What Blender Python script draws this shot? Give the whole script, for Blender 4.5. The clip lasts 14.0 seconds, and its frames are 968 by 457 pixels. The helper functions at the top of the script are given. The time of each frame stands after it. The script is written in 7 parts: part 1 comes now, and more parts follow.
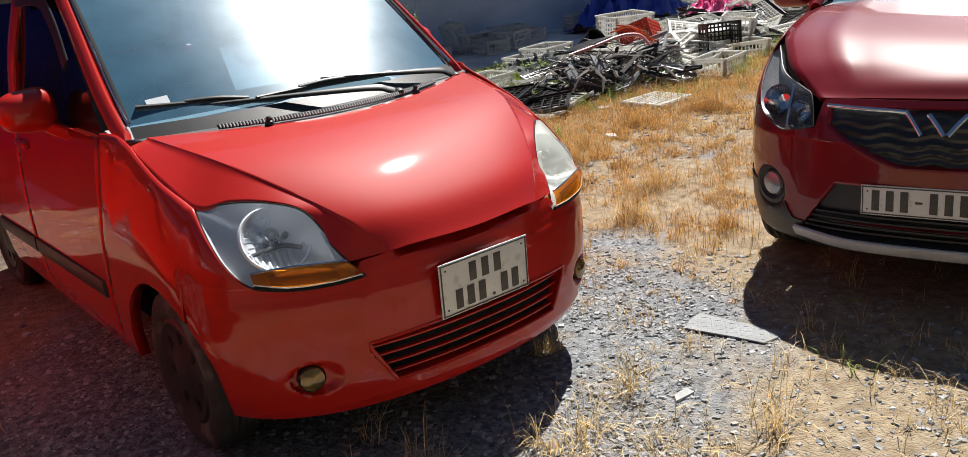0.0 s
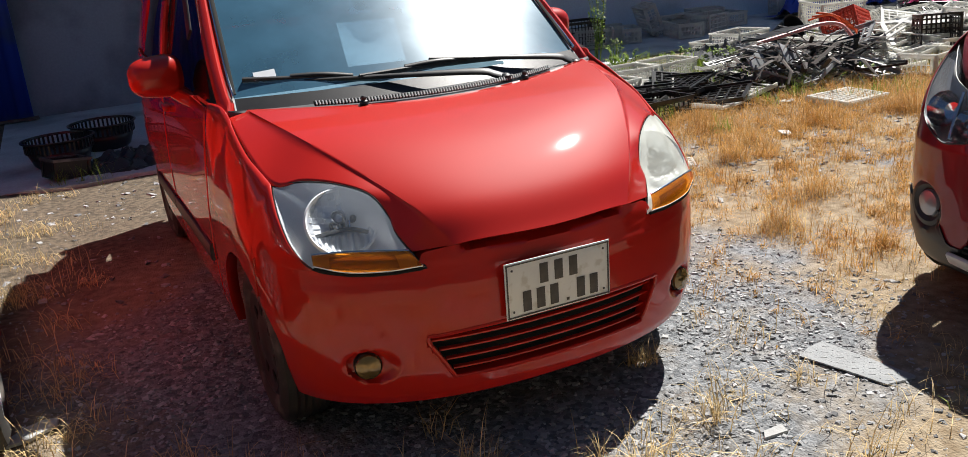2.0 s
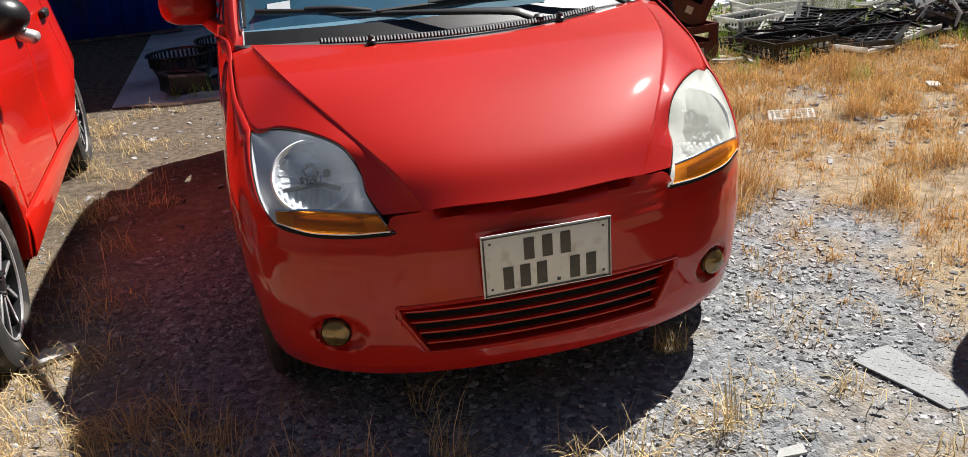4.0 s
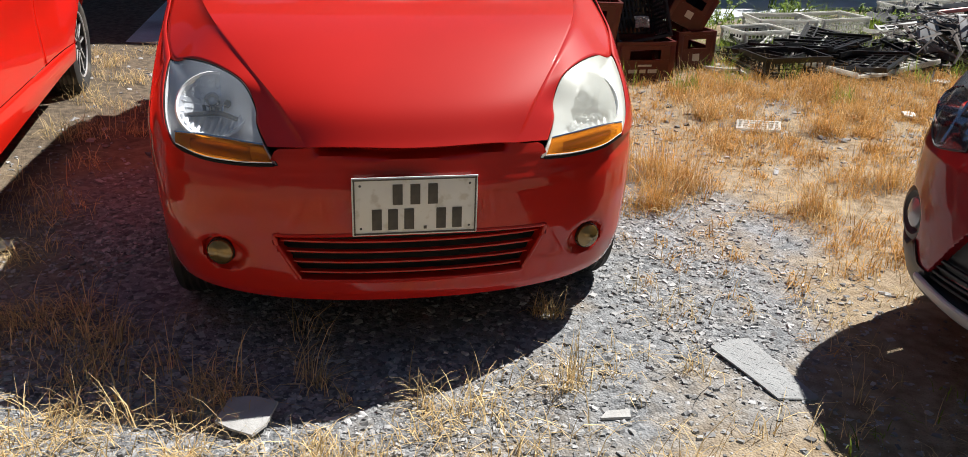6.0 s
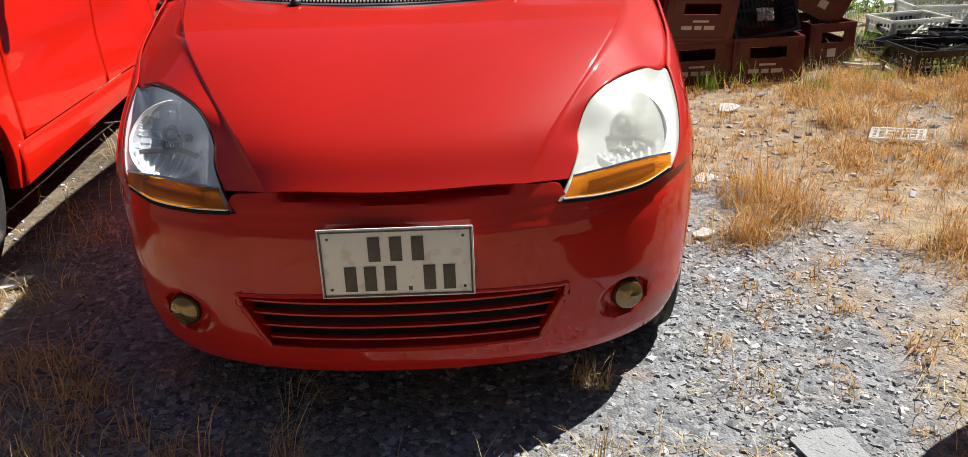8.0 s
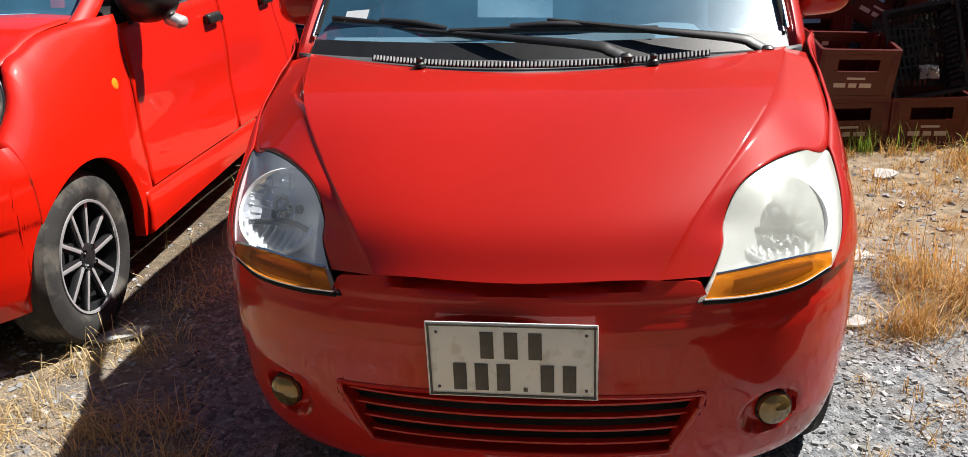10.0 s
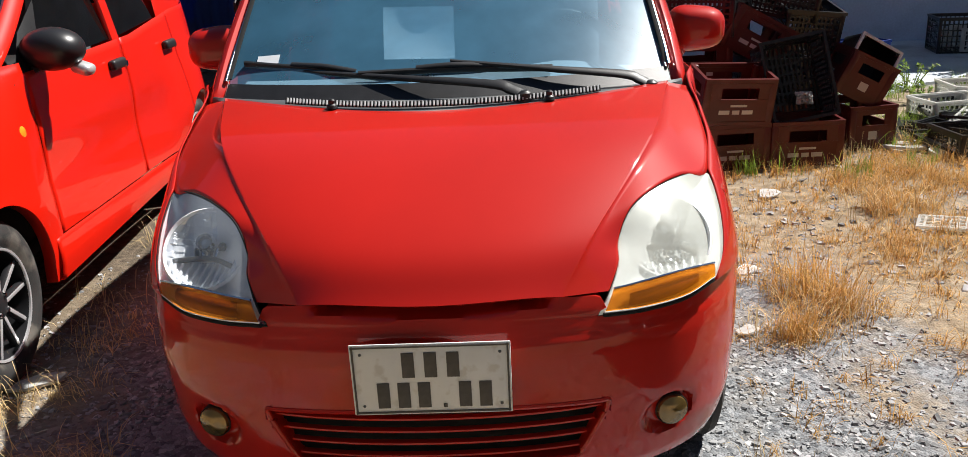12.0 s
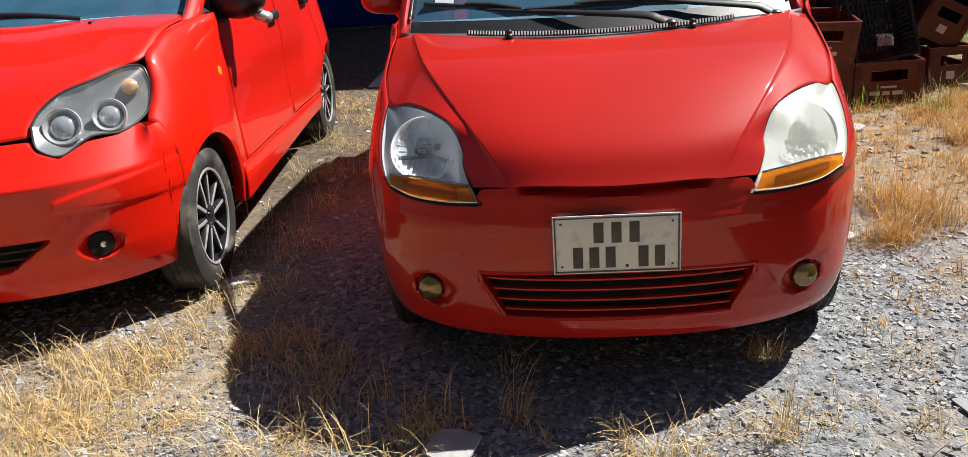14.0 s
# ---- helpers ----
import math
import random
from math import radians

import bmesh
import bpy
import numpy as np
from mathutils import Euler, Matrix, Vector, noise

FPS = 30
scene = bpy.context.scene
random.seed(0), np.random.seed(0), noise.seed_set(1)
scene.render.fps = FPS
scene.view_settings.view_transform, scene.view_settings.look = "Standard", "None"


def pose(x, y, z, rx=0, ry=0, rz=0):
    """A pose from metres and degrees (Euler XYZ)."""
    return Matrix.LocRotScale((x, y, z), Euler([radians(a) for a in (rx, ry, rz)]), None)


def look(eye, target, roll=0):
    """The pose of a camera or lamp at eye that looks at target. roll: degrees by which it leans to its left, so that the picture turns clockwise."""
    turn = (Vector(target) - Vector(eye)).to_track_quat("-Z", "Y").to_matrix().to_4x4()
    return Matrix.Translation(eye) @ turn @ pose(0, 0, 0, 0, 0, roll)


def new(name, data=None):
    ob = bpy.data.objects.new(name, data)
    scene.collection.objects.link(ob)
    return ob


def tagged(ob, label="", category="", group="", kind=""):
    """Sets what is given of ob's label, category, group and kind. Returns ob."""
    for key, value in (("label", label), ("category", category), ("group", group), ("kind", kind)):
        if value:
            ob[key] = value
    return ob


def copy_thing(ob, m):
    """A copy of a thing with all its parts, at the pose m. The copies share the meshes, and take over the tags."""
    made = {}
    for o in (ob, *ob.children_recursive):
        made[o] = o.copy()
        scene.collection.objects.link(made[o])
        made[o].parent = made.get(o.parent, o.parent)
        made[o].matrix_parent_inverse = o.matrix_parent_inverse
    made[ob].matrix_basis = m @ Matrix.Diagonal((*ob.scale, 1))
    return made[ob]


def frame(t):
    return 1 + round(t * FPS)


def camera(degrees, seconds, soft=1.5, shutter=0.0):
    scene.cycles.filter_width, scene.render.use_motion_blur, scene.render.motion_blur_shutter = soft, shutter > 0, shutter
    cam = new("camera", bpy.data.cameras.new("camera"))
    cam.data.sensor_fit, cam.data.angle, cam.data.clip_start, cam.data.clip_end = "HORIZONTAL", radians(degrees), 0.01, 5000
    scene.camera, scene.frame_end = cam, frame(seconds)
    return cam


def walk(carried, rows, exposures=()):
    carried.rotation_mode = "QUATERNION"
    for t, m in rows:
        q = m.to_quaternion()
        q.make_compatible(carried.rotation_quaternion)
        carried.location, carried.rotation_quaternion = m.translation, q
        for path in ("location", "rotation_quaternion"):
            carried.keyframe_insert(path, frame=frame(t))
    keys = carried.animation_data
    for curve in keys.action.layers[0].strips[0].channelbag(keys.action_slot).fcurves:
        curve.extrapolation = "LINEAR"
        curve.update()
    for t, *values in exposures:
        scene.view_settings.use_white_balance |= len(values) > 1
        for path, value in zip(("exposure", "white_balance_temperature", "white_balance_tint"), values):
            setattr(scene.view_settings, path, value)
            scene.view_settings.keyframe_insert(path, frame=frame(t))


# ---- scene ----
cam = camera(56.8, 14.0, 0.8)
PATH = [
    (0, (-1.502, -1.91, 1.424), (-0.328, -0.408, 0.82), -6.0),
    (0.5, (-1.542, -1.931, 1.421), (-0.568, -0.289, 0.824), -6.0),
    (1, (-1.428, -1.966, 1.421), (-0.579, -0.257, 0.822), -6.1),
    (1.5, (-1.247, -2.007, 1.4), (-0.449, -0.274, 0.798), -5.1),
    (2, (-1.132, -1.978, 1.404), (-0.338, -0.247, 0.793), -5.0),
    (2.5, (-0.984, -1.853, 1.405), (-0.233, -0.102, 0.798), -4.2),
    (3, (-0.846, -1.799, 1.396), (-0.215, -0.014, 0.752), -3.9),
    (3.5, (-0.68, -1.818, 1.392), (-0.185, -0.008, 0.702), -4.4),
    (3.7, (-0.639, -1.838, 1.391), (-0.202, -0.023, 0.671), -5.3),
    (5.8, (-0.297, -2.161, 1.361), (0.042, -0.347, 0.589), 0.4),
    (6, (-0.223, -2.171, 1.354), (0.115, -0.354, 0.589), 1.7),
    (6.5, (-0.13, -2.143, 1.329), (0.19, -0.32, 0.57), 1.4),
    (7, (-0.022, -2.003, 1.33), (0.247, -0.162, 0.594), 1.5),
    (7.5, (0.074, -1.873, 1.312), (0.264, -0.032, 0.553), 0.5),
    (8, (0.19, -1.712, 1.306), (0.189, 0.132, 0.53), -2.0),
    (8.5, (0.287, -1.569, 1.323), (0.117, 0.275, 0.568), -3.9),
    (9, (0.287, -1.507, 1.327), (-0.014, 0.329, 0.593), -4.4),
    (9.2, (0.268, -1.501, 1.33), (-0.057, 0.338, 0.612), -3.7),
    (11.3, (0.139, -1.486, 1.36), (0.0, 0.392, 0.685), -0.8),
    (11.5, (0.151, -1.509, 1.367), (0.034, 0.374, 0.703), -1.5),
    (12, (0.188, -1.628, 1.373), (0.114, 0.269, 0.745), -2.7),
    (12.5, (0.208, -1.759, 1.358), (0.15, 0.144, 0.745), -3.1),
    (13, (0.153, -1.864, 1.339), (0.083, 0.043, 0.737), -4.0),
    (13.5, (0.022, -2.03, 1.365), (-0.058, -0.15, 0.687), -5.4),
    (14, (-0.128, -2.165, 1.372), (-0.312, -0.297, 0.68), -4.3),
]
walk(cam, [(t, look(eye, target, roll)) for t, eye, target, roll in PATH])

# ---- light ----
SUN_FROM = Vector((0.65, 0.355, 1.0)).normalized()
world = bpy.data.worlds.new("sky")
scene.world = world
world.use_nodes = True
wn = world.node_tree.nodes
sky = wn.new("ShaderNodeTexSky")
sky.sky_type = "NISHITA"
sky.sun_disc = False
sky.air_density, sky.dust_density, sky.ozone_density = 1.0, 0.3, 6.0
sky.sun_elevation = math.asin(SUN_FROM.z)
sky.sun_rotation = math.atan2(SUN_FROM.x, SUN_FROM.y)
wn["Background"].inputs["Strength"].default_value = 0.031
world.node_tree.links.new(sky.outputs["Color"], wn["Background"].inputs["Color"])
sun_data = bpy.data.lights.new("sun", "SUN")
sun_data.energy, sun_data.angle, sun_data.color = 5.0, radians(0.55), (1.0, 0.965, 0.915)
sun = new("sun", sun_data)
sun.matrix_world = look(SUN_FROM * 30, (0, 0, 0))
scene.view_settings.exposure = 0.72


# ---- materials ----
def material(name, base, rough=0.5, metal=0.0, coat=0.0, coat_rough=0.03, vary=0.0, scale=8.0, fine=0.0, fine_scale=120.0,
             bump=0.0, bump_scale=60.0, second=None, second_amount=0.0, second_scale=2.0, alpha=1.0, random_tone=0.0, thin=0.0, spec=0.5, rough_vary=0.0, coat_ior=1.55):
    """A principled surface; large and small noise vary its colour, a second colour lies on it in patches, bump gives relief."""
    m = bpy.data.materials.new(name)
    m.use_nodes = True
    nt = m.node_tree
    b = nt.nodes["Principled BSDF"]
    b.inputs["Roughness"].default_value = rough
    b.inputs["Metallic"].default_value = metal
    b.inputs["Coat Weight"].default_value = coat
    b.inputs["Coat Roughness"].default_value = coat_rough
    b.inputs["Coat IOR"].default_value = coat_ior
    b.inputs["Specular IOR Level"].default_value = spec
    b.inputs["Alpha"].default_value = alpha
    coord = nt.nodes.new("ShaderNodeTexCoord")

    def noise_tex(sc, detail=4.0):
        n = nt.nodes.new("ShaderNodeTexNoise")
        n.inputs["Scale"].default_value = sc
        n.inputs["Detail"].default_value = detail
        nt.links.new(coord.outputs["Object"], n.inputs["Vector"])
        return n.outputs["Fac"]

    def mapped(sock, a, c):
        r = nt.nodes.new("ShaderNodeMapRange")
        r.inputs["To Min"].default_value, r.inputs["To Max"].default_value = a, c
        r.inputs["From Min"].default_value, r.inputs["From Max"].default_value = 0.3, 0.7
        nt.links.new(sock, r.inputs["Value"])
        return r.outputs["Result"]

    colour = nt.nodes.new("ShaderNodeRGB")
    colour.outputs[0].default_value = (*base, 1)
    out = colour.outputs[0]
    if second:
        ramp = nt.nodes.new("ShaderNodeMapRange")
        ramp.inputs["From Min"].default_value, ramp.inputs["From Max"].default_value = 0.62 - second_amount * 0.3, 0.70 - second_amount * 0.22
        nt.links.new(noise_tex(second_scale, 8.0), ramp.inputs["Value"])
        mix = nt.nodes.new("ShaderNodeMix")
        mix.data_type = "RGBA"
        nt.links.new(ramp.outputs["Result"], mix.inputs["Factor"])
        nt.links.new(out, mix.inputs["A"])
        mix.inputs["B"].default_value = (*second, 1)
        out = mix.outputs["Result"]

    def times(sock, value_sock):
        mix = nt.nodes.new("ShaderNodeVectorMath")
        mix.operation = "SCALE"
        nt.links.new(sock, mix.inputs[0])
        nt.links.new(value_sock, mix.inputs["Scale"])
        return mix.outputs[0]

    if vary:
        out = times(out, mapped(noise_tex(scale), 1 - vary, 1 + vary))
    if fine:
        out = times(out, mapped(noise_tex(fine_scale, 2.0), 1 - fine, 1 + fine))
    if random_tone:
        info = nt.nodes.new("ShaderNodeNewGeometry")
        r = nt.nodes.new("ShaderNodeMapRange")
        r.inputs["To Min"].default_value, r.inputs["To Max"].default_value = 1 - random_tone, 1 + random_tone
        nt.links.new(info.outputs["Random Per Island"], r.inputs["Value"])
        out = times(out, r.outputs["Result"])
    nt.links.new(out, b.inputs["Base Color"])
    if thin:
        through_light = nt.nodes.new("ShaderNodeBsdfTranslucent")
        nt.links.new(out, through_light.inputs["Color"])
        blend = nt.nodes.new("ShaderNodeMixShader")
        blend.inputs[0].default_value = thin
        nt.links.new(b.outputs[0], blend.inputs[1])
        nt.links.new(through_light.outputs[0], blend.inputs[2])
        nt.links.new(blend.outputs[0], nt.nodes["Material Output"].inputs["Surface"])
    if rough_vary:
        nt.links.new(mapped(noise_tex(scale * 2.3), max(0.02, rough - rough_vary), rough + rough_vary), b.inputs["Roughness"])
    if bump:
        bm_node = nt.nodes.new("ShaderNodeBump")
        bm_node.inputs["Strength"].default_value = bump
        bm_node.inputs["Distance"].default_value = 0.01
        nt.links.new(noise_tex(bump_scale, 6.0), bm_node.inputs["Height"])
        nt.links.new(bm_node.outputs["Normal"], b.inputs["Normal"])
    return m


PAINT = material("faded_red_paint", (0.48, 0.0115, 0.005), 0.50, 0.0, 1.0, 0.035, vary=0.06, scale=3, fine=0.03, fine_scale=900, spec=0.12, coat_ior=1.46)
PAINT_BRIGHT = material("bright_red_paint", (0.78, 0.012, 0.002), 0.45, 0.0, 0.9, 0.03, vary=0.03, scale=2, spec=0.2)
PAINT_DARK = material("dark_red_metallic_paint", (0.21, 0.004, 0.010), 0.42, 0.0, 0.9, 0.035, vary=0.05, scale=3, spec=0.14, coat_ior=1.5)
BLACK = material("black_plastic", (0.018, 0.018, 0.019), 0.45, vary=0.2, scale=30, bump=0.05, bump_scale=300)
TRIM = material("weathered_grey_plastic", (0.07, 0.075, 0.08), 0.55, vary=0.2, scale=14, second=(0.16, 0.16, 0.15), second_amount=0.3, second_scale=6)
# Near-black: shade of openings and gaps put into colour; also used for seals.
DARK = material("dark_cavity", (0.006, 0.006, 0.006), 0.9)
RUBBER = material("dusty_rubber", (0.03, 0.029, 0.028), 0.8, vary=0.25, scale=12, second=(0.11, 0.10, 0.085), second_amount=0.35, second_scale=9, bump=0.1, bump_scale=200)
CHROME = material("chrome", (0.8, 0.8, 0.8), 0.12, 1.0)
AMBER = material("amber_lens", (0.85, 0.31, 0.02), 0.16, 0.0, 0.6, 0.05, bump=0.2, bump_scale=140)
PLATE_WHITE = material("plate_white", (0.80, 0.81, 0.80), 0.4, vary=0.04, scale=15, second=(0.66, 0.65, 0.61), second_amount=0.2, second_scale=25)
PLATE_INK = material("plate_ink", (0.07, 0.065, 0.06), 0.5, vary=0.2, scale=60)
HUB_DARK = material("dark_hub_cap", (0.022, 0.02, 0.019), 0.5, vary=0.3, scale=20)
ALLOY = material("machined_alloy", (0.70, 0.70, 0.71), 0.35, 0.55)
ALLOY_BLACK = material("black_alloy", (0.02, 0.02, 0.022), 0.35)
SEAT = material("grey_fabric", (0.10, 0.10, 0.11), 0.9, vary=0.15, scale=40)
DASH = material("pale_grey_dashboard", (0.30, 0.31, 0.32), 0.7, vary=0.08, scale=20, bump=0.1, bump_scale=400)
SKID = material("pale_silver_plastic", (0.60, 0.61, 0.62), 0.4, 0.1, vary=0.05)
FOG_GLASS = material("yellowed_fog_lens", (0.20, 0.13, 0.04), 0.15, 0.5, 1.0, 0.04, vary=0.25, scale=30)
PAPER = material("paper", (0.72, 0.75, 0.78), 0.8, vary=0.04, scale=20)


def glass_material(name, tint, rough=0.0, dust_tint=0.0, film_colour=(0.5, 0.5, 0.5), film_rough=0.3, opacity=0.0, film_spec=0.5, glare=0.0, glare_rough=0.35):
    """A clear pane: gloss over transparency; a dusty film scatters light and can hold painted sky tint."""
    m = bpy.data.materials.new(name)
    m.use_nodes = True
    nt = m.node_tree
    nt.nodes.remove(nt.nodes["Principled BSDF"])
    out = nt.nodes["Material Output"]
    clear = nt.nodes.new("ShaderNodeBsdfTransparent")
    clear.inputs["Color"].default_value = (*tint, 1)
    gloss = nt.nodes.new("ShaderNodeBsdfGlossy")
    gloss.inputs["Roughness"].default_value = rough
    fres = nt.nodes.new("ShaderNodeFresnel")
    fres.inputs["IOR"].default_value = 1.5
    a = nt.nodes.new("ShaderNodeMixShader")
    nt.links.new(fres.outputs[0], a.inputs[0])
    nt.links.new(clear.outputs[0], a.inputs[1])
    nt.links.new(gloss.outputs[0], a.inputs[2])
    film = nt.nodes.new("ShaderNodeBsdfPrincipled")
    film.inputs["Base Color"].default_value = (*film_colour, 1)
    film.inputs["Roughness"].default_value = film_rough
    film.inputs["Specular IOR Level"].default_value = film_spec
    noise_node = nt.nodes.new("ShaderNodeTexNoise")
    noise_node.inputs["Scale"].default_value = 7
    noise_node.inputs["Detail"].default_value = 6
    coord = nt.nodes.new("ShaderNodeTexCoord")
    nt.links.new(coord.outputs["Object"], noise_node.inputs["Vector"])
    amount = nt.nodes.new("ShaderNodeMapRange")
    amount.inputs["To Min"].default_value, amount.inputs["To Max"].default_value = max(0, dust_tint * 0.6 + opacity), min(1, dust_tint * 1.4 + opacity)
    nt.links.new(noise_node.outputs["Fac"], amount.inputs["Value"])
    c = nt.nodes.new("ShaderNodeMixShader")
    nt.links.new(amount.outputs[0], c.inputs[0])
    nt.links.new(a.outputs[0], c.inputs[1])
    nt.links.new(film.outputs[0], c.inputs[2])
    if glare:
        haze = nt.nodes.new("ShaderNodeBsdfGlossy")
        haze.inputs["Color"].default_value = (0.72, 0.90, 1.0, 1)
        haze.inputs["Roughness"].default_value = glare_rough
        d = nt.nodes.new("ShaderNodeMixShader")
        d.inputs[0].default_value = glare
        nt.links.new(c.outputs[0], d.inputs[1])
        nt.links.new(haze.outputs[0], d.inputs[2])
        c = d
    nt.links.new(c.outputs[0], out.inputs["Surface"])
    return m


# Dusty film; its blue is sky reflection put into the colour.
WINDSCREEN = glass_material("sky_tinted_windscreen", (0.42, 0.66, 0.80), 0.0, 0.34, (0.11, 0.34, 0.54), 0.32, 0.0, 1.0, 0.030, 0.30)
TINTED = glass_material("tinted_glass", (0.015, 0.016, 0.018), 0.0, 0.05, (0.1, 0.1, 0.1), 0.3)
# Bluish-white film lends the clear lens the brightness of the sky.
LENS_CLEAR = glass_material("clear_lamp_lens", (0.98, 0.99, 1.0), 0.0, 0.12, (0.88, 0.94, 1.0), 0.25, 0.02)
LENS_DARK = glass_material("clear_dark_lamp_lens", (0.9, 0.92, 0.94), 0.0, 0.03, (0.5, 0.5, 0.5), 0.25)
LENS_HAZY = glass_material("hazed_lamp_lens", (0.9, 0.9, 0.85), 0.1, 0.30, (0.62, 0.63, 0.56), 0.3, 0.30)
LENS_AMBER = glass_material("amber_lens_glass", (0.92, 0.30, 0.02), 0.0, 0.20, (0.78, 0.24, 0.01), 0.2, 0.03)
AMBER_CORE = material("brown_indicator_core", (0.20, 0.11, 0.07), 0.4, vary=0.2, scale=60)
LAMP_FACETS = material("faceted_lamp_mirror", (0.90, 0.94, 1.0), 0.20, 0.45, vary=0.05, scale=50)
LAMP_SILVER = material("lamp_silver", (0.93, 0.96, 1.0), 0.25, 0.0, vary=0.04, spec=1.0)


# ---- mesh helpers ----
def mesh_from(name, verts, faces, mat, smooth=True, angle=35):
    me = bpy.data.meshes.new(name)
    me.from_pydata([tuple(v) for v in verts], [], faces)
    me.update()
    if smooth:
        me.polygons.foreach_set("use_smooth", [True] * len(me.polygons))
        me.set_sharp_from_angle(angle=radians(angle))
    if mat:
        me.materials.append(mat)
    return me


def link(name, me, parent=None, label="", m=None):
    ob = new(name, me)
    if parent:
        ob.parent = parent
    if m is not None:
        ob.matrix_basis = m
    return tagged(ob, label)


def part(name, bm, mat, parent, label="", m=None, angle=35):
    """Links a bmesh as one mesh object under a thing or a part."""
    bmesh.ops.recalc_face_normals(bm, faces=bm.faces)
    me = bpy.data.meshes.new(name)
    bm.to_mesh(me)
    bm.free()
    me.polygons.foreach_set("use_smooth", [True] * len(me.polygons))
    me.set_sharp_from_angle(angle=radians(angle))
    me.materials.append(mat)
    return link(name, me, parent, label, m)


def thing(name, m, label, category, group=""):
    ob = new(name)
    ob.empty_display_size = 0.1
    ob.matrix_basis = m
    return tagged(ob, label, category, group)


def crs(points, n):
    """n points along a Catmull-Rom curve through the given ones."""
    p = [Vector(q) for q in points]
    p = [2 * p[0] - p[1]] + p + [2 * p[-1] - p[-2]]
    out = []
    for k in range(n):
        f = k / (n - 1) * (len(p) - 3)
        i = min(int(f), len(p) - 4)
        t = f - i
        a, b, c, d = p[i:i + 4]
        out.append(0.5 * (2 * b + (c - a) * t + (2 * a - 5 * b + 4 * c - d) * t * t + (3 * b - a - 3 * c + d) * t ** 3))
    return out


def lerp_table(table, v):
    """Piecewise smooth value from rows of (key, value)."""
    if v <= table[0][0]:
        return table[0][1]
    for (a, fa), (b, fb) in zip(table, table[1:]):
        if v <= b:
            t = (v - a) / (b - a)
            return fa + (fb - fa) * t
    return table[-1][1]


def spline_table(table, v):
    """A smooth curve through rows of (key, value), with no overshoot to speak of."""
    v = min(max(v, table[0][0]), table[-1][0])
    n = len(table)
    slope = [(table[min(i + 1, n - 1)][1] - table[max(i - 1, 0)][1]) / (table[min(i + 1, n - 1)][0] - table[max(i - 1, 0)][0]) for i in range(n)]
    for i in range(n - 1):
        (a, fa), (b, fb) = table[i], table[i + 1]
        if v <= b:
            h = b - a
            t = (v - a) / h
            return (2 * t ** 3 - 3 * t * t + 1) * fa + (t ** 3 - 2 * t * t + t) * h * slope[i] + (3 * t * t - 2 * t ** 3) * fb + (t ** 3 - t * t) * h * slope[i + 1]
    return table[-1][1]


def grid_bm(rows, closed=False, keep=None):
    bm = bmesh.new()
    vs = [[bm.verts.new(p) for p in row] for row in rows]
    for i in range(len(rows) - 1):
        n = len(rows[i])
        for j in range(n if closed else n - 1):
            if keep and not keep(i, j):
                continue
            bm.faces.new((vs[i][j], vs[i][(j + 1) % n], vs[i + 1][(j + 1) % n], vs[i + 1][j]))
    return bm


def thick(ob, t=0.006, offset=-1):
    mod = ob.modifiers.new("thickness", "SOLIDIFY")
    mod.thickness, mod.offset = t, offset
    return ob


def box_bm(x, y, z, bevel=0.0, segments=2, bm=None, m=None):
    own = bm or bmesh.new()
    r = bmesh.ops.create_cube(own, size=1.0)
    bmesh.ops.scale(own, vec=(x, y, z), verts=r["verts"])
    if bevel:
        edges = list({e for v in r["verts"] for e in v.link_edges})
        b = bmesh.ops.bevel(own, geom=edges, offset=bevel, segments=segments, affect="EDGES", profile=0.5)
        verts = list({v for f in b["faces"] for v in f.verts} | {v for v in r["verts"] if v.is_valid})
    else:
        verts = r["verts"]
    if m is not None:
        bmesh.ops.transform(own, matrix=m, verts=verts)
    return own


def tube_bm(points, radius, sides=8, closed=False, squash=1.0):
    """A tube along points; radius may be a number or a function of the share of the way."""
    pts = [Vector(p) for p in points]
    n = len(pts)
    rings = []
    for i, p in enumerate(pts):
        d = (pts[(i + 1) % n] - pts[i - 1]) if closed else (pts[min(i + 1, n - 1)] - pts[max(i - 1, 0)])
        d.normalize()
        up = Vector((0, 0, 1)) if abs(d.z) < 0.9 else Vector((0, 1, 0))
        a = d.cross(up).normalized()
        b = d.cross(a).normalized()
        r = radius(i / max(1, n - 1)) if callable(radius) else radius
        rings.append([p + a * (r * math.cos(k * math.tau / sides)) + b * (r * squash * math.sin(k * math.tau / sides)) for k in range(sides)])
    if closed:
        rings.append(rings[0])
    bm = grid_bm(rings, closed=True)
    if not closed:
        for ring in (0, len(rings) - 1):
            bm.verts.ensure_lookup_table()
            bm.faces.new([bm.verts[ring * sides + k] for k in range(sides)])
    else:
        bmesh.ops.remove_doubles(bm, verts=bm.verts, dist=1e-5)
    return bm


def lathe_bm(profile, n=40, axis="X"):
    """Turns (offset along the axis, radius) rows round the axis."""
    rows = []
    for a, r in profile:
        row = []
        for k in range(n):
            c, s_ = r * math.cos(k * math.tau / n), r * math.sin(k * math.tau / n)
            row.append((a, c, s_) if axis == "X" else ((c, a, s_) if axis == "Y" else (c, s_, a)))
        rows.append(row)
    return grid_bm(rows, closed=True)


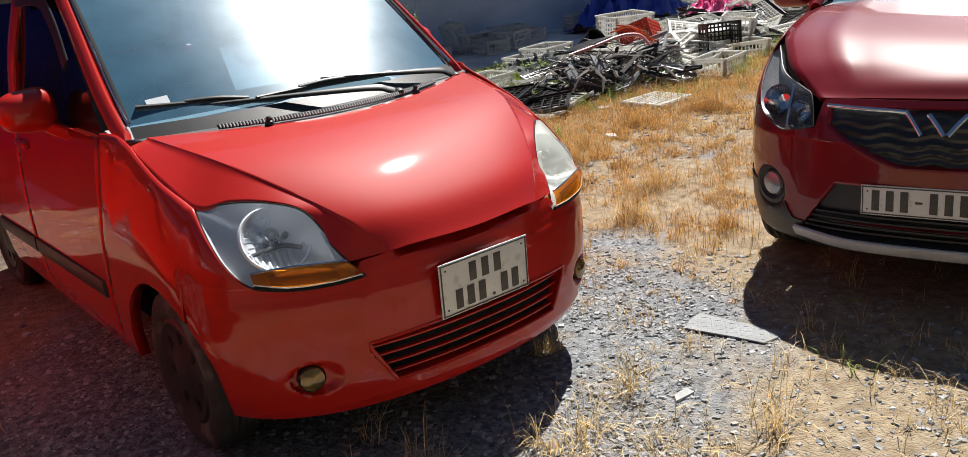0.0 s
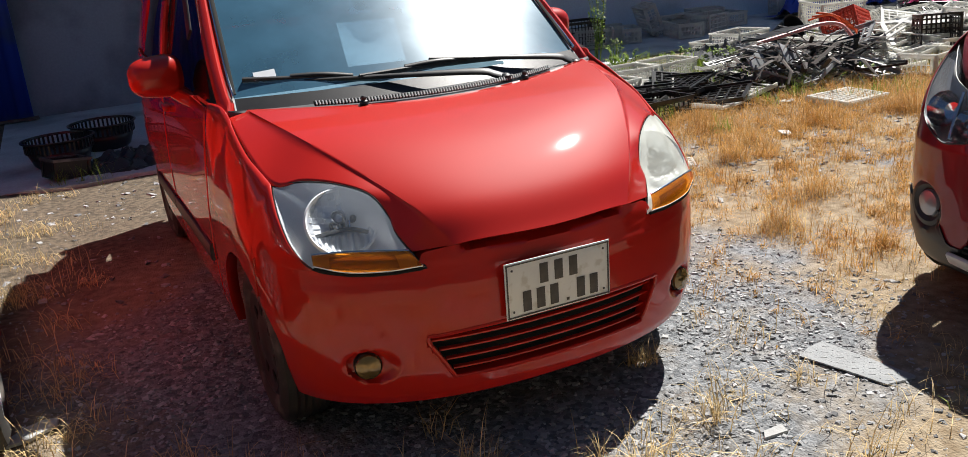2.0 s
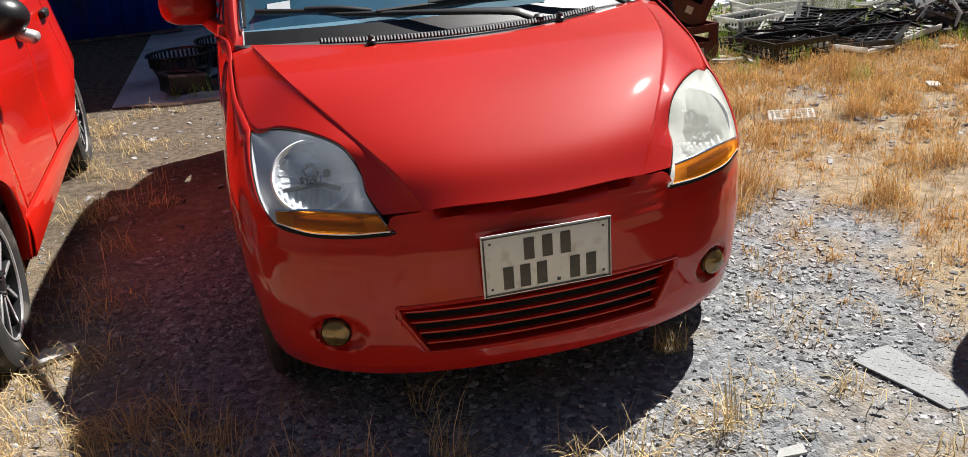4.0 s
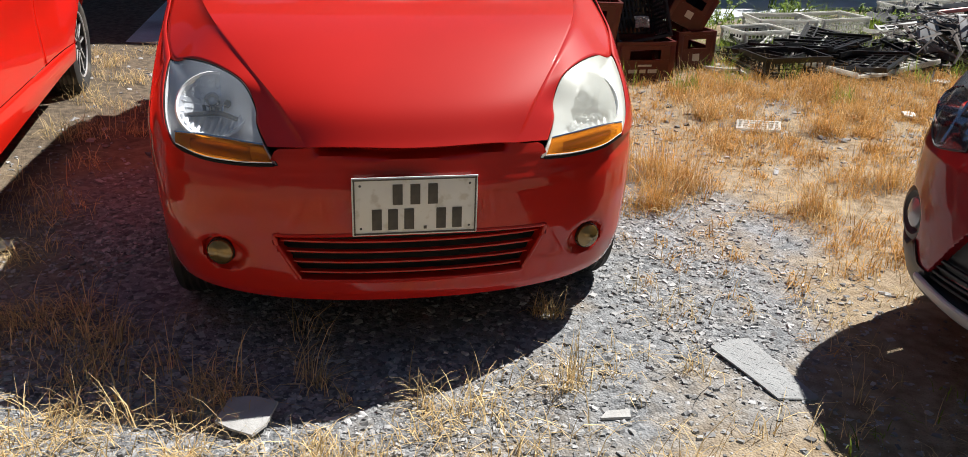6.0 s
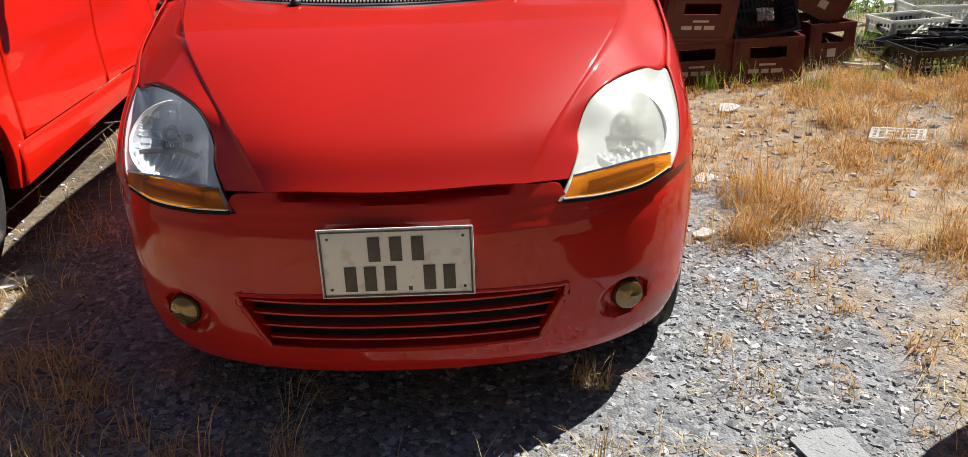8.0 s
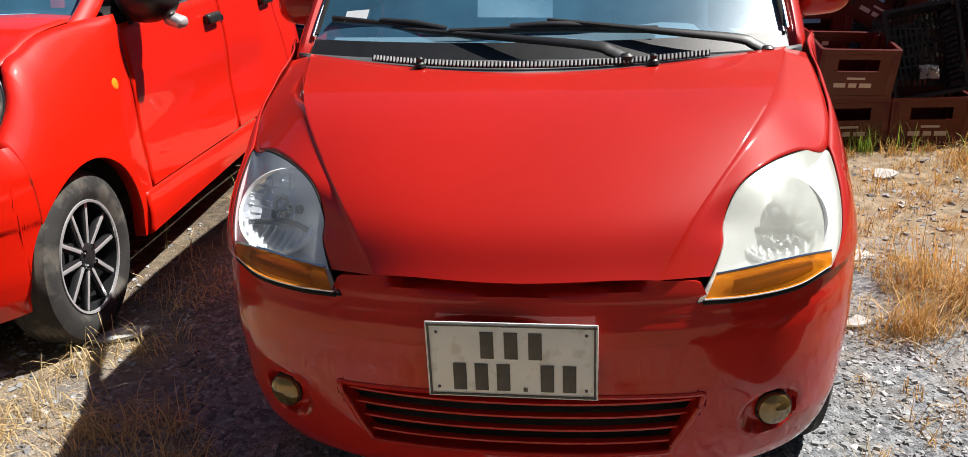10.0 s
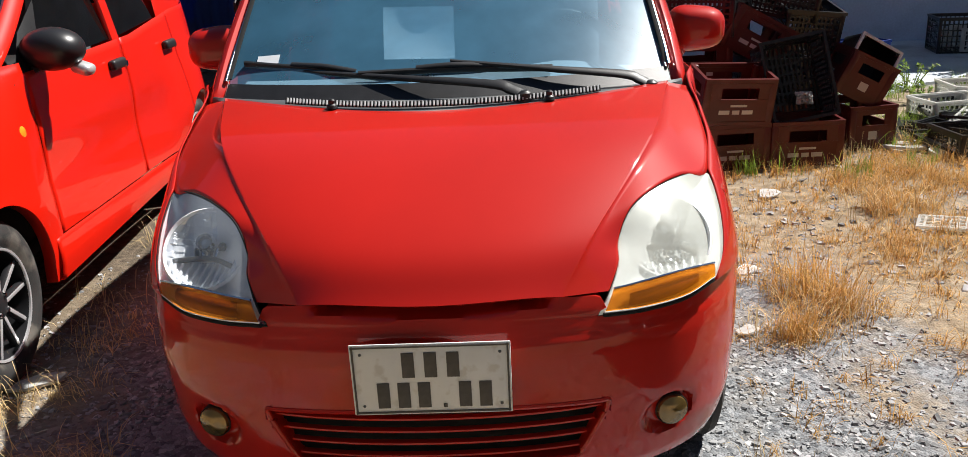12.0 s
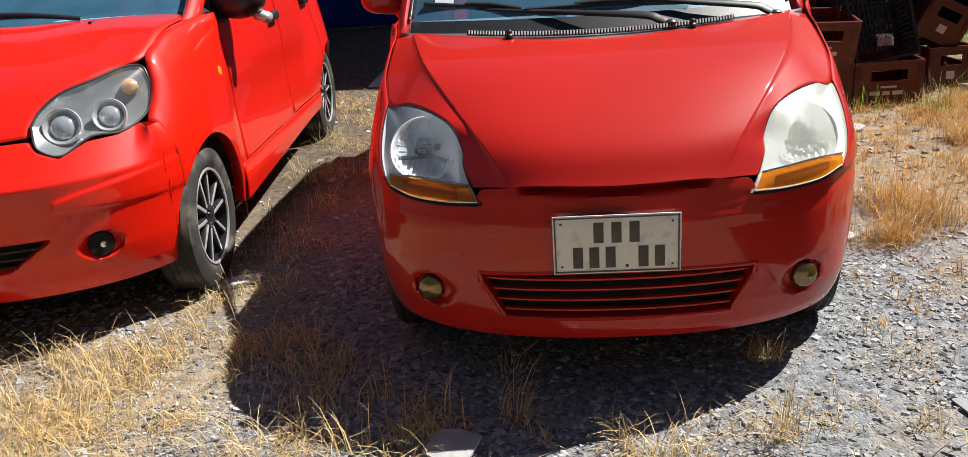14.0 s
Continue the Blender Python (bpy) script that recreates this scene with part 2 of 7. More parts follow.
def dome_bm(outline, centre, bulge, rings=8, inset=1.0):
    """A shell over a closed outline, drawn out at the middle by the vector bulge."""
    c, bul = Vector(centre), Vector(bulge)
    rows = []
    line = [Vector(p) for p in outline]
    soft_line = line[:]
    n = len(line)
    for _ in range(n):
        soft_line = [(soft_line[i - 1] + soft_line[(i + 1) % n]) * 0.25 + soft_line[i] * 0.5 for i in range(n)]
    for k in range(rings + 1):
        r = 1 - k / rings
        rows.append([c + (soft_line[i].lerp(line[i], r ** 1.5) - c) * (r * inset) + bul * (1 - r * r) for i in range(n)])
    bm = grid_bm(rows, closed=True)
    bmesh.ops.remove_doubles(bm, verts=bm.verts, dist=1e-5)
    return bm


def smooth01(t):
    t = max(0.0, min(1.0, t))
    return t * t * (3 - 2 * t)


def plan_shape(W, n, m, y0, y1):
    """The outline of a car's nose from above: half width at y, and y at a half width."""
    def width(y):
        if y >= y1:
            return W
        return W * max(0.0, 1 - ((y1 - max(y, y0)) / (y1 - y0)) ** m) ** (1 / n)

    def front(x):
        return y1 - (y1 - y0) * max(0.0, 1 - min(1.0, abs(x) / W) ** n) ** (1 / m)
    return width, front


# ---- parts that the cars share ----
def arch_line(base, arches):
    """Lower edge of a car's side: a sill with round wheel arches (y, z, radius)."""
    def low(y):
        z = base(y) if callable(base) else base
        for yc, zc, r in arches:
            if abs(y - yc) < r:
                z = max(z, zc + math.sqrt(r * r - (y - yc) ** 2))
        return z
    return low


def side_columns(ya, yb, arches, step=0.03):
    ys = set(np.round(np.linspace(ya, yb, max(3, int((yb - ya) / step))), 4))
    for yc, zc, r in arches:
        for k in range(0, 25):
            y = yc - r * math.cos(math.pi * k / 24) * 0.9999
            if ya < y < yb:
                ys.add(round(y, 4))
    return sorted(ys)


def side_panel(name, car, mat, side, xs, ya, yb, low, high, arches=(), rows=16, label="", slant=None):
    """A panel of a car's flank between ya and yb; slant shifts its ends with height."""
    out = []
    cols = side_columns(ya, yb, arches)
    for y in cols:
        zb, zt = low(y), high(y)
        line = []
        for k in range(rows + 1):
            z = zb + (zt - zb) * k / rows
            yy = y
            if slant:
                u = (y - ya) / (yb - ya)
                yy = y + slant[0](z) * (1 - u) + slant[1](z) * u
            line.append(Vector((side * xs(yy, z), yy, z)))
        inner = line[0].copy()
        inner.x -= side * 0.03
        out.append([inner] + line)
    return thick(part(name, grid_bm(out), mat, car, label), 0.004, 0)


def tyre_bm(R, w, rim):
    prof = [(-w / 2 + 0.012, rim), (-w / 2, rim + 0.02), (-w / 2 - 0.003, (rim + R) / 2), (-w / 2 + 0.012, R - 0.012), (-w / 2 + 0.03, R - 0.002)]
    for k, x in enumerate(np.linspace(-w / 2 + 0.034, w / 2 - 0.034, 9)):
        prof.append((x, R if k % 2 == 0 else R - 0.006))
    prof += [(w / 2 - 0.03, R - 0.002), (w / 2 - 0.012, R - 0.012), (w / 2 + 0.003, (rim + R) / 2), (w / 2, rim + 0.02), (w / 2 - 0.012, rim)]
    return lathe_bm(prof, 56)


def wheel(car, m, R=0.265, w=0.155, rim=0.172, style="cap"):
    """A wheel with its axle along local x, the outer face towards +x."""
    tyre = part("wheel", tyre_bm(R, w, rim), RUBBER, car, "dusty black tyre on its rim", m)
    face = w / 2 - 0.012
    if style == "cap":
        part("rim", lathe_bm([(-w / 2 + 0.02, rim), (face - 0.03, rim - 0.004), (face, rim)], 48), HUB_DARK, tyre)
        prof = [(face, rim), (face + 0.008, rim - 0.012), (face + 0.002, rim - 0.03), (face - 0.004, rim - 0.06), (face + 0.008, 0.05), (face + 0.012, 0.03), (face + 0.012, 0.0001)]
        part("hub_cap", lathe_bm(prof, 48), HUB_DARK, tyre, "dirty dark wheel cover")
        for k in range(7):
            a = k * math.tau / 7
            part("cap_slot", box_bm(0.006, 0.028, 0.045, 0.004), DARK, tyre, m=pose(face - 0.001, 0, 0, degrees_of(a)) @ pose(0, 0, 0.112))
    else:
        part("rim", lathe_bm([(-w / 2 + 0.02, rim), (-0.02, rim - 0.02), (face - 0.012, rim - 0.012), (face - 0.002, rim - 0.011)], 48), ALLOY_BLACK, tyre, "black alloy rim")
        part("rim_lip", lathe_bm([(face - 0.002, rim - 0.010), (face + 0.004, rim - 0.009), (face + 0.005, rim - 0.001), (face, rim)], 48), ALLOY, tyre, "machined alloy rim edge")
        part("rim_back", lathe_bm([(-0.01, rim - 0.01), (-0.012, 0.0001)], 32), DARK, tyre)
        for k in range(10):
            a = k // 2 * 72 + (-17 if k % 2 else 17)
            lean = 3 if k % 2 else -3
            spoke = box_bm(0.022, 0.026, rim - 0.035, 0.005)
            s_ob = part("spoke", spoke, ALLOY_BLACK, tyre, m=pose(face - 0.022, 0, 0, a) @ pose(0, 0, 0.035 + (rim - 0.035) / 2, lean))
            part("spoke_face", box_bm(0.003, 0.013, rim - 0.042, 0.001), ALLOY, s_ob, "machined bright spoke face", m=pose(0.0125, 0, 0))
        part("hub", lathe_bm([(face - 0.03, 0.05), (face - 0.008, 0.046), (face - 0.002, 0.03), (face - 0.002, 0.0001)], 24), ALLOY_BLACK, tyre)
        for k in range(4):
            part("wheel_nut", lathe_bm([(0, 0.008), (0.012, 0.007), (0.013, 0.0001)], 6), CHROME, tyre, m=pose(face - 0.008, 0, 0, k * 90 + 45) @ pose(0, 0, 0.036))
    return tyre


def degrees_of(a):
    return math.degrees(a)


def four_wheels(car, x, ys, z, **kw):
    for y in ys:
        wheel(car, pose(x, y, z), **kw)
        wheel(car, pose(-x, y, z, 0, 0, 180), **kw)


def swept(name, car, mat, points, half_w, half_t, out_dir, label="", n=16):
    """A flat bar along a curve: half_w across, half_t thick, thickness along out_dir."""
    pts = crs(points, n)
    o = Vector(out_dir).normalized()
    rows = []
    for i, p in enumerate(pts):
        d = (pts[min(i + 1, n - 1)] - pts[max(i - 1, 0)]).normalized()
        a = d.cross(o).normalized()
        b = a.cross(d).normalized()
        hw = half_w(i / (n - 1)) if callable(half_w) else half_w
        ring = []
        for k in range(12):
            t = k * math.tau / 12
            c, s_ = math.cos(t), math.sin(t)
            ring.append(p + a * (hw * math.copysign(abs(c) ** 0.6, c)) + b * (half_t * math.copysign(abs(s_) ** 0.6, s_)))
        rows.append(ring)
    bm = grid_bm(rows, closed=True)
    bm.verts.ensure_lookup_table()
    for r in (0, n - 1):
        bm.faces.new([bm.verts[r * 12 + k] for k in range(12)])
    return part(name, bm, mat, car, label)


def glass_pane(name, parent, mat, corners, bulge=(0, 0, 0), n=8, label=""):
    """A four-cornered pane, slightly domed."""
    a, b, c, d = (Vector(p) for p in corners)
    rows = []
    for i in range(n + 1):
        u = i / n
        rows.append([a.lerp(b, u).lerp(d.lerp(c, u), j / n) + Vector(bulge) * (16 * u * (1 - u) * (j / n) * (1 - j / n)) for j in range(n + 1)])
    ob = part(name, grid_bm(rows), mat, parent, label)
    ob.visible_shadow = False
    return ob


def number_plate(car, m, width, height, rows_of, label):
    """A white plate with a black rim; its characters are plain bars. rows_of: (from, to, top, bottom, bars)."""
    base = part("number_plate", box_bm(width, 0.004, height, 0.0018, 2), PLATE_WHITE, car, label, m)
    for sx, sz, along in ((0, 1, "x"), (0, -1, "x"), (1, 0, "z"), (-1, 0, "z")):
        size = (width - 0.006, 0.002, 0.004) if along == "x" else (0.004, 0.002, height - 0.006)
        part("rim_line", box_bm(*size), PLATE_INK, base, m=pose(sx * (width / 2 - 0.006), -0.0032, sz * (height / 2 - 0.006)))
    for u0, u1, v0, v1, bars in rows_of:
        n = len(bars)
        step = (u1 - u0) * width / n
        for k, kind in enumerate(bars):
            cx = -width / 2 + u0 * width + step * (k + 0.5)
            cz = height / 2 - (v0 + v1) / 2 * height
            h = (v1 - v0) * height
            if kind == "dot":
                part("plate_bar", box_bm(0.008, 0.002, 0.008), PLATE_INK, base, m=pose(cx, -0.0032, cz - h / 2 + 0.004))
            elif kind == "dash":
                part("plate_bar", box_bm(step * 0.5, 0.002, 0.008), PLATE_INK, base, m=pose(cx, -0.0032, cz))
            else:
                part("plate_bar", box_bm(min(step * 0.62, 0.026), 0.002, h, 0.0008), PLATE_INK, base, m=pose(cx, -0.0032, cz))
    for sx in (-1, 1):
        for sz in (-1, 1):
            part("bolt", lathe_bm([(-0.003, 0.0035), (-0.0042, 0.003), (-0.0046, 0.0001)], 10, "Y"), TRIM, base, m=pose(sx * (width / 2 - 0.022), 0, sz * (height / 2 - 0.022)))
    return base


def nose(name, car, mat, W, n, m, y0, y1, y_end, low, top, depth, vert, recess, cols=171, rows=46, label="", fold=0.05, pinch=None):
    """The bumper: the plan outline of the nose swept over its height, pressed in by recess(x, z)."""
    e = math.acos(((y1 - y_end) / (y1 - y0)) ** (m / 2))
    out = []
    for i in range(cols):
        th = -e + 2 * e * i / (cols - 1)
        sg = 1 if th >= 0 else -1
        x0 = W * sg * abs(math.sin(th)) ** (2 / n)
        yp = y1 - (y1 - y0) * math.cos(th) ** (2 / m)
        zb, zt = low(yp), top(abs(x0), yp)
        line = []
        for k in range(rows + 1):
            z = zb + (zt - zb) * k / rows
            xx = x0 * vert(z)
            if pinch:
                xx = sg * pinch(abs(xx), yp, z)
            line.append(Vector((xx, yp + depth(z, abs(x0)) + recess(x0, z), z)))
        first, last = line[0].copy(), line[-1].copy()
        turn = min(1.0, abs(x0) / W) ** 5
        first.y += 0.06 * (1 - turn)
        first.x -= sg * 0.05 * turn
        last.y += fold * (1 - turn)
        last.x -= sg * 0.03 * turn
        last.z -= 0.004
        out.append([first] + line + [last])
    return part(name, grid_bm(out), mat, car, label, angle=50)


# ---- the red hatchback in the middle ----
MAIN_LABEL = "small faded-red hatchback parked on gravel, one hazed headlamp"
main_car = thing("hatchback_car", pose(0, 0, 0), MAIN_LABEL, "car", "parked cars")
m_width, m_front = plan_shape(0.745, 2.2, 3.43, 0.045, 0.75)
M_ARCH = [(0.68, 0.262, 0.300), (3.02, 0.262, 0.300)]
m_low = arch_line(lambda y: lerp_table([(0, 0.205), (0.4, 0.20), (3.2, 0.22), (3.6, 0.26)], y), M_ARCH)


def m_vert(z):
    return lerp_table([(0.18, 0.955), (0.28, 0.985), (0.45, 1.0), (0.62, 1.0), (0.8, 0.985), (1.0, 0.95)], z)


def m_side(y, z):
    tail = 1 - 0.25 * max(0, (y - 2.9) / 0.65) ** 2.5
    return m_width(y) * m_vert(z) * tail


def m_depth(z, x):
    return lerp_table([(0.18, 0.045), (0.23, 0.018), (0.30, 0.006), (0.40, 0.0), (0.52, 0.0), (0.58, 0.008), (0.61, 0.018), (0.65, 0.032)], z)


def m_top(x, y):
    return lerp_table([(0, 0.648), (0.27, 0.645), (0.348, 0.639), (0.362, 0.632), (0.377, 0.595), (0.45, 0.590), (0.55, 0.597), (0.624, 0.612), (0.7, 0.612)], x)


def m_recess(x, z):
    ax = abs(x)
    grille = min((z - 0.272) / 0.012, (0.405 + 0.012 * (1 - (ax / 0.4) ** 2) - z) / 0.012, (0.312 + (z - 0.276) * 0.56 - ax) / 0.014)
    fog = (1 - math.hypot((ax - 0.520) / 0.066, (z - 0.330) / 0.049)) / 0.2
    slot = min((z - 0.624 - 0.01 * (ax / 0.27) ** 4) / 0.008, (0.262 - ax) / 0.03)
    lip = 0.004 * smooth01((z - 0.555) / 0.012) * smooth01((0.62 - z) / 0.03)
    return 0.055 * smooth01(grille) + 0.026 * smooth01(fog) + 0.032 * smooth01(slot) + lip


nose("front_bumper", main_car, PAINT, 0.745, 2.2, 3.43, 0.045, 0.75, 0.47, m_low, m_top, m_depth, m_vert, m_recess, label="scuffed red front bumper")
# grille: a near-black sheet standing in for the shade behind, and four slats
rows = []
for k in range(41):
    x = -0.36 + 0.72 * k / 40
    rows.append([(x, m_front(x) + 0.043, z) for z in (0.274, 0.34, 0.412)])
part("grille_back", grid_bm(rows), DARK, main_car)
for k in range(4):
    z = 0.296 + 0.030 * k
    lim = 0.296 + (z - 0.276) * 0.56
    pts = [(lim * (2 * i / 30 - 1), m_front(lim * (2 * i / 30 - 1)) + 0.026, z) for i in range(31)]
    swept("grille_slat", main_car, PAINT, pts, 0.008, 0.0036, (0, -0.12, 1), "red grille slat", n=31)
lip = [(-0.308, 0.274)] + [(-0.308 - 0.068 * k / 8, 0.274 + 0.122 * k / 8) for k in range(1, 8)] + [(x, 0.404 + 0.012 * (1 - (abs(x) / 0.4) ** 2)) for x in np.linspace(-0.372, 0.372, 41)] + [(0.376 - 0.068 * k / 8, 0.396 - 0.122 * k / 8) for k in range(1, 9)] + [(x, 0.272) for x in np.linspace(0.29, -0.29, 31)]
lip = crs([(x, m_front(x) + m_depth(z, abs(x)) + 0.003, z) for x, z in lip] + [(-0.308, m_front(0.308) + m_depth(0.274, 0.3) + 0.003, 0.274)], 320)[:-1]
part("grille_surround", tube_bm(lip, 0.0065, 8, True), PAINT, main_car, "rounded red lip of the grille opening")
# fog lamps
for s in (-1, 1):
    turn = pose(s * 0.524, 0.178, 0.330, 0, 0, s * 14)
    fog = part("fog_lamp", lathe_bm([(0.02, 0.0395), (-0.002, 0.0385), (-0.003, 0.0375), (0.004, 0.036)], 28, "Y"), BLACK, main_car, "round fog lamp with yellowed lens", turn)
    part("fog_lens", lathe_bm([(0.002, 0.038), (-0.008, 0.034), (-0.014, 0.022), (-0.0165, 0.0001)], 28, "Y"), FOG_GLASS, fog, "yellowed round lens")
number_plate(main_car, pose(0, 0.029, 0.5015, 2), 0.332, 0.165,
             [(0.29, 0.71, 0.12, 0.47, ("bar", "bar", "bar")), (0.13, 0.90, 0.54, 0.90, ("bar", "bar", "bar", "dot", "bar", "bar"))],
             "white number plate with black rim")
part("plate_holder", box_bm(0.30, 0.03, 0.12, 0.004), BLACK, main_car, m=pose(0, 0.048, 0.50))

# bonnet: middle line, crease and outer edge, front to rear
HC = [(0, 0.052, 0.654), (0, 0.133, 0.746), (0, 0.31, 0.848), (0, 0.47, 0.908), (0, 0.632, 0.946)]
HK = [(0.275, 0.088, 0.650), (0.345, 0.174, 0.748), (0.456, 0.35, 0.848), (0.540, 0.54, 0.916), (0.612, 0.835, 0.966)]
HE = [(0.384, 0.138, 0.640), (0.404, 0.176, 0.688), (0.407, 0.207, 0.726), (0.437, 0.252, 0.787), (0.503, 0.322, 0.814), (0.577, 0.395, 0.820), (0.645, 0.458, 0.806), (0.670, 0.60, 0.866), (0.670, 0.845, 0.947)]
NV = 49
hc, hk, he = crs(HC, NV), crs(HK, NV), crs(HE, NV)


def bonnet_row(v):
    half = []
    c, k_, e_ = hc[v], hk[v], he[v]
    for t in (*(i / 14 for i in range(14)), 0.968, 0.988, 1.0):
        p = c.lerp(k_, t)
        p.z += (k_.z - c.z) * (t * t - t) + 0.004 * t * t * (1 - t * t) * 4
        p.y += (k_.y - c.y) * (t * t - t)
        half.append(p)
    for t in (0.02, 0.05, 0.1, 0.16, 0.22, 0.28, 0.34, 0.4, 0.5, 0.6, 0.7, 0.8, 0.9, 1.0):
        p = k_.lerp(e_, t)
        p.z -= 0.006 * (1 - (1 - min(1.0, t / 0.16)) ** 2) * (1 - t) ** 1.5 * smooth01(v / 8)
        half.append(p)
    left = [Vector((-p.x, p.y, p.z)) for p in half[:0:-1]]
    return left + half


bon = [bonnet_row(v) for v in range(NV)]
under = [Vector((p.x, p.y + 0.02, p.z - 0.012)) for p in bon[0]]
thick(part("bonnet", grid_bm([under] + bon), PAINT, main_car, "faded red bonnet with two creases", angle=40), 0.004)

# headlamps
LAMP = [(0.352, 0.102, 0.600), (0.45, 0.135, 0.596), (0.55, 0.180, 0.602), (0.622, 0.237, 0.619), (0.653, 0.30, 0.665), (0.661, 0.37, 0.730),
        (0.652, 0.440, 0.792), (0.636, 0.452, 0.806), (0.577, 0.390, 0.818), (0.503, 0.318, 0.811), (0.437, 0.248, 0.784), (0.404, 0.204, 0.724), (0.401, 0.173, 0.686), (0.378, 0.132, 0.638)]


def faceted_bowl(R, seed, n=64):
    """A mirror bowl pressed into small tilted facets above and upright flutes below, opening along +y."""
    r_ = random.Random(seed)
    tilt = {(i, j): (r_.uniform(-0.32, 0.32), r_.uniform(-0.32, 0.32)) for i in range(-12, 13) for j in range(-12, 13)}
    bm_ = bmesh.new()
    grid = {}
    for i in range(n + 1):
        for j in range(n + 1):
            u, v = 2 * i / n - 1, 2 * j / n - 1
            big = max(abs(u), abs(v))
            flat = math.hypot(u, v)
            x, z = (u * R * big / flat, v * R * big / flat) if flat else (0.0, 0.0)
            d = -0.034 * (1 - (x * x + z * z) / (R * R))
            fade = min(1.0, (1 - big) / 0.08)
            if z > -0.024:
                a_, b_ = tilt[math.floor(x / 0.019), math.floor(z / 0.015)]
                d += fade * (a_ * (x % 0.019 - 0.0095) + b_ * (z % 0.015 - 0.0075))
            else:
                d += fade * 0.007 * abs(math.sin(math.pi * (x + 0.2 * z) / 0.017))
            grid[i, j] = bm_.verts.new((x, d, z))
    for i in range(n):
        for j in range(n):
            bm_.faces.new((grid[i, j], grid[i + 1, j], grid[i + 1, j + 1], grid[i, j + 1]))
    return bm_


PROJECTOR = material("projector_glass", (0.50, 0.55, 0.60), 0.08, 0.4, 1.0)


def headlamp(s):
    ring = crs(LAMP + LAMP[:1], 113)[:-1]
    ring = [Vector((s * p.x, p.y, p.z)) for p in ring]
    centre = Vector((s * 0.53, 0.250, 0.705))
    out = Vector((s * 0.30, -0.72, 0.55)).normalized()
    lens = part("headlamp", dome_bm(ring, centre, out * 0.030, 10), LENS_CLEAR if s < 0 else LENS_HAZY, main_car,
                "clear headlamp with amber indicator" if s < 0 else "hazed yellow-white headlamp with amber indicator")
    lens.visible_shadow = False
    part("lamp_housing", dome_bm([p - out * 0.004 for p in ring], centre, -out * 0.045, 8), LAMP_SILVER, lens)
    part("lamp_gasket", tube_bm([p - out * 0.002 for p in ring], 0.0028 if s < 0 else 0.002, 6, True), DARK, lens, "black rubber gasket")
    aim = Vector((s * 0.05, -0.78, 0.62)).normalized()
    turn = aim.to_track_quat("Y", "Z").to_matrix().to_4x4()
    bowl_m = Matrix.Translation(centre - out * (0.018 if s < 0 else 0.040) + Vector((0.005, 0.0, 0.026))) @ turn
    R = 0.093
    bowl = part("reflector_bowl", faceted_bowl(R, 5 if s < 0 else 6), LAMP_FACETS, lens, "faceted mirror reflector", bowl_m, angle=8)
    part("bowl_edge", lathe_bm([(0.0, R - 0.002), (0.006, R + 0.003), (0.0, R + 0.008), (-0.006, R + 0.003), (0.0, R - 0.002)], 48, "Y"), LAMP_SILVER, lens, "pale rim round the reflector", m=bowl_m)
    part("bulb_ring", lathe_bm([(0.0, 0.016), (0.006, 0.019), (0.0, 0.022), (-0.03, 0.020), (0.0, 0.016)], 28, "Y"), CHROME, lens, m=bowl_m @ pose(0.004, -0.004, 0.018))
    part("bulb", lathe_bm([(-0.02, 0.015), (-0.004, 0.013), (0.003, 0.006), (0.004, 0.0001)], 20, "Y"), PROJECTOR, lens, "clear bulb tip", m=bowl_m @ pose(0.004, -0.004, 0.018))
    part("side_bulb", lathe_bm([(-0.03, 0.009), (0.0, 0.009), (0.004, 0.005), (0.004, 0.0001)], 16, "Y"), TRIM, lens, m=bowl_m @ pose(-0.036, -0.008, 0.010))
    swept("reflector_bar", lens, TRIM, [bowl_m @ Vector((0.075, -0.012, -0.024)), bowl_m @ Vector((0.03, -0.006, -0.022)), bowl_m @ Vector((-0.02, -0.006, -0.022)), bowl_m @ Vector((-0.068, -0.012, -0.040))], 0.006, 0.006, aim, "grey bar across the reflector", n=18)
    for k in range(4):
        part("bulb_bracket", box_bm(0.008, 0.012, 0.030, 0.002, 1), TRIM if k % 2 else CHROME, lens, m=bowl_m @ pose(-0.022 + 0.016 * k, -0.020, -0.006, 0, 6 * k - 9))
    low = crs([(0.362, 0.104, 0.604), (0.45, 0.133, 0.601), (0.545, 0.176, 0.607), (0.617, 0.234, 0.624)], 25)
    high = crs([(0.384, 0.137, 0.642), (0.45, 0.156, 0.650), (0.54, 0.197, 0.656), (0.617, 0.244, 0.652)], 25)
    rows_ = []
    for a, b in zip(low, high):
        line = []
        for k in range(7):
            p = a.lerp(b, k / 6)
            p = Vector((s * p.x, p.y, p.z))
            line.append(p + out * (0.006 + 0.008 * math.sin(math.pi * (0.25 + 0.6 * k / 6))))
        rows_.append(line)
    indicator = part("indicator", grid_bm(rows_), LENS_AMBER, lens, "amber indicator lens")
    indicator.visible_shadow = False
    core = [[p - out * (0.020 - 0.010 * math.sin(math.pi * k / 6)) for k, p in enumerate(line)][1:6] for line in rows_[5:21]]
    part("indicator_core", grid_bm(core), AMBER_CORE, indicator, "brown bulb cover behind the amber lens")
    part("indicator_back", grid_bm([[p - out * 0.024 for p in line] for line in rows_]), LAMP_SILVER, indicator)
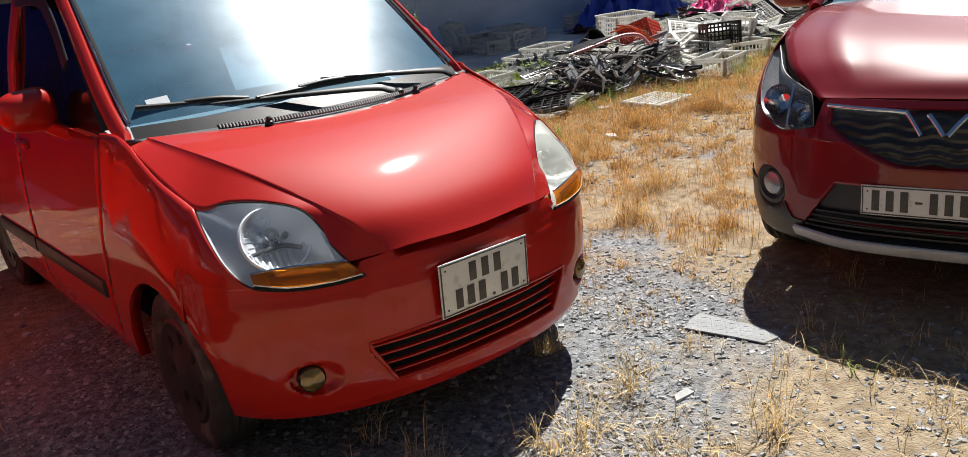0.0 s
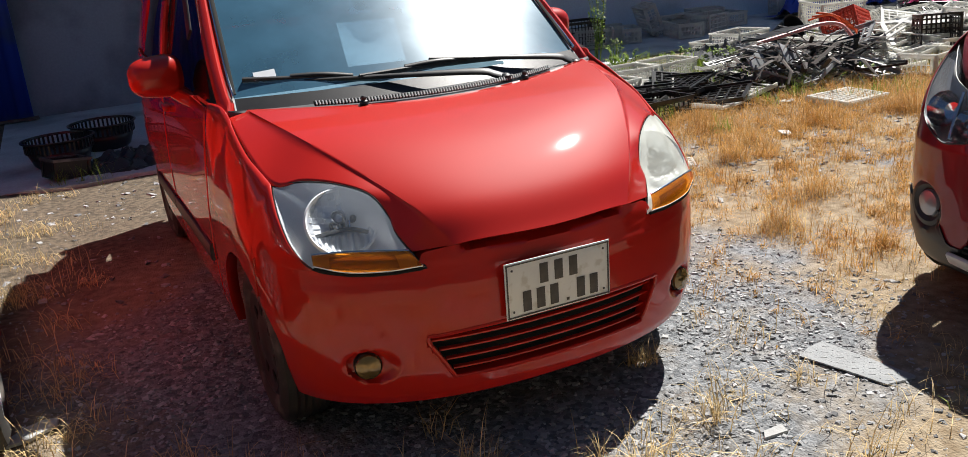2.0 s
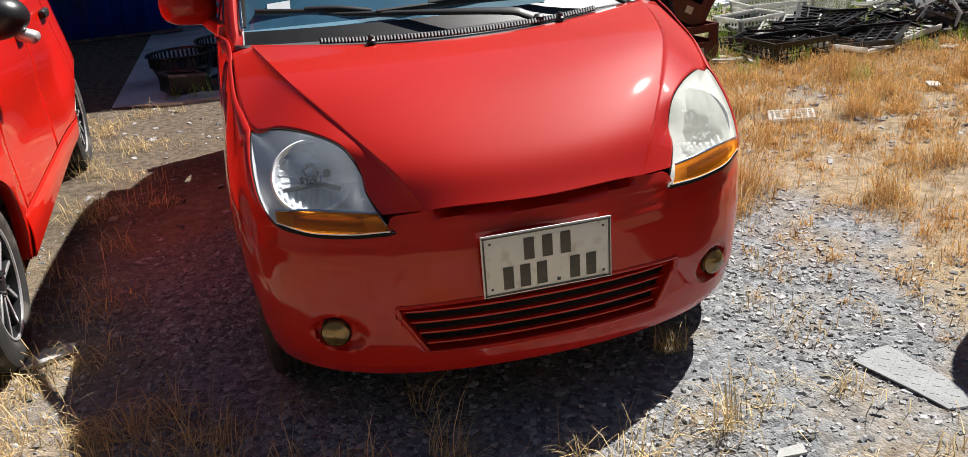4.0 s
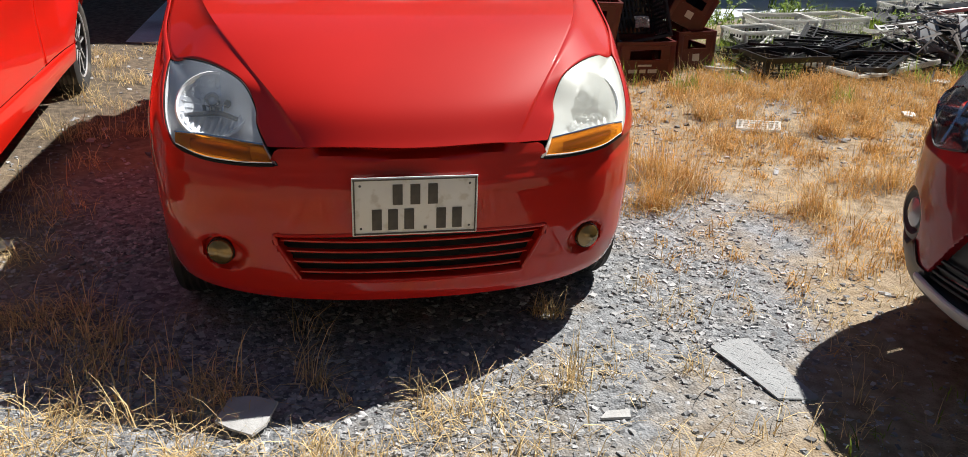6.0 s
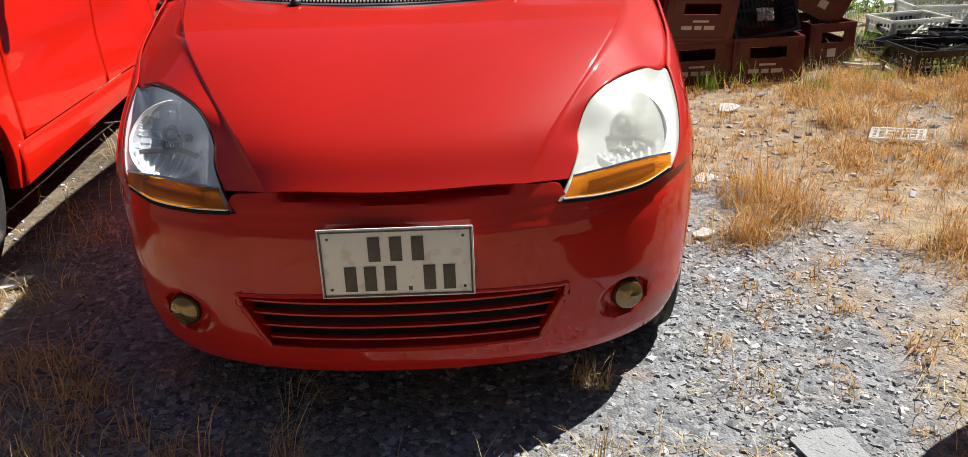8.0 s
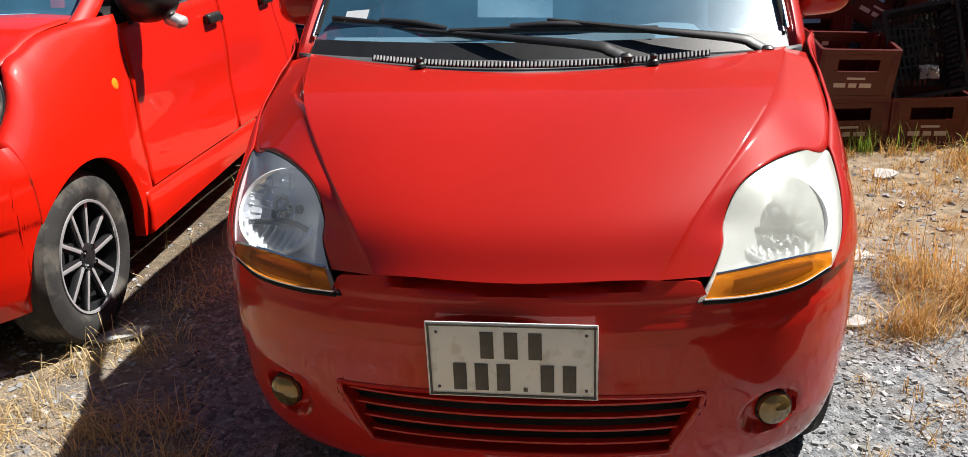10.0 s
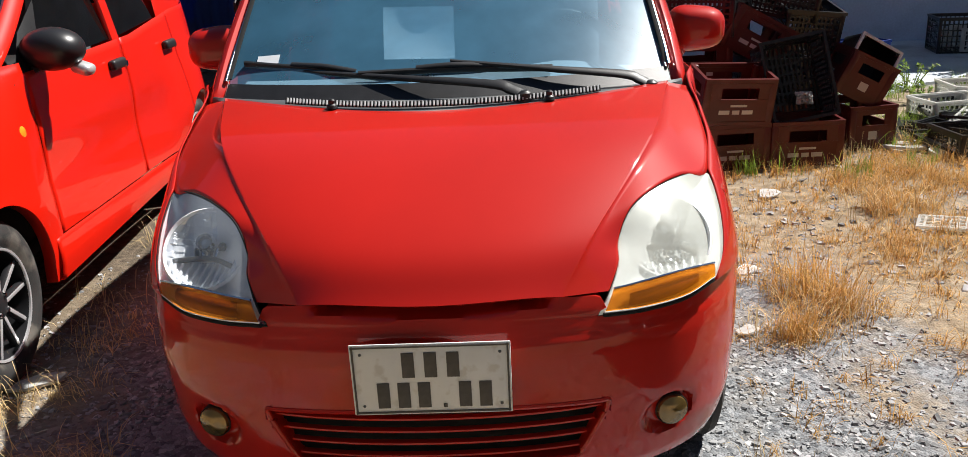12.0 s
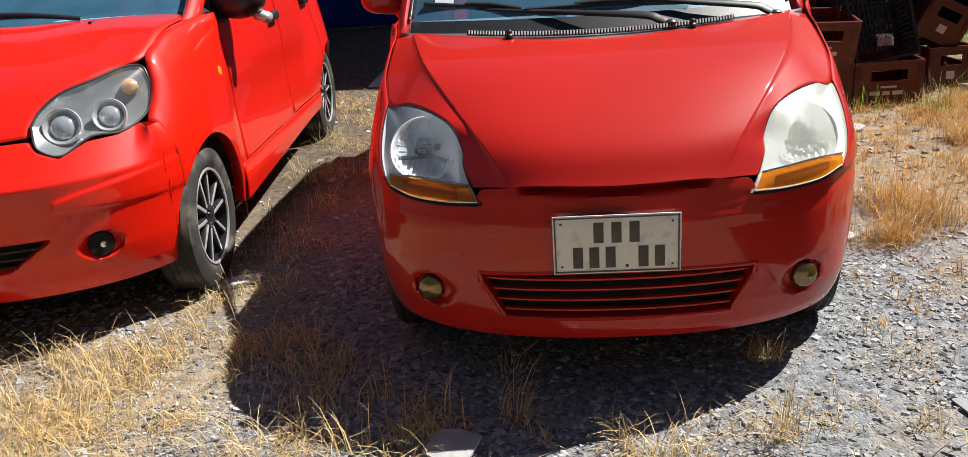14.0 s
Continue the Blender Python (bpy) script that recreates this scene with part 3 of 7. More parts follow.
    part("lower_edge", tube_bm([Vector((s * p.x, p.y, p.z)) + out * 0.009 for p in low], 0.0024, 6), LAMP_SILVER, lens, "pale lower edge of the lamp")
    part("lower_gasket", tube_bm([Vector((s * p.x, p.y, p.z - 0.006)) + out * 0.004 for p in low], 0.0052, 8), DARK, lens, "thick black gasket below the lamp")
    part("indicator_edge", tube_bm([Vector((s * p.x, p.y, p.z)) + out * 0.011 for p in high], 0.003, 6), CHROME, lens)


headlamp(-1)
headlamp(1)

# wings: between bonnet edge, lamp, bumper seam, wheel arch and front door
W_TOP = [(0.236, 0.617), (0.30, 0.664), (0.37, 0.730), (0.44, 0.792), (0.458, 0.806), (0.60, 0.866), (0.725, 0.911), (0.80, 0.934), (0.86, 0.951), (0.95, 0.974), (1.0, 0.985), (1.15, 0.98)]
W_TOPX = [(0.236, 0.622), (0.30, 0.654), (0.37, 0.662), (0.44, 0.655), (0.458, 0.649), (0.60, 0.674), (0.725, 0.677), (0.80, 0.676), (0.86, 0.672), (0.95, 0.676), (1.0, 0.690), (1.08, 0.704), (1.15, 0.708)]


def m_door_front(z):
    return lerp_table([(0.2, 1.16), (0.44, 1.12), (0.72, 1.03), (0.97, 0.99)], z) - 1.08


for s in (-1, 1):
    rows = []
    for y in side_columns(0.238, 1.08, M_ARCH[:1], 0.02):
        zb = 0.613 if y < 0.468 else m_low(y)
        zt = spline_table(W_TOP, y)
        xt = spline_table(W_TOPX, y)
        zb = min(zb, zt - 0.003)
        line = []
        for k in range(25):
            f = k / 24
            z = zb + (zt - zb) * f
            u = (y - 0.7) / 0.38
            yy = y + (m_door_front(z) * u if u > 0 else 0)
            f2 = max(0.0, (z - 0.60) / max(0.02, zt - 0.60))
            x = m_side(yy, z) if z < 0.6 else xt + (m_side(yy, z) / m_vert(z) - xt) * max(0, 1 - f2 ** 1.5) ** 0.72
            line.append(Vector((s * x, yy, z)))
        inner = line[0].copy()
        inner.x -= s * 0.035
        rows.append([inner] + line)
    thick(part("wing", grid_bm(rows), PAINT, main_car, "red front wing", angle=50), 0.004, 0)


def m_belt(y):
    return lerp_table([(0.9, 0.965), (2.0, 0.985), (2.9, 1.01), (3.6, 1.02)], y)


def door_slant(z):
    return 0.02 * math.sin((z - 0.2) * 3.5)


for s in (-1, 1):
    d1 = side_panel("front_door", main_car, PAINT, s, m_side, 1.086, 2.06, m_low, m_belt, (), 18, "red front door", (m_door_front, lambda z: 0.0))
    d2 = side_panel("rear_door", main_car, PAINT, s, m_side, 2.066, 2.86, m_low, m_belt, M_ARCH[1:], 18, "red rear door", (lambda z: 0.0, door_slant))
    side_panel("rear_quarter", main_car, PAINT, s, m_side, 2.866, 3.52, m_low, m_belt, M_ARCH[1:], 18, "", (door_slant, lambda z: 0.0))
    for door, ya, yb in ((d1, 1.17, 2.05), (d2, 2.075, 2.70)):
        pts = [(s * (m_side(y, 0.43) + 0.006), y, 0.435 - 0.03 * (y - 1.1) / 1.8) for y in np.linspace(ya, yb, 8)]
        swept("rubbing_strip", door, BLACK, pts, 0.032, 0.008, (s, 0, 0), "black rubbing strip", n=12)
    for door, y in ((d1, 1.93), (d2, 2.72)):
        part("door_handle", box_bm(0.03, 0.15, 0.028, 0.01, 3), PAINT, door, m=pose(s * (m_side(y, 0.86) + 0.012), y, 0.86))
    # window frames and dark side glass
    glass_pane("side_glass", d1, TINTED, [(s * 0.694, 0.99, 0.960), (s * 0.705, 2.0, 0.985), (s * 0.600, 1.99, 1.392), (s * 0.604, 1.50, 1.392)], (s * 0.01, 0, 0), label="dark tinted side window")
    glass_pane("side_glass", d2, TINTED, [(s * 0.705, 2.09, 0.985), (s * 0.700, 2.80, 1.01), (s * 0.595, 2.72, 1.385), (s * 0.600, 2.08, 1.385)], (s * 0.01, 0, 0), label="dark tinted side window")
    swept("door_pillar", d1, PAINT, [(s * 0.712, 2.045, 0.97), (s * 0.665, 2.045, 1.20), (s * 0.603, 2.04, 1.40)], 0.045, 0.014, (s, 0, 0.25))
    swept("rear_pillar", main_car, PAINT, [(s * 0.672, 3.06, 0.98), (s * 0.632, 3.02, 1.2), (s * 0.565, 2.90, 1.42)], lambda t: 0.18 - 0.08 * t, 0.02, (s, 0, 0.25))
    swept("wind_deflector", d1, BLACK, [(s * 0.682, 1.27, 1.18), (s * 0.655, 1.42, 1.31), (s * 0.632, 1.62, 1.392), (s * 0.628, 1.95, 1.395)], 0.026, 0.005, (s, 0, 0.3), "black window wind deflector")
    swept("roof_rail", main_car, PAINT, [(s * 0.595, 1.50, 1.425), (s * 0.60, 2.1, 1.455), (s * 0.59, 2.9, 1.43), (s * 0.57, 3.2, 1.39)], 0.035, 0.03, (s, 0, 1))
    swept("windscreen_pillar", main_car, PAINT, [(s * 0.655, 0.885, 0.938), (s * 0.656, 0.965, 0.998), (s * 0.645, 1.10, 1.105), (s * 0.616, 1.30, 1.262), (s * 0.582, 1.52, 1.425)], lambda t: 0.024 * min(1.0, 0.35 + 5 * t), 0.018, (s * 0.8, -0.5, 0.5), "red windscreen pillar")
    swept("windscreen_trim", main_car, CHROME, [(s * 0.631, 0.925, 0.998), (s * 0.624, 1.02, 1.070), (s * 0.596, 1.26, 1.255), (s * 0.564, 1.50, 1.432)], 0.004, 0.005, (s * 0.3, -0.7, 0.6), "bright windscreen edge strip")
    # door mirrors
    mm = pose(s * 0.802, 1.415, 1.041, 0, 0, s * -6)
    shell_rows = []
    for k in range(17):
        a = math.pi * k / 16
        row = []
        for j in range(28):
            b = j * math.tau / 28
            cx, cz = math.cos(b), math.sin(b)
            ex, ez = math.copysign(abs(cx) ** 0.62, cx), math.copysign(abs(cz) ** 0.68, cz)
            r = math.sin(a) ** 0.6
            row.append((s * 0.095 * ex * r * (1.0 if cx > 0 else 1.0), -0.075 * math.cos(a) * (1.0 if a < math.pi / 2 else 0.5), 0.074 * ez * r * (1 - 0.12 * ex)))
        shell_rows.append(row)
    bm = grid_bm(shell_rows, closed=True)
    bmesh.ops.remove_doubles(bm, verts=bm.verts, dist=1e-4)
    mirror = part("door_mirror", bm, PAINT, main_car, "red door mirror", mm)
    swept("mirror_arm", mirror, PAINT, [(-s * 0.04, 0.0, -0.045), (-s * 0.07, -0.05, -0.075), (-s * 0.095, -0.11, -0.095)], 0.024, 0.022, (s, 0, 0.3))
    part("mirror_glass", lathe_bm([(0.038, 0.058), (0.0385, 0.0001)], 24, "Y"), CHROME, mirror)

# windscreen, cowl and roof
# Pale colour stands in for sun on the fin tops.
FIN = material("pale_vent_fin", (0.46, 0.47, 0.47), 0.5, vary=0.15, scale=30)


def screen(x, t):
    """A point of the windscreen: half-width share x from -1 to 1, height share t."""
    hw = 0.632 + (0.560 - 0.632) * t
    px = x * hw
    yb = 0.762 + 0.33 * px * px
    yt = 1.47 + 0.16 * px * px
    return Vector((px, yb + (yt - yb) * t, 0.952 + 0.495 * t + 0.012 * math.sin(math.pi * t)))


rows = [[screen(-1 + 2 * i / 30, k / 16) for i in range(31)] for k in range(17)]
ws = part("windscreen", grid_bm(rows), WINDSCREEN, main_car, "dusty windscreen, sky blue put into its film")
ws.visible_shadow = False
border = [screen(-1, k / 12) for k in range(1, 13)] + [screen(-1 + 2 * k / 20, 1) for k in range(1, 21)] + [screen(1, 1 - k / 12) for k in range(1, 12)]
band = [[screen(-1 + 2 * i / 30, 0.066 * k / 3) + Vector((0, -0.004, 0.004)) for i in range(31)] for k in range(4)]
part("screen_band", grid_bm(band), BLACK, main_car, "black band along the foot of the windscreen")
border = [p + Vector((0, -0.007, 0.007)) for p in border]
swept("screen_seal", main_car, DARK, border, 0.007, 0.003, (0, -0.6, 0.8), n=60)
rows = []
for i in range(41):
    x = -0.66 + 1.32 * i / 40
    u = abs(x) / 0.6
    a = Vector((x, 0.628 + 0.20 * u ** 2, 0.944 + 0.012 * u * u))
    b = Vector((x, 0.775 + 0.33 * x * x, 0.956))
    rows.append([a + Vector((0, 0, -0.03)), a, a.lerp(b, 0.2) + Vector((0, 0, 0.006)), a.lerp(b, 0.6) + Vector((0, 0, 0.002)), b, b + Vector((0, 0.05, -0.02))])
cowl = thick(part("cowl", grid_bm(rows), TRIM, main_car, "weathered grey cowl panel below the windscreen"), 0.003)
for k in range(88):
    x = -0.415 + 0.83 * k / 87
    u = abs(x) / 0.6
    part("cowl_fin", box_bm(0.0046, 0.006, 0.015, 0.0008, 1), FIN, cowl, m=pose(x, 0.650 + 0.20 * u * u, 0.9625 + 0.012 * u * u, -40))
part("cowl_slot", grid_bm([[(x, 0.645 + 0.556 * x * x, 0.9540 + 0.033 * x * x), (x, 0.657 + 0.556 * x * x, 0.9680 + 0.033 * x * x)] for x in np.linspace(-0.422, 0.422, 31)]), DARK, cowl)
for s in (-1, 1):
    part("washer_nozzle", lathe_bm([(0, 0.015), (0.008, 0.013), (0.012, 0.008), (0.020, 0.009), (0.024, 0.006), (0.025, 0.0001)], 14, "Z"), BLACK, cowl, m=pose(s * 0.283, 0.678, 0.955))


def wiper(pivot, tip, bow, blade_from, blade_to):
    pv, tp = Vector(pivot), Vector(tip)
    arm = swept("wiper_arm", main_car, BLACK, [pv, pv.lerp(tp, 0.06) + Vector((0, 0, 0.014)), pv.lerp(tp, 0.14) + Vector((0, 0, 0.024)), pv.lerp(tp, 0.5) + Vector((0, bow, 0.024)), pv.lerp(tp, 1.0) + Vector((0, 0, 0.018))],
                lambda t: 0.015 if t < 0.45 else 0.015 - 0.020 * (t - 0.45), 0.007, (0, -0.5, 0.8), "black wiper arm")
    part("wiper_pivot", lathe_bm([(-0.02, 0.02), (0.008, 0.018), (0.014, 0.010), (0.014, 0.0001)], 16, "Z"), BLACK, arm, m=Matrix.Translation(pv))
    a, b = Vector(blade_from), Vector(blade_to)
    blade = swept("wiper_blade", arm, BLACK, [a, a.lerp(b, 0.5) + Vector((0, -0.003, 0.005)), b], 0.006, 0.010, (0, -0.5, 0.8), "black wiper blade")
    swept("blade_bridge", arm, BLACK, [a.lerp(b, 0.3) + Vector((0, 0, 0.012)), a.lerp(b, 0.5) + Vector((0, -0.004, 0.018)), a.lerp(b, 0.7) + Vector((0, 0, 0.012))], 0.008, 0.006, (0, -0.5, 0.8))


wiper((0.22, 0.690, 0.965), (-0.40, 0.91, 1.0), -0.01, (-0.585, 0.975, 1.040), (-0.10, 0.835, 0.992))
wiper((0.565, 0.815, 0.958), (0.02, 0.86, 1.02), -0.02, (-0.235, 0.845, 1.015), (0.30, 0.845, 1.012))

rows = []
for i in range(25):
    u = i / 24
    y = 1.46 + 1.86 * u
    zc = 1.447 + 0.06 * math.sin(math.pi * min(1, u * 1.15 + 0.05)) - 0.05 * max(0, u - 0.75) * 4
    rows.append([Vector((x * (0.60 - 0.03 * u), y + 0.16 * (1 - u) * (x * 0.56) ** 2, zc - 0.03 * x * x)) for x in np.linspace(-1, 1, 17)])
thick(part("roof", grid_bm(rows), PAINT, main_car, "red roof"), 0.01)
# tail
rows = []
for k in range(15):
    z = 0.24 + 0.82 * k / 14
    rows.append([Vector((x * 0.60 * m_vert(z), 3.555 - 0.10 * abs(x) ** 3 - 0.06 * max(0, z - 0.7), z)) for x in np.linspace(-1, 1, 15)])
part("tailgate", grid_bm(rows), PAINT, main_car)
glass_pane("rear_window", main_car, TINTED, [(-0.60, 3.50, 1.06), (0.60, 3.50, 1.06), (0.54, 3.30, 1.40), (-0.54, 3.30, 1.40)], (0, 0.02, 0))
for s in (-1, 1):
    part("tail_lamp", box_bm(0.12, 0.08, 0.26, 0.03, 3), material("tail_lamp_red", (0.3, 0.01, 0.01), 0.2, coat=1), main_car, m=pose(s * 0.58, 3.50, 0.90))
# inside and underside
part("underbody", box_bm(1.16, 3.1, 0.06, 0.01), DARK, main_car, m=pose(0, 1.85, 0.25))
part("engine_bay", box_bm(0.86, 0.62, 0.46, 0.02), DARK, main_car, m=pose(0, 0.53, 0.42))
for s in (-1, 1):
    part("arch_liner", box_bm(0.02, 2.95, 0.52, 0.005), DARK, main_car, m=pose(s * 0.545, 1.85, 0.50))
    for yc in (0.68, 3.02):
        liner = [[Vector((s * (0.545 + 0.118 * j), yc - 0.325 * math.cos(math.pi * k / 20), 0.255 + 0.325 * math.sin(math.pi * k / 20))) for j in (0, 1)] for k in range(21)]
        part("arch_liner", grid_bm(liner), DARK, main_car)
rows = []
for i in range(21):
    x = -0.64 + 1.28 * i / 20
    rows.append([(x, 0.80 + 0.3 * x * x, 0.935), (x, 0.95 + 0.2 * x * x, 0.945), (x, 1.12 + 0.1 * x * x, 0.962 + 0.03 * math.exp(-((x - 0.33) / 0.15) ** 2)), (x, 1.22, 0.93), (x, 1.24, 0.70), (x, 1.15, 0.45)])
part("dashboard", grid_bm(rows), DASH, main_car, "grey dashboard")
rim_pts = [(0.34 + 0.18 * math.cos(a), 1.36 - 0.07 * math.sin(a), 0.955 + 0.165 * math.sin(a)) for a in np.linspace(0, math.tau, 33)[:-1]]
steer = part("steering_wheel", tube_bm(rim_pts, 0.014, 8, True), BLACK, main_car, "black steering wheel")
for a in (0, 120, 240):
    e = (0.34 + 0.17 * math.cos(radians(a + 90)), 1.36 - 0.065 * math.sin(radians(a + 90)), 0.955 + 0.155 * math.sin(radians(a + 90)))
    part("wheel_spoke", tube_bm([(0.34, 1.345, 0.955), e], 0.014, 6), BLACK, steer)
for s in (-1, 1):
    seat = part("front_seat", box_bm(0.46, 0.46, 0.16, 0.05, 3), SEAT, main_car, "grey cloth front seat", pose(s * 0.33, 1.85, 0.52))
    part("backrest", box_bm(0.44, 0.14, 0.58, 0.05, 3), SEAT, seat, m=pose(0, 0.27, 0.32, -14))
    part("headrest", box_bm(0.25, 0.09, 0.17, 0.04, 3), SEAT, seat, m=pose(0, 0.36, 0.70, -10))
part("rear_bench", box_bm(1.1, 0.2, 0.6, 0.05, 3), SEAT, main_car, m=pose(0, 2.75, 0.72, -14))
part("cabin_mirror", box_bm(0.22, 0.03, 0.06, 0.015, 3), BLACK, main_car, m=pose(0, 1.42, 1.36))
for s in (-1, 1):
    part("sun_visor", box_bm(0.34, 0.14, 0.015, 0.006, 2), DASH, main_car, m=pose(s * 0.3, 1.56, 1.40, 20))
# sheet of paper behind the screen, and a sticker on it
glass_pane("paper_sheet", main_car, PAPER, [(-0.195, 1.085, 1.022), (0.020, 1.075, 1.018), (0.018, 1.150, 1.165), (-0.196, 1.158, 1.170)], (0, 0.01, 0), label="sheet of paper behind the windscreen").visible_shadow = True
st = [screen(-0.885, 0.150), screen(-0.775, 0.160), screen(-0.775, 0.205), screen(-0.885, 0.195)]
part("sticker", grid_bm([[st[0] + Vector((0, -0.003, 0.003)), st[1] + Vector((0, -0.003, 0.003))], [st[3] + Vector((0, -0.003, 0.003)), st[2] + Vector((0, -0.003, 0.003))]]), PAPER, main_car, "small white windscreen sticker")
four_wheels(main_car, 0.635, (0.68, 3.02), 0.262)


# ---- the bright red car beside it ----
RED_AT = pose(-2.22, 0.33, 0.03, 0, 0, 3.6)
red_car = thing("hatchback_car", RED_AT, "bright red small car with black and silver alloy wheels", "car", "parked cars")
b_width, b_front = plan_shape(0.812, 2.4, 2.8, 0.0, 0.8)
B_ARCH = [(0.675, 0.262, 0.314), (3.00, 0.262, 0.314)]
b_low = arch_line(lambda y: lerp_table([(0, 0.20), (0.3, 0.19), (1.0, 0.20), (3.4, 0.24)], y), B_ARCH)


def b_vert(z):
    return lerp_table([(0.18, 0.97), (0.3, 0.99), (0.5, 1.0), (0.7, 0.985), (0.95, 0.95), (1.05, 0.93)], z)


def b_side(y, z):
    waist = 0.022 * math.exp(-((z - 0.55) / 0.16) ** 2) * smooth01((y - 0.95) / 0.2) * smooth01((2.7 - y) / 0.2)
    flare = 0.042 * math.exp(-((y - 2.92) / 0.36) ** 2) * math.exp(-((z - 0.50) / 0.26) ** 2)
    return (b_width(y) * b_vert(z) - waist + flare) * (1 - 0.25 * max(0, (y - 2.98) / 0.55) ** 2.5)


B_LAMP = [(0.372, 0.232, 0.742), (0.409, 0.170, 0.680), (0.481, 0.176, 0.652), (0.552, 0.255, 0.692), (0.631, 0.325, 0.690), (0.683, 0.430, 0.727),
          (0.686, 0.50, 0.800), (0.655, 0.535, 0.868), (0.600, 0.500, 0.876), (0.524, 0.417, 0.852), (0.442, 0.345, 0.827), (0.392, 0.285, 0.786)]


def b_top(x, y):
    return lerp_table([(0, 0.700), (0.30, 0.700), (0.38, 0.700), (0.41, 0.672), (0.48, 0.645), (0.55, 0.680), (0.63, 0.682), (0.685, 0.702), (0.72, 0.69)], x)


def b_depth(z, x):
    return lerp_table([(0.18, 0.05), (0.25, 0.015), (0.33, 0.0), (0.58, 0.0), (0.72, 0.15)], z) * (1 - smooth01((x - 0.665) / 0.09) if z > 0.5 else 1.0)


def b_recess(x, z):
    ax = abs(x)
    mouth = min((z - 0.31) / 0.015, (0.405 - z) / 0.015, (0.30 + (z - 0.31) * 1.5 - ax) / 0.02)
    upper = min((z - 0.60) / 0.015, (0.68 - z) / 0.015, (0.30 - ax) / 0.02)
    fog = (1 - math.hypot((ax - 0.563) / 0.062, (z - 0.35) / 0.050)) / 0.2
    plate = min((ax - 0.455) / 0.012, (z - 0.485 + (ax - 0.46) * 0.10) / 0.010, (0.520 + 0.05 * ((ax - 0.455) / 0.27) ** 0.6 - z) / 0.010) if ax > 0.456 else -1
    return 0.06 * smooth01(mouth) + 0.05 * smooth01(upper) + 0.03 * smooth01(fog) - 0.010 * smooth01(plate)


BW_TOP = [(0.405, 0.700), (0.44, 0.733), (0.50, 0.800), (0.56, 0.897), (0.65, 0.932), (0.75, 0.962), (0.95, 0.980), (1.2, 0.985)]
BW_TOPX = [(0.405, 0.690), (0.44, 0.688), (0.50, 0.690), (0.56, 0.662), (0.65, 0.668), (0.75, 0.675), (0.95, 0.715), (1.085, 0.768), (1.2, 0.770)]


def b_pinch(x, y, z):
    """Draws the ends of the bumper in to meet the shoulder of the wing."""
    if z < 0.58 or y < 0.2:
        return x
    zt, xt = spline_table(BW_TOP, max(y, 0.405)), spline_table(BW_TOPX, max(y, 0.405))
    f = min(1.0, (z - 0.58) / (zt - 0.58))
    goal = xt + (x - xt) * max(0.0, 1 - f ** 1.7) ** 0.68 + 0.003
    return x + (min(x, goal) - x) * smooth01((y - 0.2) / 0.2)


nose("front_bumper", red_car, PAINT_BRIGHT, 0.8085, 2.4, 2.8, 0.0, 0.8, 0.435, b_low, b_top, b_depth, b_vert, b_recess, 221, 70, "bright red front bumper", pinch=b_pinch)
for z0, z1, lim in ((0.30, 0.42, 0.45), (0.58, 0.70, 0.32)):
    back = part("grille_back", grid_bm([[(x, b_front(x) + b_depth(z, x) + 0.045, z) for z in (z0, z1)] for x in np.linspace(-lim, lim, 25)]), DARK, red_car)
    for k in range(4):
        z = z0 + 0.02 + (z1 - z0 - 0.04) * k / 3
        swept("grille_bar", red_car, BLACK, [(x, b_front(x) + b_depth(z, x) + 0.03, z) for x in np.linspace(-lim + 0.06, lim - 0.06, 13)], 0.004, 0.004, (0, 0, 1), n=25)
for s in (-1, 1):
    fog = part("fog_recess", lathe_bm([(0.016, 0.044), (0.010, 0.040), (0.012, 0.0001)], 24, "Y"), DARK, red_car, "empty black fog lamp opening", pose(s * 0.563, 0.142, 0.35, 0, 0, s * 36))
    part("fog_bolt", lathe_bm([(0.02, 0.012), (0.004, 0.011), (0.002, 0.005), (0.002, 0.0001)], 12, "Y"), CHROME, fog, "bare metal bolt in the fog lamp opening", pose(s * 0.005, 0, 0))


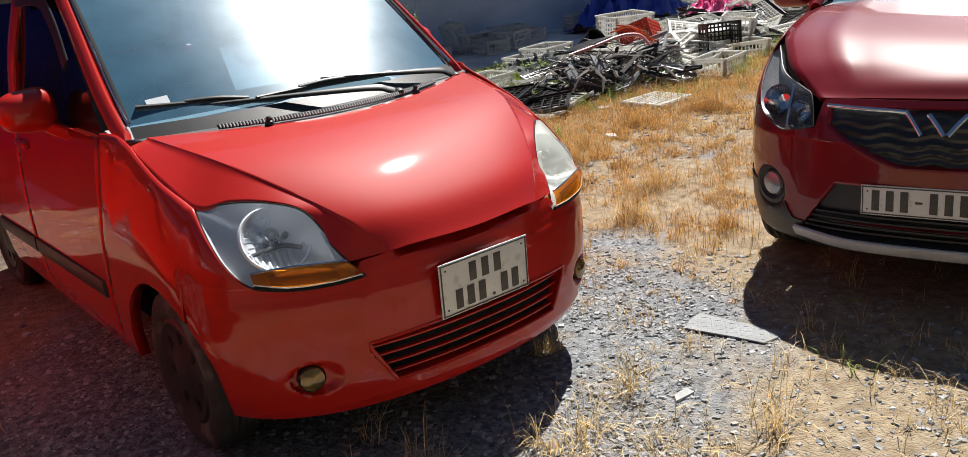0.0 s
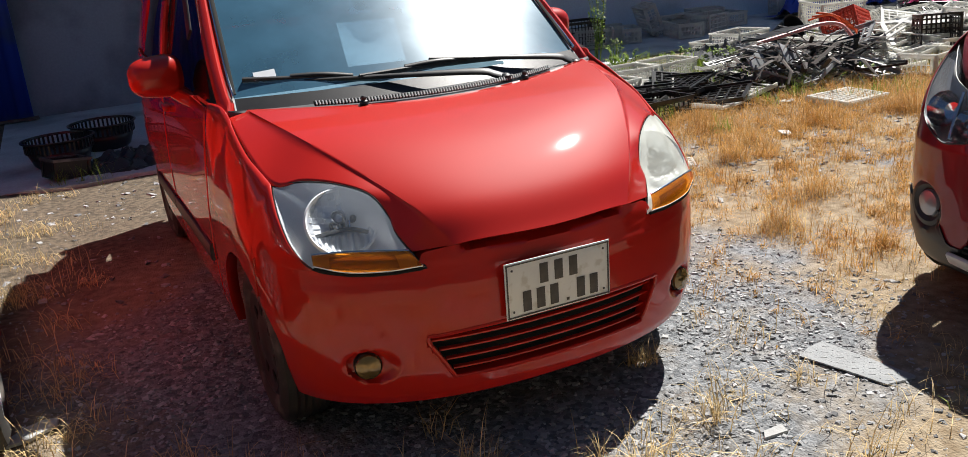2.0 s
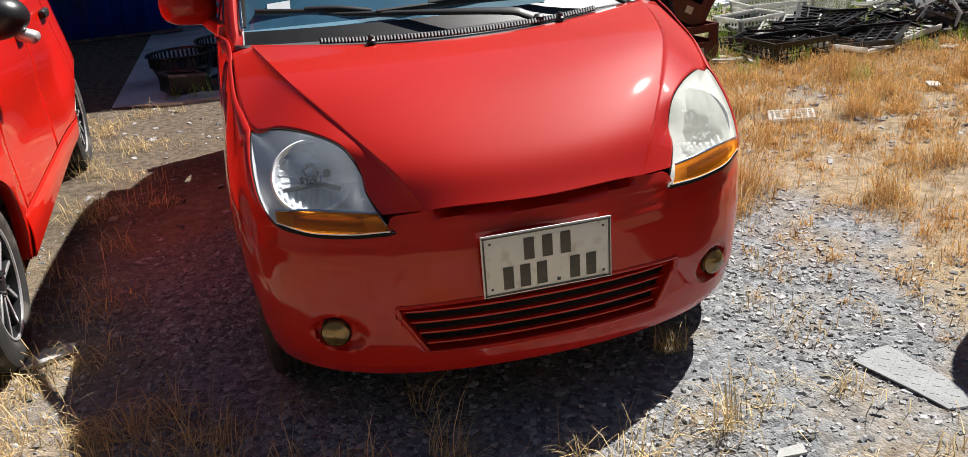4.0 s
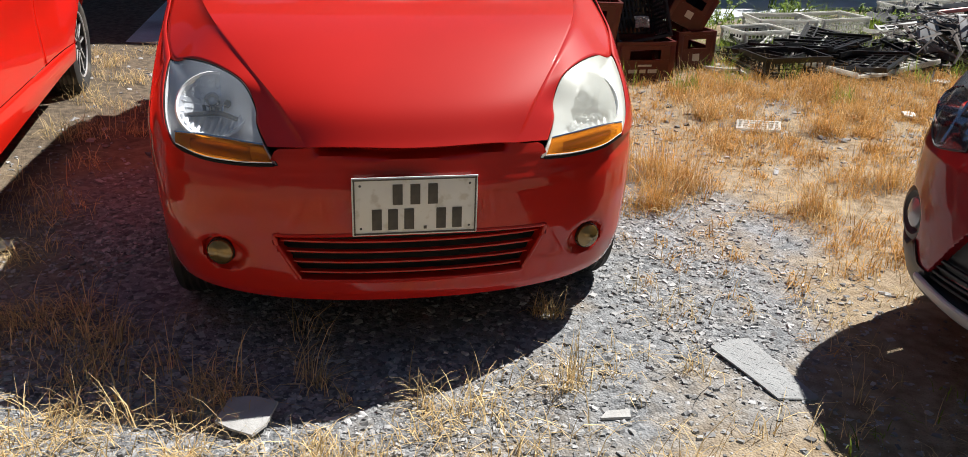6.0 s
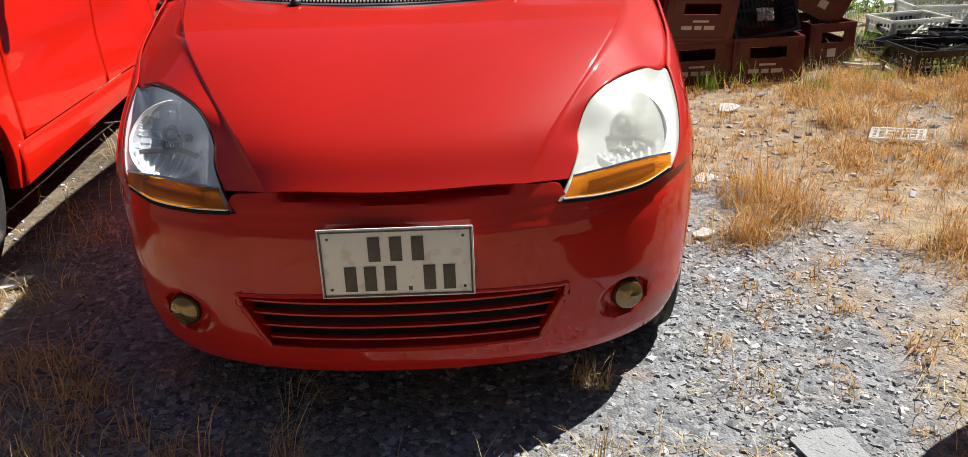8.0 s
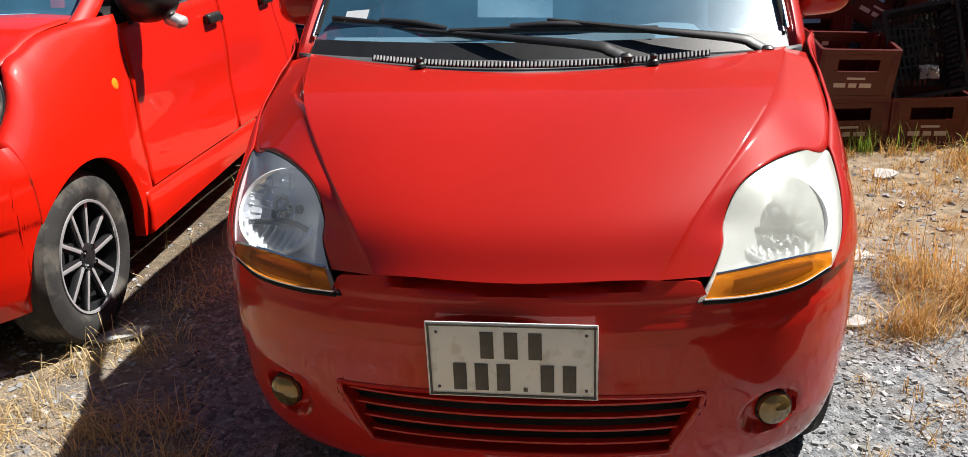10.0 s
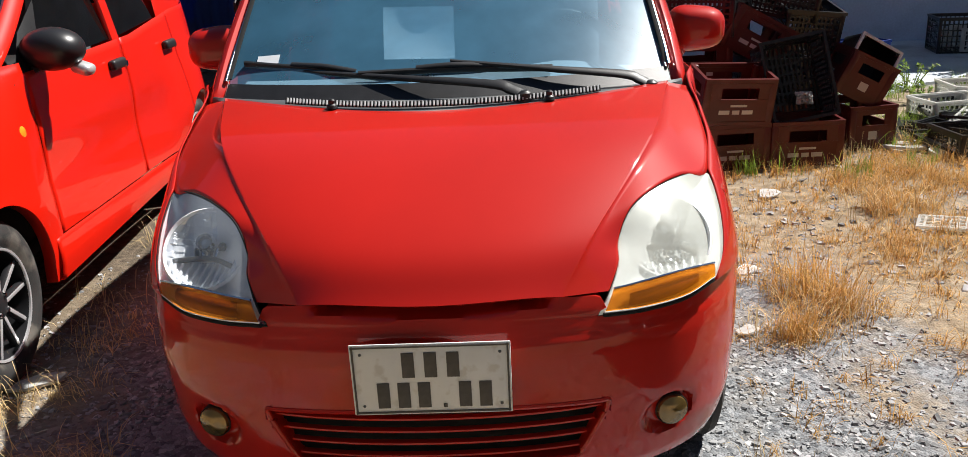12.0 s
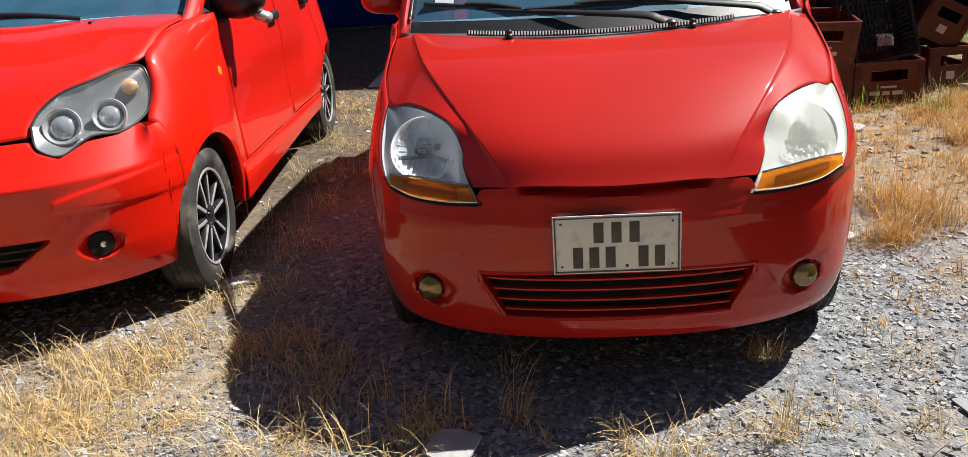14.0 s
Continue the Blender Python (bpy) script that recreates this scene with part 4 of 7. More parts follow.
def twin_headlamp(car, s):
    ring = [Vector((s * p.x, p.y, p.z)) for p in crs(B_LAMP + B_LAMP[:1], 97)[:-1]]
    centre = Vector((s * 0.545, 0.335, 0.765))
    out = Vector((s * 0.35, -0.66, 0.66)).normalized()
    lens = part("headlamp", dome_bm(ring, centre, out * 0.03, 10), LENS_SMOKE, car, "smoked twin-round headlamp")
    lens.visible_shadow = False
    part("lamp_housing", dome_bm([p - out * 0.003 for p in ring], centre, -out * 0.05, 8), LAMP_GREY, lens)
    part("lamp_gasket", tube_bm(ring, 0.0042, 6, True), BLACK, lens, "black rubber gasket")
    for c, r in (((0.465, 0.250, 0.735), 0.064), ((0.590, 0.340, 0.745), 0.058)):
        aim = Vector((s * 0.18, -0.85, 0.45)).normalized()
        m = Matrix.Translation((s * c[0], c[1], c[2])) @ aim.to_track_quat("Y", "Z").to_matrix().to_4x4() @ pose(0, -0.012, 0)
        ringo = part("lamp_ring", lathe_bm([(-0.03, r * 0.9), (0.004, r), (0.010, r * 0.95), (0.006, r * 0.82), (-0.01, r * 0.70)], 32, "Y"), ALLOY, lens, "silver lamp ring", m)
        part("projector", lathe_bm([(-0.012, r * 0.72), (0.004, r * 0.55), (0.012, r * 0.3), (0.014, 0.0001)], 28, "Y"), PROJECTOR, ringo, "round glass projector")
    part("side_bulb", lathe_bm([(-0.01, 0.03), (0.006, 0.026), (0.014, 0.012), (0.016, 0.0001)], 18, "Y"), material("dull_orange_bulb", (0.5, 0.28, 0.12), 0.3), lens, m=Matrix.Translation((s * 0.625, 0.47, 0.815)) @ Vector((s * 0.3, -0.7, 0.6)).to_track_quat("Y", "Z").to_matrix().to_4x4())


LAMP_GREY = material("grey_lamp_housing", (0.36, 0.38, 0.40), 0.22, 0.5, vary=0.1, scale=25)
LENS_SMOKE = glass_material("smoked_lamp_lens", (0.86, 0.88, 0.89), 0.0, 0.05, (0.5, 0.48, 0.42), 0.25)
for s in (-1, 1):
    twin_headlamp(red_car, s)

BC = crs([(0, 0.135, 0.706), (0, 0.27, 0.80), (0, 0.52, 0.895), (0, 0.78, 0.955), (0, 1.0, 0.99)], 33)
BE = crs([(0.372, 0.215, 0.712), (0.372, 0.240, 0.746), (0.393, 0.29, 0.788), (0.442, 0.350, 0.830), (0.524, 0.422, 0.856), (0.600, 0.505, 0.880), (0.658, 0.560, 0.900), (0.672, 0.75, 0.965), (0.690, 1.02, 0.985)], 33)
rows = []
for c, e in zip(BC, BE):
    half = []
    for i in range(17):
        t = i / 16
        p = c.lerp(e, t)
        p.z += (e.z - c.z) * (t * t - t) + 0.05 * t * t * (1 - t * t) * smooth01((c.y - 0.14) / 0.2)
        p.y += (e.y - c.y) * (t * t - t)
        half.append(p)
    rows.append([Vector((-p.x, p.y, p.z)) for p in half[:0:-1]] + half)
thick(part("bonnet", grid_bm(rows), PAINT_BRIGHT, red_car, "bright red bonnet", angle=60), 0.004)



def wing(car, mat, s, y_a, y_b, seam_y, seam_z, low, arches, tops, topx, xs, hip=0.58):
    rows_ = []
    for y in side_columns(y_a, y_b, arches, 0.02):
        zt, xt = spline_table(tops, y), spline_table(topx, y)
        zb = min(seam_z if y < seam_y else low(y), zt - 0.003)
        line = []
        for k in range(25):
            z = zb + (zt - zb) * k / 24
            f2 = max(0.0, (z - hip) / max(0.02, zt - hip))
            line.append(Vector((s * (xt + (xs(y, min(z, hip + 0.05)) - xt) * max(0, 1 - f2 ** 1.7) ** 0.68), y, z)))
        inner = line[0].copy()
        inner.x -= s * 0.04
        rows_.append([inner] + line)
    return thick(part("wing", grid_bm(rows_), mat, car, "front wing", angle=50), 0.004, 0)


def b_belt(y):
    return lerp_table([(1.0, 0.945), (2.2, 0.965), (2.9, 1.03), (3.6, 1.05)], y)


for s in (-1, 1):
    wing(red_car, PAINT_BRIGHT, s, 0.405, 1.085, 0.42, 0.70, b_low, B_ARCH[:1], BW_TOP, BW_TOPX, b_side)
    b_door = lambda y: max(0.36 - 0.02 * (y - 1.1), b_low(y))
    d1 = side_panel("front_door", red_car, PAINT_BRIGHT, s, b_side, 1.091, 2.06, b_door, b_belt, (), 18, "bright red front door")
    d2 = side_panel("rear_door", red_car, PAINT_BRIGHT, s, b_side, 2.066, 2.80, b_door, b_belt, B_ARCH[1:], 18, "bright red rear door")
    side_panel("rear_quarter", red_car, PAINT_BRIGHT, s, b_side, 2.806, 3.42, b_low, b_belt, B_ARCH[1:], 18)
    side_panel("sill", red_car, PAINT_BRIGHT, s, lambda y, z: b_side(y, z) + 0.014 * smooth01((0.37 - z) / 0.12), 1.02, 2.70, b_low, lambda y: 0.354 - 0.02 * (y - 1.1), B_ARCH, 8, "bright red sill below the doors")
    glass_pane("side_glass", d1, TINTED, [(s * 0.742, 1.22, 0.95), (s * 0.745, 2.02, 0.965), (s * 0.615, 2.0, 1.40), (s * 0.62, 1.62, 1.39)], (s * 0.015, 0, 0), label="dark tinted side window")
    glass_pane("side_glass", d2, TINTED, [(s * 0.745, 2.10, 0.967), (s * 0.742, 2.66, 1.0), (s * 0.63, 2.60, 1.36), (s * 0.615, 2.08, 1.40)], (s * 0.015, 0, 0), label="dark tinted side window")
    glass_pane("quarter_trim", d1, BLACK, [(s * 0.770, 1.02, 0.915), (s * 0.770, 1.25, 0.945), (s * 0.708, 1.42, 1.18), (s * 0.722, 1.22, 1.075)], label="black mirror triangle").visible_shadow = True
    swept("door_pillar", d1, PAINT_BRIGHT, [(s * 0.752, 2.06, 0.95), (s * 0.70, 2.055, 1.2), (s * 0.62, 2.04, 1.41)], 0.045, 0.014, (s, 0, 0.25))
    swept("rear_pillar", red_car, PAINT_BRIGHT, [(s * 0.735, 2.98, 1.0), (s * 0.70, 2.93, 1.2), (s * 0.60, 2.82, 1.41)], lambda t: 0.26 - 0.08 * t, 0.02, (s, 0, 0.25))
    swept("windscreen_pillar", red_car, PAINT_BRIGHT, [(s * 0.700, 0.91, 0.930), (s * 0.705, 1.03, 0.998), (s * 0.695, 1.20, 1.100), (s * 0.665, 1.44, 1.26), (s * 0.615, 1.66, 1.41)], 0.034, 0.022, (s * 0.8, -0.5, 0.5))
    swept("roof_rail", red_car, PAINT_BRIGHT, [(s * 0.615, 1.62, 1.415), (s * 0.62, 2.2, 1.44), (s * 0.60, 2.9, 1.42), (s * 0.58, 3.2, 1.38)], 0.04, 0.03, (s, 0, 1))
    for door, y in ((d1, 1.93), (d2, 2.68)):
        handle = part("door_handle", box_bm(0.035, 0.15, 0.045, 0.014, 3), BLACK, door, "black door handle", pose(s * (b_side(y, 0.86) + 0.016), y, 0.865))
        part("door_lock", lathe_bm([(0, 0.016), (0.012, 0.014), (0.013, 0.0001)], 16), CHROME, door, m=pose(s * b_side(y, 0.86), y + 0.13, 0.85, 0, 0, 0 if s > 0 else 180))
    marker = part("side_marker", lathe_bm([(0, 0.026), (0.010, 0.022), (0.014, 0.010), (0.015, 0.0001)], 18), AMBER, red_car, "amber side marker", pose(s * 0.779, 0.975, 0.765, 0, -12, 0) if s > 0 else pose(-0.779, 0.975, 0.765, 0, 12, 180))
    mm = pose(s * 0.845, 1.20, 1.015, 0, 0, s * -8)
    shell_rows = []
    for k in range(15):
        a = math.pi * k / 14
        shell_rows.append([(0.115 * math.cos(b) * math.sin(a) ** 0.7, -0.085 * math.cos(a), 0.078 * math.sin(b) * math.sin(a) ** 0.7) for b in np.linspace(0, math.tau, 25)[:-1]])
    bm = grid_bm(shell_rows, closed=True)
    bmesh.ops.remove_doubles(bm, verts=bm.verts, dist=1e-4)
    mirror = part("door_mirror", bm, ALLOY_BLACK, red_car, "glossy black door mirror", mm)
    part("mirror_cap", box_bm(0.075, 0.07, 0.045, 0.02, 3), ALLOY, mirror, "pale cap under the mirror", pose(s * 0.085, 0.03, -0.075, 0, s * 20, 0))
    swept("mirror_arm", mirror, BLACK, [(-s * 0.05, 0.0, -0.05), (-s * 0.10, -0.01, -0.07), (-s * 0.15, -0.02, -0.06)], 0.03, 0.016, (0, -0.3, 1))
rows = []
for k in range(13):
    t = k / 12
    hw = 0.665 - 0.08 * t
    rows.append([Vector((x * hw, (1.02 - 0.03 + 0.10 * x * x) * (1 - t) + (1.62 + 0.06 * x * x) * t, 0.985 + 0.435 * t)) for x in np.linspace(-1, 1, 21)])
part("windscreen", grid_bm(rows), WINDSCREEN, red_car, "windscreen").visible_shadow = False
cowl = part("cowl", grid_bm([[(x, 0.985 + 0.08 * (x / 0.66) ** 2, 0.985), (x, 1.05 + 0.10 * (x / 0.66) ** 2, 0.992)] for x in np.linspace(-0.68, 0.68, 15)]), BLACK, red_car, "black cowl panel")
swept("wiper_arm", red_car, BLACK, [(0.25, 1.03, 1.0), (0.0, 1.05, 1.03), (-0.30, 1.06, 1.04)], 0.010, 0.008, (0, -0.5, 0.8), "black wiper arm")
part("washer_nozzle", lathe_bm([(0, 0.012), (0.012, 0.008), (0.013, 0.0001)], 12, "Z"), BLACK, red_car, m=pose(0.33, 0.93, 0.985))
rows = []
for i in range(17):
    u = i / 16
    rows.append([Vector((x * 0.61, 1.62 + 1.62 * u + 0.06 * x * x, 1.42 + 0.05 * math.sin(math.pi * u) - 0.03 * x * x - 0.03 * u)) for x in np.linspace(-1, 1, 13)])
thick(part("roof", grid_bm(rows), PAINT_BRIGHT, red_car), 0.01)
part("tailgate", grid_bm([[Vector((x * 0.66 * b_vert(z), 3.45 - 0.10 * abs(x) ** 3 - 0.05 * max(0, z - 0.7), z)) for x in np.linspace(-1, 1, 11)] for z in np.linspace(0.24, 1.06, 9)]), PAINT_BRIGHT, red_car)
glass_pane("rear_window", red_car, TINTED, [(-0.62, 3.40, 1.05), (0.62, 3.40, 1.05), (0.56, 3.22, 1.38), (-0.56, 3.22, 1.38)], (0, 0.02, 0))
part("underbody", box_bm(1.20, 3.0, 0.06, 0.01), DARK, red_car, m=pose(0, 1.8, 0.25))
part("engine_bay", box_bm(0.8, 0.7, 0.44, 0.02), DARK, red_car, m=pose(0, 0.60, 0.45))
part("dashboard", box_bm(1.26, 0.45, 0.3, 0.05, 3), BLACK, red_car, m=pose(0, 1.32, 0.82))
part("paper_strip", box_bm(0.36, 0.12, 0.004), PAPER, red_car, "sheet of paper on the dashboard", pose(0.22, 1.20, 0.975))
for s in (-1, 1):
    seat = part("front_seat", box_bm(0.46, 0.46, 0.16, 0.05, 3), SEAT, red_car, "dark front seat", pose(s * 0.34, 1.95, 0.5))
    part("backrest", box_bm(0.44, 0.14, 0.62, 0.05, 3), SEAT, seat, m=pose(0, 0.27, 0.34, -14))
    part("arch_liner", box_bm(0.02, 2.9, 0.5, 0.005), DARK, red_car, m=pose(s * 0.58, 1.8, 0.50))
    for yc in (0.645, 2.985):
        liner = [[Vector((s * (0.58 + 0.10 * j), yc - 0.322 * math.cos(math.pi * k / 20), 0.265 + 0.322 * math.sin(math.pi * k / 20))) for j in (0, 1)] for k in range(21)]
        part("arch_liner", grid_bm(liner), DARK, red_car)
four_wheels(red_car, 0.698, (0.645,), 0.26, R=0.283, w=0.165, rim=0.188, style="alloy")
four_wheels(red_car, 0.728, (2.985,), 0.26, R=0.283, w=0.165, rim=0.188, style="alloy")

# ---- the dark red crossover ----
DARK_AT = pose(1.50, -0.60, 0.0, 0, 0, -75)
dark_car = thing("crossover_car", DARK_AT, "dark red metallic crossover with black lower trim", "car", "parked cars")
v_width, v_front = plan_shape(0.815, 2.6, 3.0, 0.0, 0.7)
V_ARCH = [(0.72, 0.30, 0.345), (3.10, 0.30, 0.345)]
v_low = arch_line(lambda y: lerp_table([(0, 0.20), (0.4, 0.21), (3.5, 0.26)], y), V_ARCH)


def v_vert(z):
    return lerp_table([(0.18, 0.96), (0.3, 0.985), (0.5, 1.0), (0.75, 0.99), (1.0, 0.95)], z)


def v_side(y, z):
    return v_width(y) * v_vert(z) * (1 - 0.2 * max(0, (y - 3.1) / 0.55) ** 2.5)


def v_depth(z, x):
    return lerp_table([(0.18, 0.07), (0.22, 0.03), (0.30, 0.005), (0.40, 0.0), (0.62, 0.0), (0.70, 0.03), (0.78, 0.09)], z)


def v_top(x, y):
    return lerp_table([(0, 0.765), (0.38, 0.765), (0.43, 0.757), (0.448, 0.662), (0.59, 0.642), (0.70, 0.692), (0.74, 0.70)], x)


def v_grille(ax, z):
    return min((z - 0.542 - max(0, ax - 0.12) ** 1.5 * 0.9) / 0.012, (0.742 - z) / 0.012, (0.40 - ax) / 0.014)


def v_mouth(ax, z):
    return min((z - 0.262) / 0.012, (0.468 - max(0, ax - 0.36) * 1.35 - z) / 0.012, (0.53 - ax) / 0.02)


def v_recess(x, z):
    ax = abs(x)
    fog = (1 - math.hypot((ax - 0.640) / 0.075, (z - 0.405) / 0.085)) / 0.2
    return 0.03 * smooth01(v_grille(ax, z)) + 0.035 * smooth01(v_mouth(ax, z)) + 0.03 * smooth01(fog)


nose("front_bumper", dark_car, PAINT_DARK, 0.815, 2.6, 3.0, 0.0, 0.7, 0.40, lambda y: max(0.30, v_low(y)), v_top, v_depth, v_vert, v_recess, 301, 84, "dark red front bumper")
V_TRIM = material("black_trim", (0.022, 0.023, 0.025), 0.42, vary=0.1, scale=20)
nose("lower_trim", dark_car, V_TRIM, 0.822, 2.6, 3.0, -0.006, 0.7, 0.40, v_low, lambda x, y: 0.30 + 0.11 * smooth01((x - 0.53) / 0.08), v_depth, v_vert, v_recess, 101, 16, "black lower bumper trim")
V_TEXT = material("wavy_black_grille", (0.02, 0.021, 0.024), 0.35, vary=0.1, scale=20)
rows = []
for i in range(61):
    x = -0.42 + 0.84 * i / 60
    rows.append([(x, v_front(x) + v_depth(z, x) + 0.022 + 0.004 * math.sin(z * 190 + 1.5 * math.sin(x * 42)), z) for z in np.linspace(0.535, 0.75, 34)])
part("grille", grid_bm(rows), V_TEXT, dark_car, "black grille with a wavy mesh")
part("mouth_back", grid_bm([[(x, v_front(x) + v_depth(z, x) + 0.03, z) for z in (0.25, 0.36, 0.47)] for x in np.linspace(-0.56, 0.56, 31)]), V_TRIM, dark_car)
for k in range(4):
    z = 0.285 + 0.022 * k
    swept("mouth_slat", dark_car, BLACK, [(x, v_front(x) + v_depth(z, x) + 0.018, z) for x in np.linspace(-0.5, 0.5, 15)], 0.006, 0.005, (0, 0, 1), n=29)
for s in (-1, 1):
    swept("chrome_strip", dark_car, CHROME, [(s * 0.405, v_front(0.405) + 0.052, 0.742), (s * 0.28, v_front(0.28) + 0.048, 0.738), (s * 0.145, v_front(0.145) + 0.046, 0.732), (s * 0.125, v_front(0.125) + 0.042, 0.724), (s * 0.075, v_front(0.075) + 0.006, 0.660)], 0.007, 0.006, (0, -1, 0.2), "chrome grille strip", n=30)
    swept("badge_bar", dark_car, CHROME, [(s * 0.060, 0.035, 0.728), (s * 0.035, 0.022, 0.700), (s * 0.006, 0.004, 0.662)], 0.008, 0.006, (0, -1, 0.4), "plain chrome chevron", n=12)
    fogt = part("fog_bezel", lathe_bm([(0.03, 0.088), (-0.002, 0.082), (-0.006, 0.066), (0.008, 0.05)], 24, "Y"), V_TRIM, dark_car, "black fog lamp surround", pose(s * 0.630, 0.165, 0.414, 0, 0, s * 28))
    part("fog_lens", lathe_bm([(0.006, 0.048), (-0.004, 0.044), (-0.012, 0.025), (-0.014, 0.0001)], 24, "Y"), LAMP_GREY, fogt, "clear round fog lamp lens")
pts = [(x, v_front(x) - 0.012 + v_depth(0.235, x), 0.236 + 0.02 * smooth01((abs(x) - 0.3) / 0.25)) for x in np.linspace(-0.52, 0.52, 21)]
swept("skid_trim", dark_car, SKID, pts, 0.026, 0.010, (0, -0.8, -0.5), "silver skid plate trim", n=41)
number_plate(dark_car, pose(0, -0.004, 0.425), 0.52, 0.11, [(0.05, 0.95, 0.16, 0.84, ("bar", "bar", "bar", "dash", "bar", "bar", "bar", "dot", "bar", "bar"))], "long white number plate with black rim")
V_LAMP = [(0.446, 0.062, 0.668), (0.520, 0.090, 0.650), (0.592, 0.123, 0.646), (0.698, 0.247, 0.696), (0.738, 0.38, 0.785), (0.742, 0.50, 0.865), (0.725, 0.55, 0.900), (0.695, 0.47, 0.880), (0.630, 0.32, 0.822), (0.520, 0.195, 0.785), (0.478, 0.150, 0.762)]


LAMP_GUN = material("gunmetal_lamp_housing", (0.16, 0.165, 0.18), 0.24, 0.6, vary=0.1, scale=30)


def swept_headlamp(s):
    ring = [Vector((s * p.x, p.y, p.z)) for p in crs(V_LAMP + V_LAMP[:1], 89)[:-1]]
    centre = Vector((s * 0.615, 0.235, 0.755))
    out = Vector((s * 0.5, -0.7, 0.5)).normalized()
    lens = part("headlamp", dome_bm(ring, centre, out * 0.03, 10), LENS_DARK, dark_car, "dark clear swept-back headlamp")
    lens.visible_shadow = False
    part("lamp_housing", dome_bm([p - out * 0.003 for p in ring], centre, -out * 0.07, 8), LAMP_GUN, lens)
    part("lamp_gasket", tube_bm(ring, 0.0024, 6, True), BLACK, lens)
    aim = Vector((s * 0.2, -0.9, 0.3)).normalized().to_track_quat("Y", "Z").to_matrix().to_4x4()
    part("reflector_bowl", lathe_bm([(0.0, 0.062), (-0.02, 0.055), (-0.05, 0.03), (-0.058, 0.0001)], 12, "Y"), CHROME, lens, "chrome reflector", Matrix.Translation((s * 0.625, 0.215, 0.735)) @ aim)
    part("reflector_bowl", lathe_bm([(0.0, 0.042), (-0.02, 0.036), (-0.04, 0.02), (-0.046, 0.0001)], 12, "Y"), CHROME, lens, "chrome reflector", Matrix.Translation((s * 0.515, 0.135, 0.710)) @ aim)
    swept("lamp_divider", lens, CHROME, [(s * 0.56, 0.12, 0.655), (s * 0.565, 0.17, 0.72), (s * 0.565, 0.225, 0.79)], 0.006, 0.006, (0, -1, 0.3))


for s in (-1, 1):
    swept_headlamp(s)
VC = crs([(0, 0.085, 0.772), (0, 0.16, 0.835), (0, 0.38, 0.92), (0, 0.66, 0.975), (0, 0.96, 1.015)], 33)
VE = crs([(0.450, 0.128, 0.762), (0.475, 0.155, 0.770), (0.520, 0.205, 0.795), (0.605, 0.305, 0.845), (0.672, 0.46, 0.903), (0.706, 0.57, 0.935), (0.716, 0.70, 0.962), (0.715, 0.84, 0.985), (0.700, 1.0, 1.0)], 33)
rows = []
for c, e in zip(VC, VE):
    half = []
    for i in range(17):
        t = i / 16
        p = c.lerp(e, t)
        p.z += (e.z - c.z) * (t * t - t) + (0.06 * t * t * (1 - t * t) + 0.010 * math.exp(-((t - 0.68) / 0.06) ** 2)) * smooth01((c.y - 0.085) / 0.15)
        p.y += (e.y - c.y) * (t * t - t)
        half.append(p)
    rows.append([Vector((-p.x, p.y, p.z)) for p in half[:0:-1]] + half)
rows.insert(0, [p + Vector((0, 0.02, -0.02)) for p in rows[0]])
thick(part("bonnet", grid_bm(rows), PAINT_DARK, dark_car, "dark red bonnet", angle=60), 0.004)
VW_TOP = [(0.30, 0.72), (0.38, 0.780), (0.50, 0.862), (0.56, 0.93), (0.70, 0.958), (0.84, 0.98), (1.0, 0.99), (1.3, 1.0)]
VW_TOPX = [(0.30, 0.722), (0.38, 0.742), (0.50, 0.745), (0.56, 0.715), (0.70, 0.722), (0.84, 0.722), (1.0, 0.73), (1.3, 0.745)]
v_belt = lambda y: 0.98 + 0.03 * (y - 1)
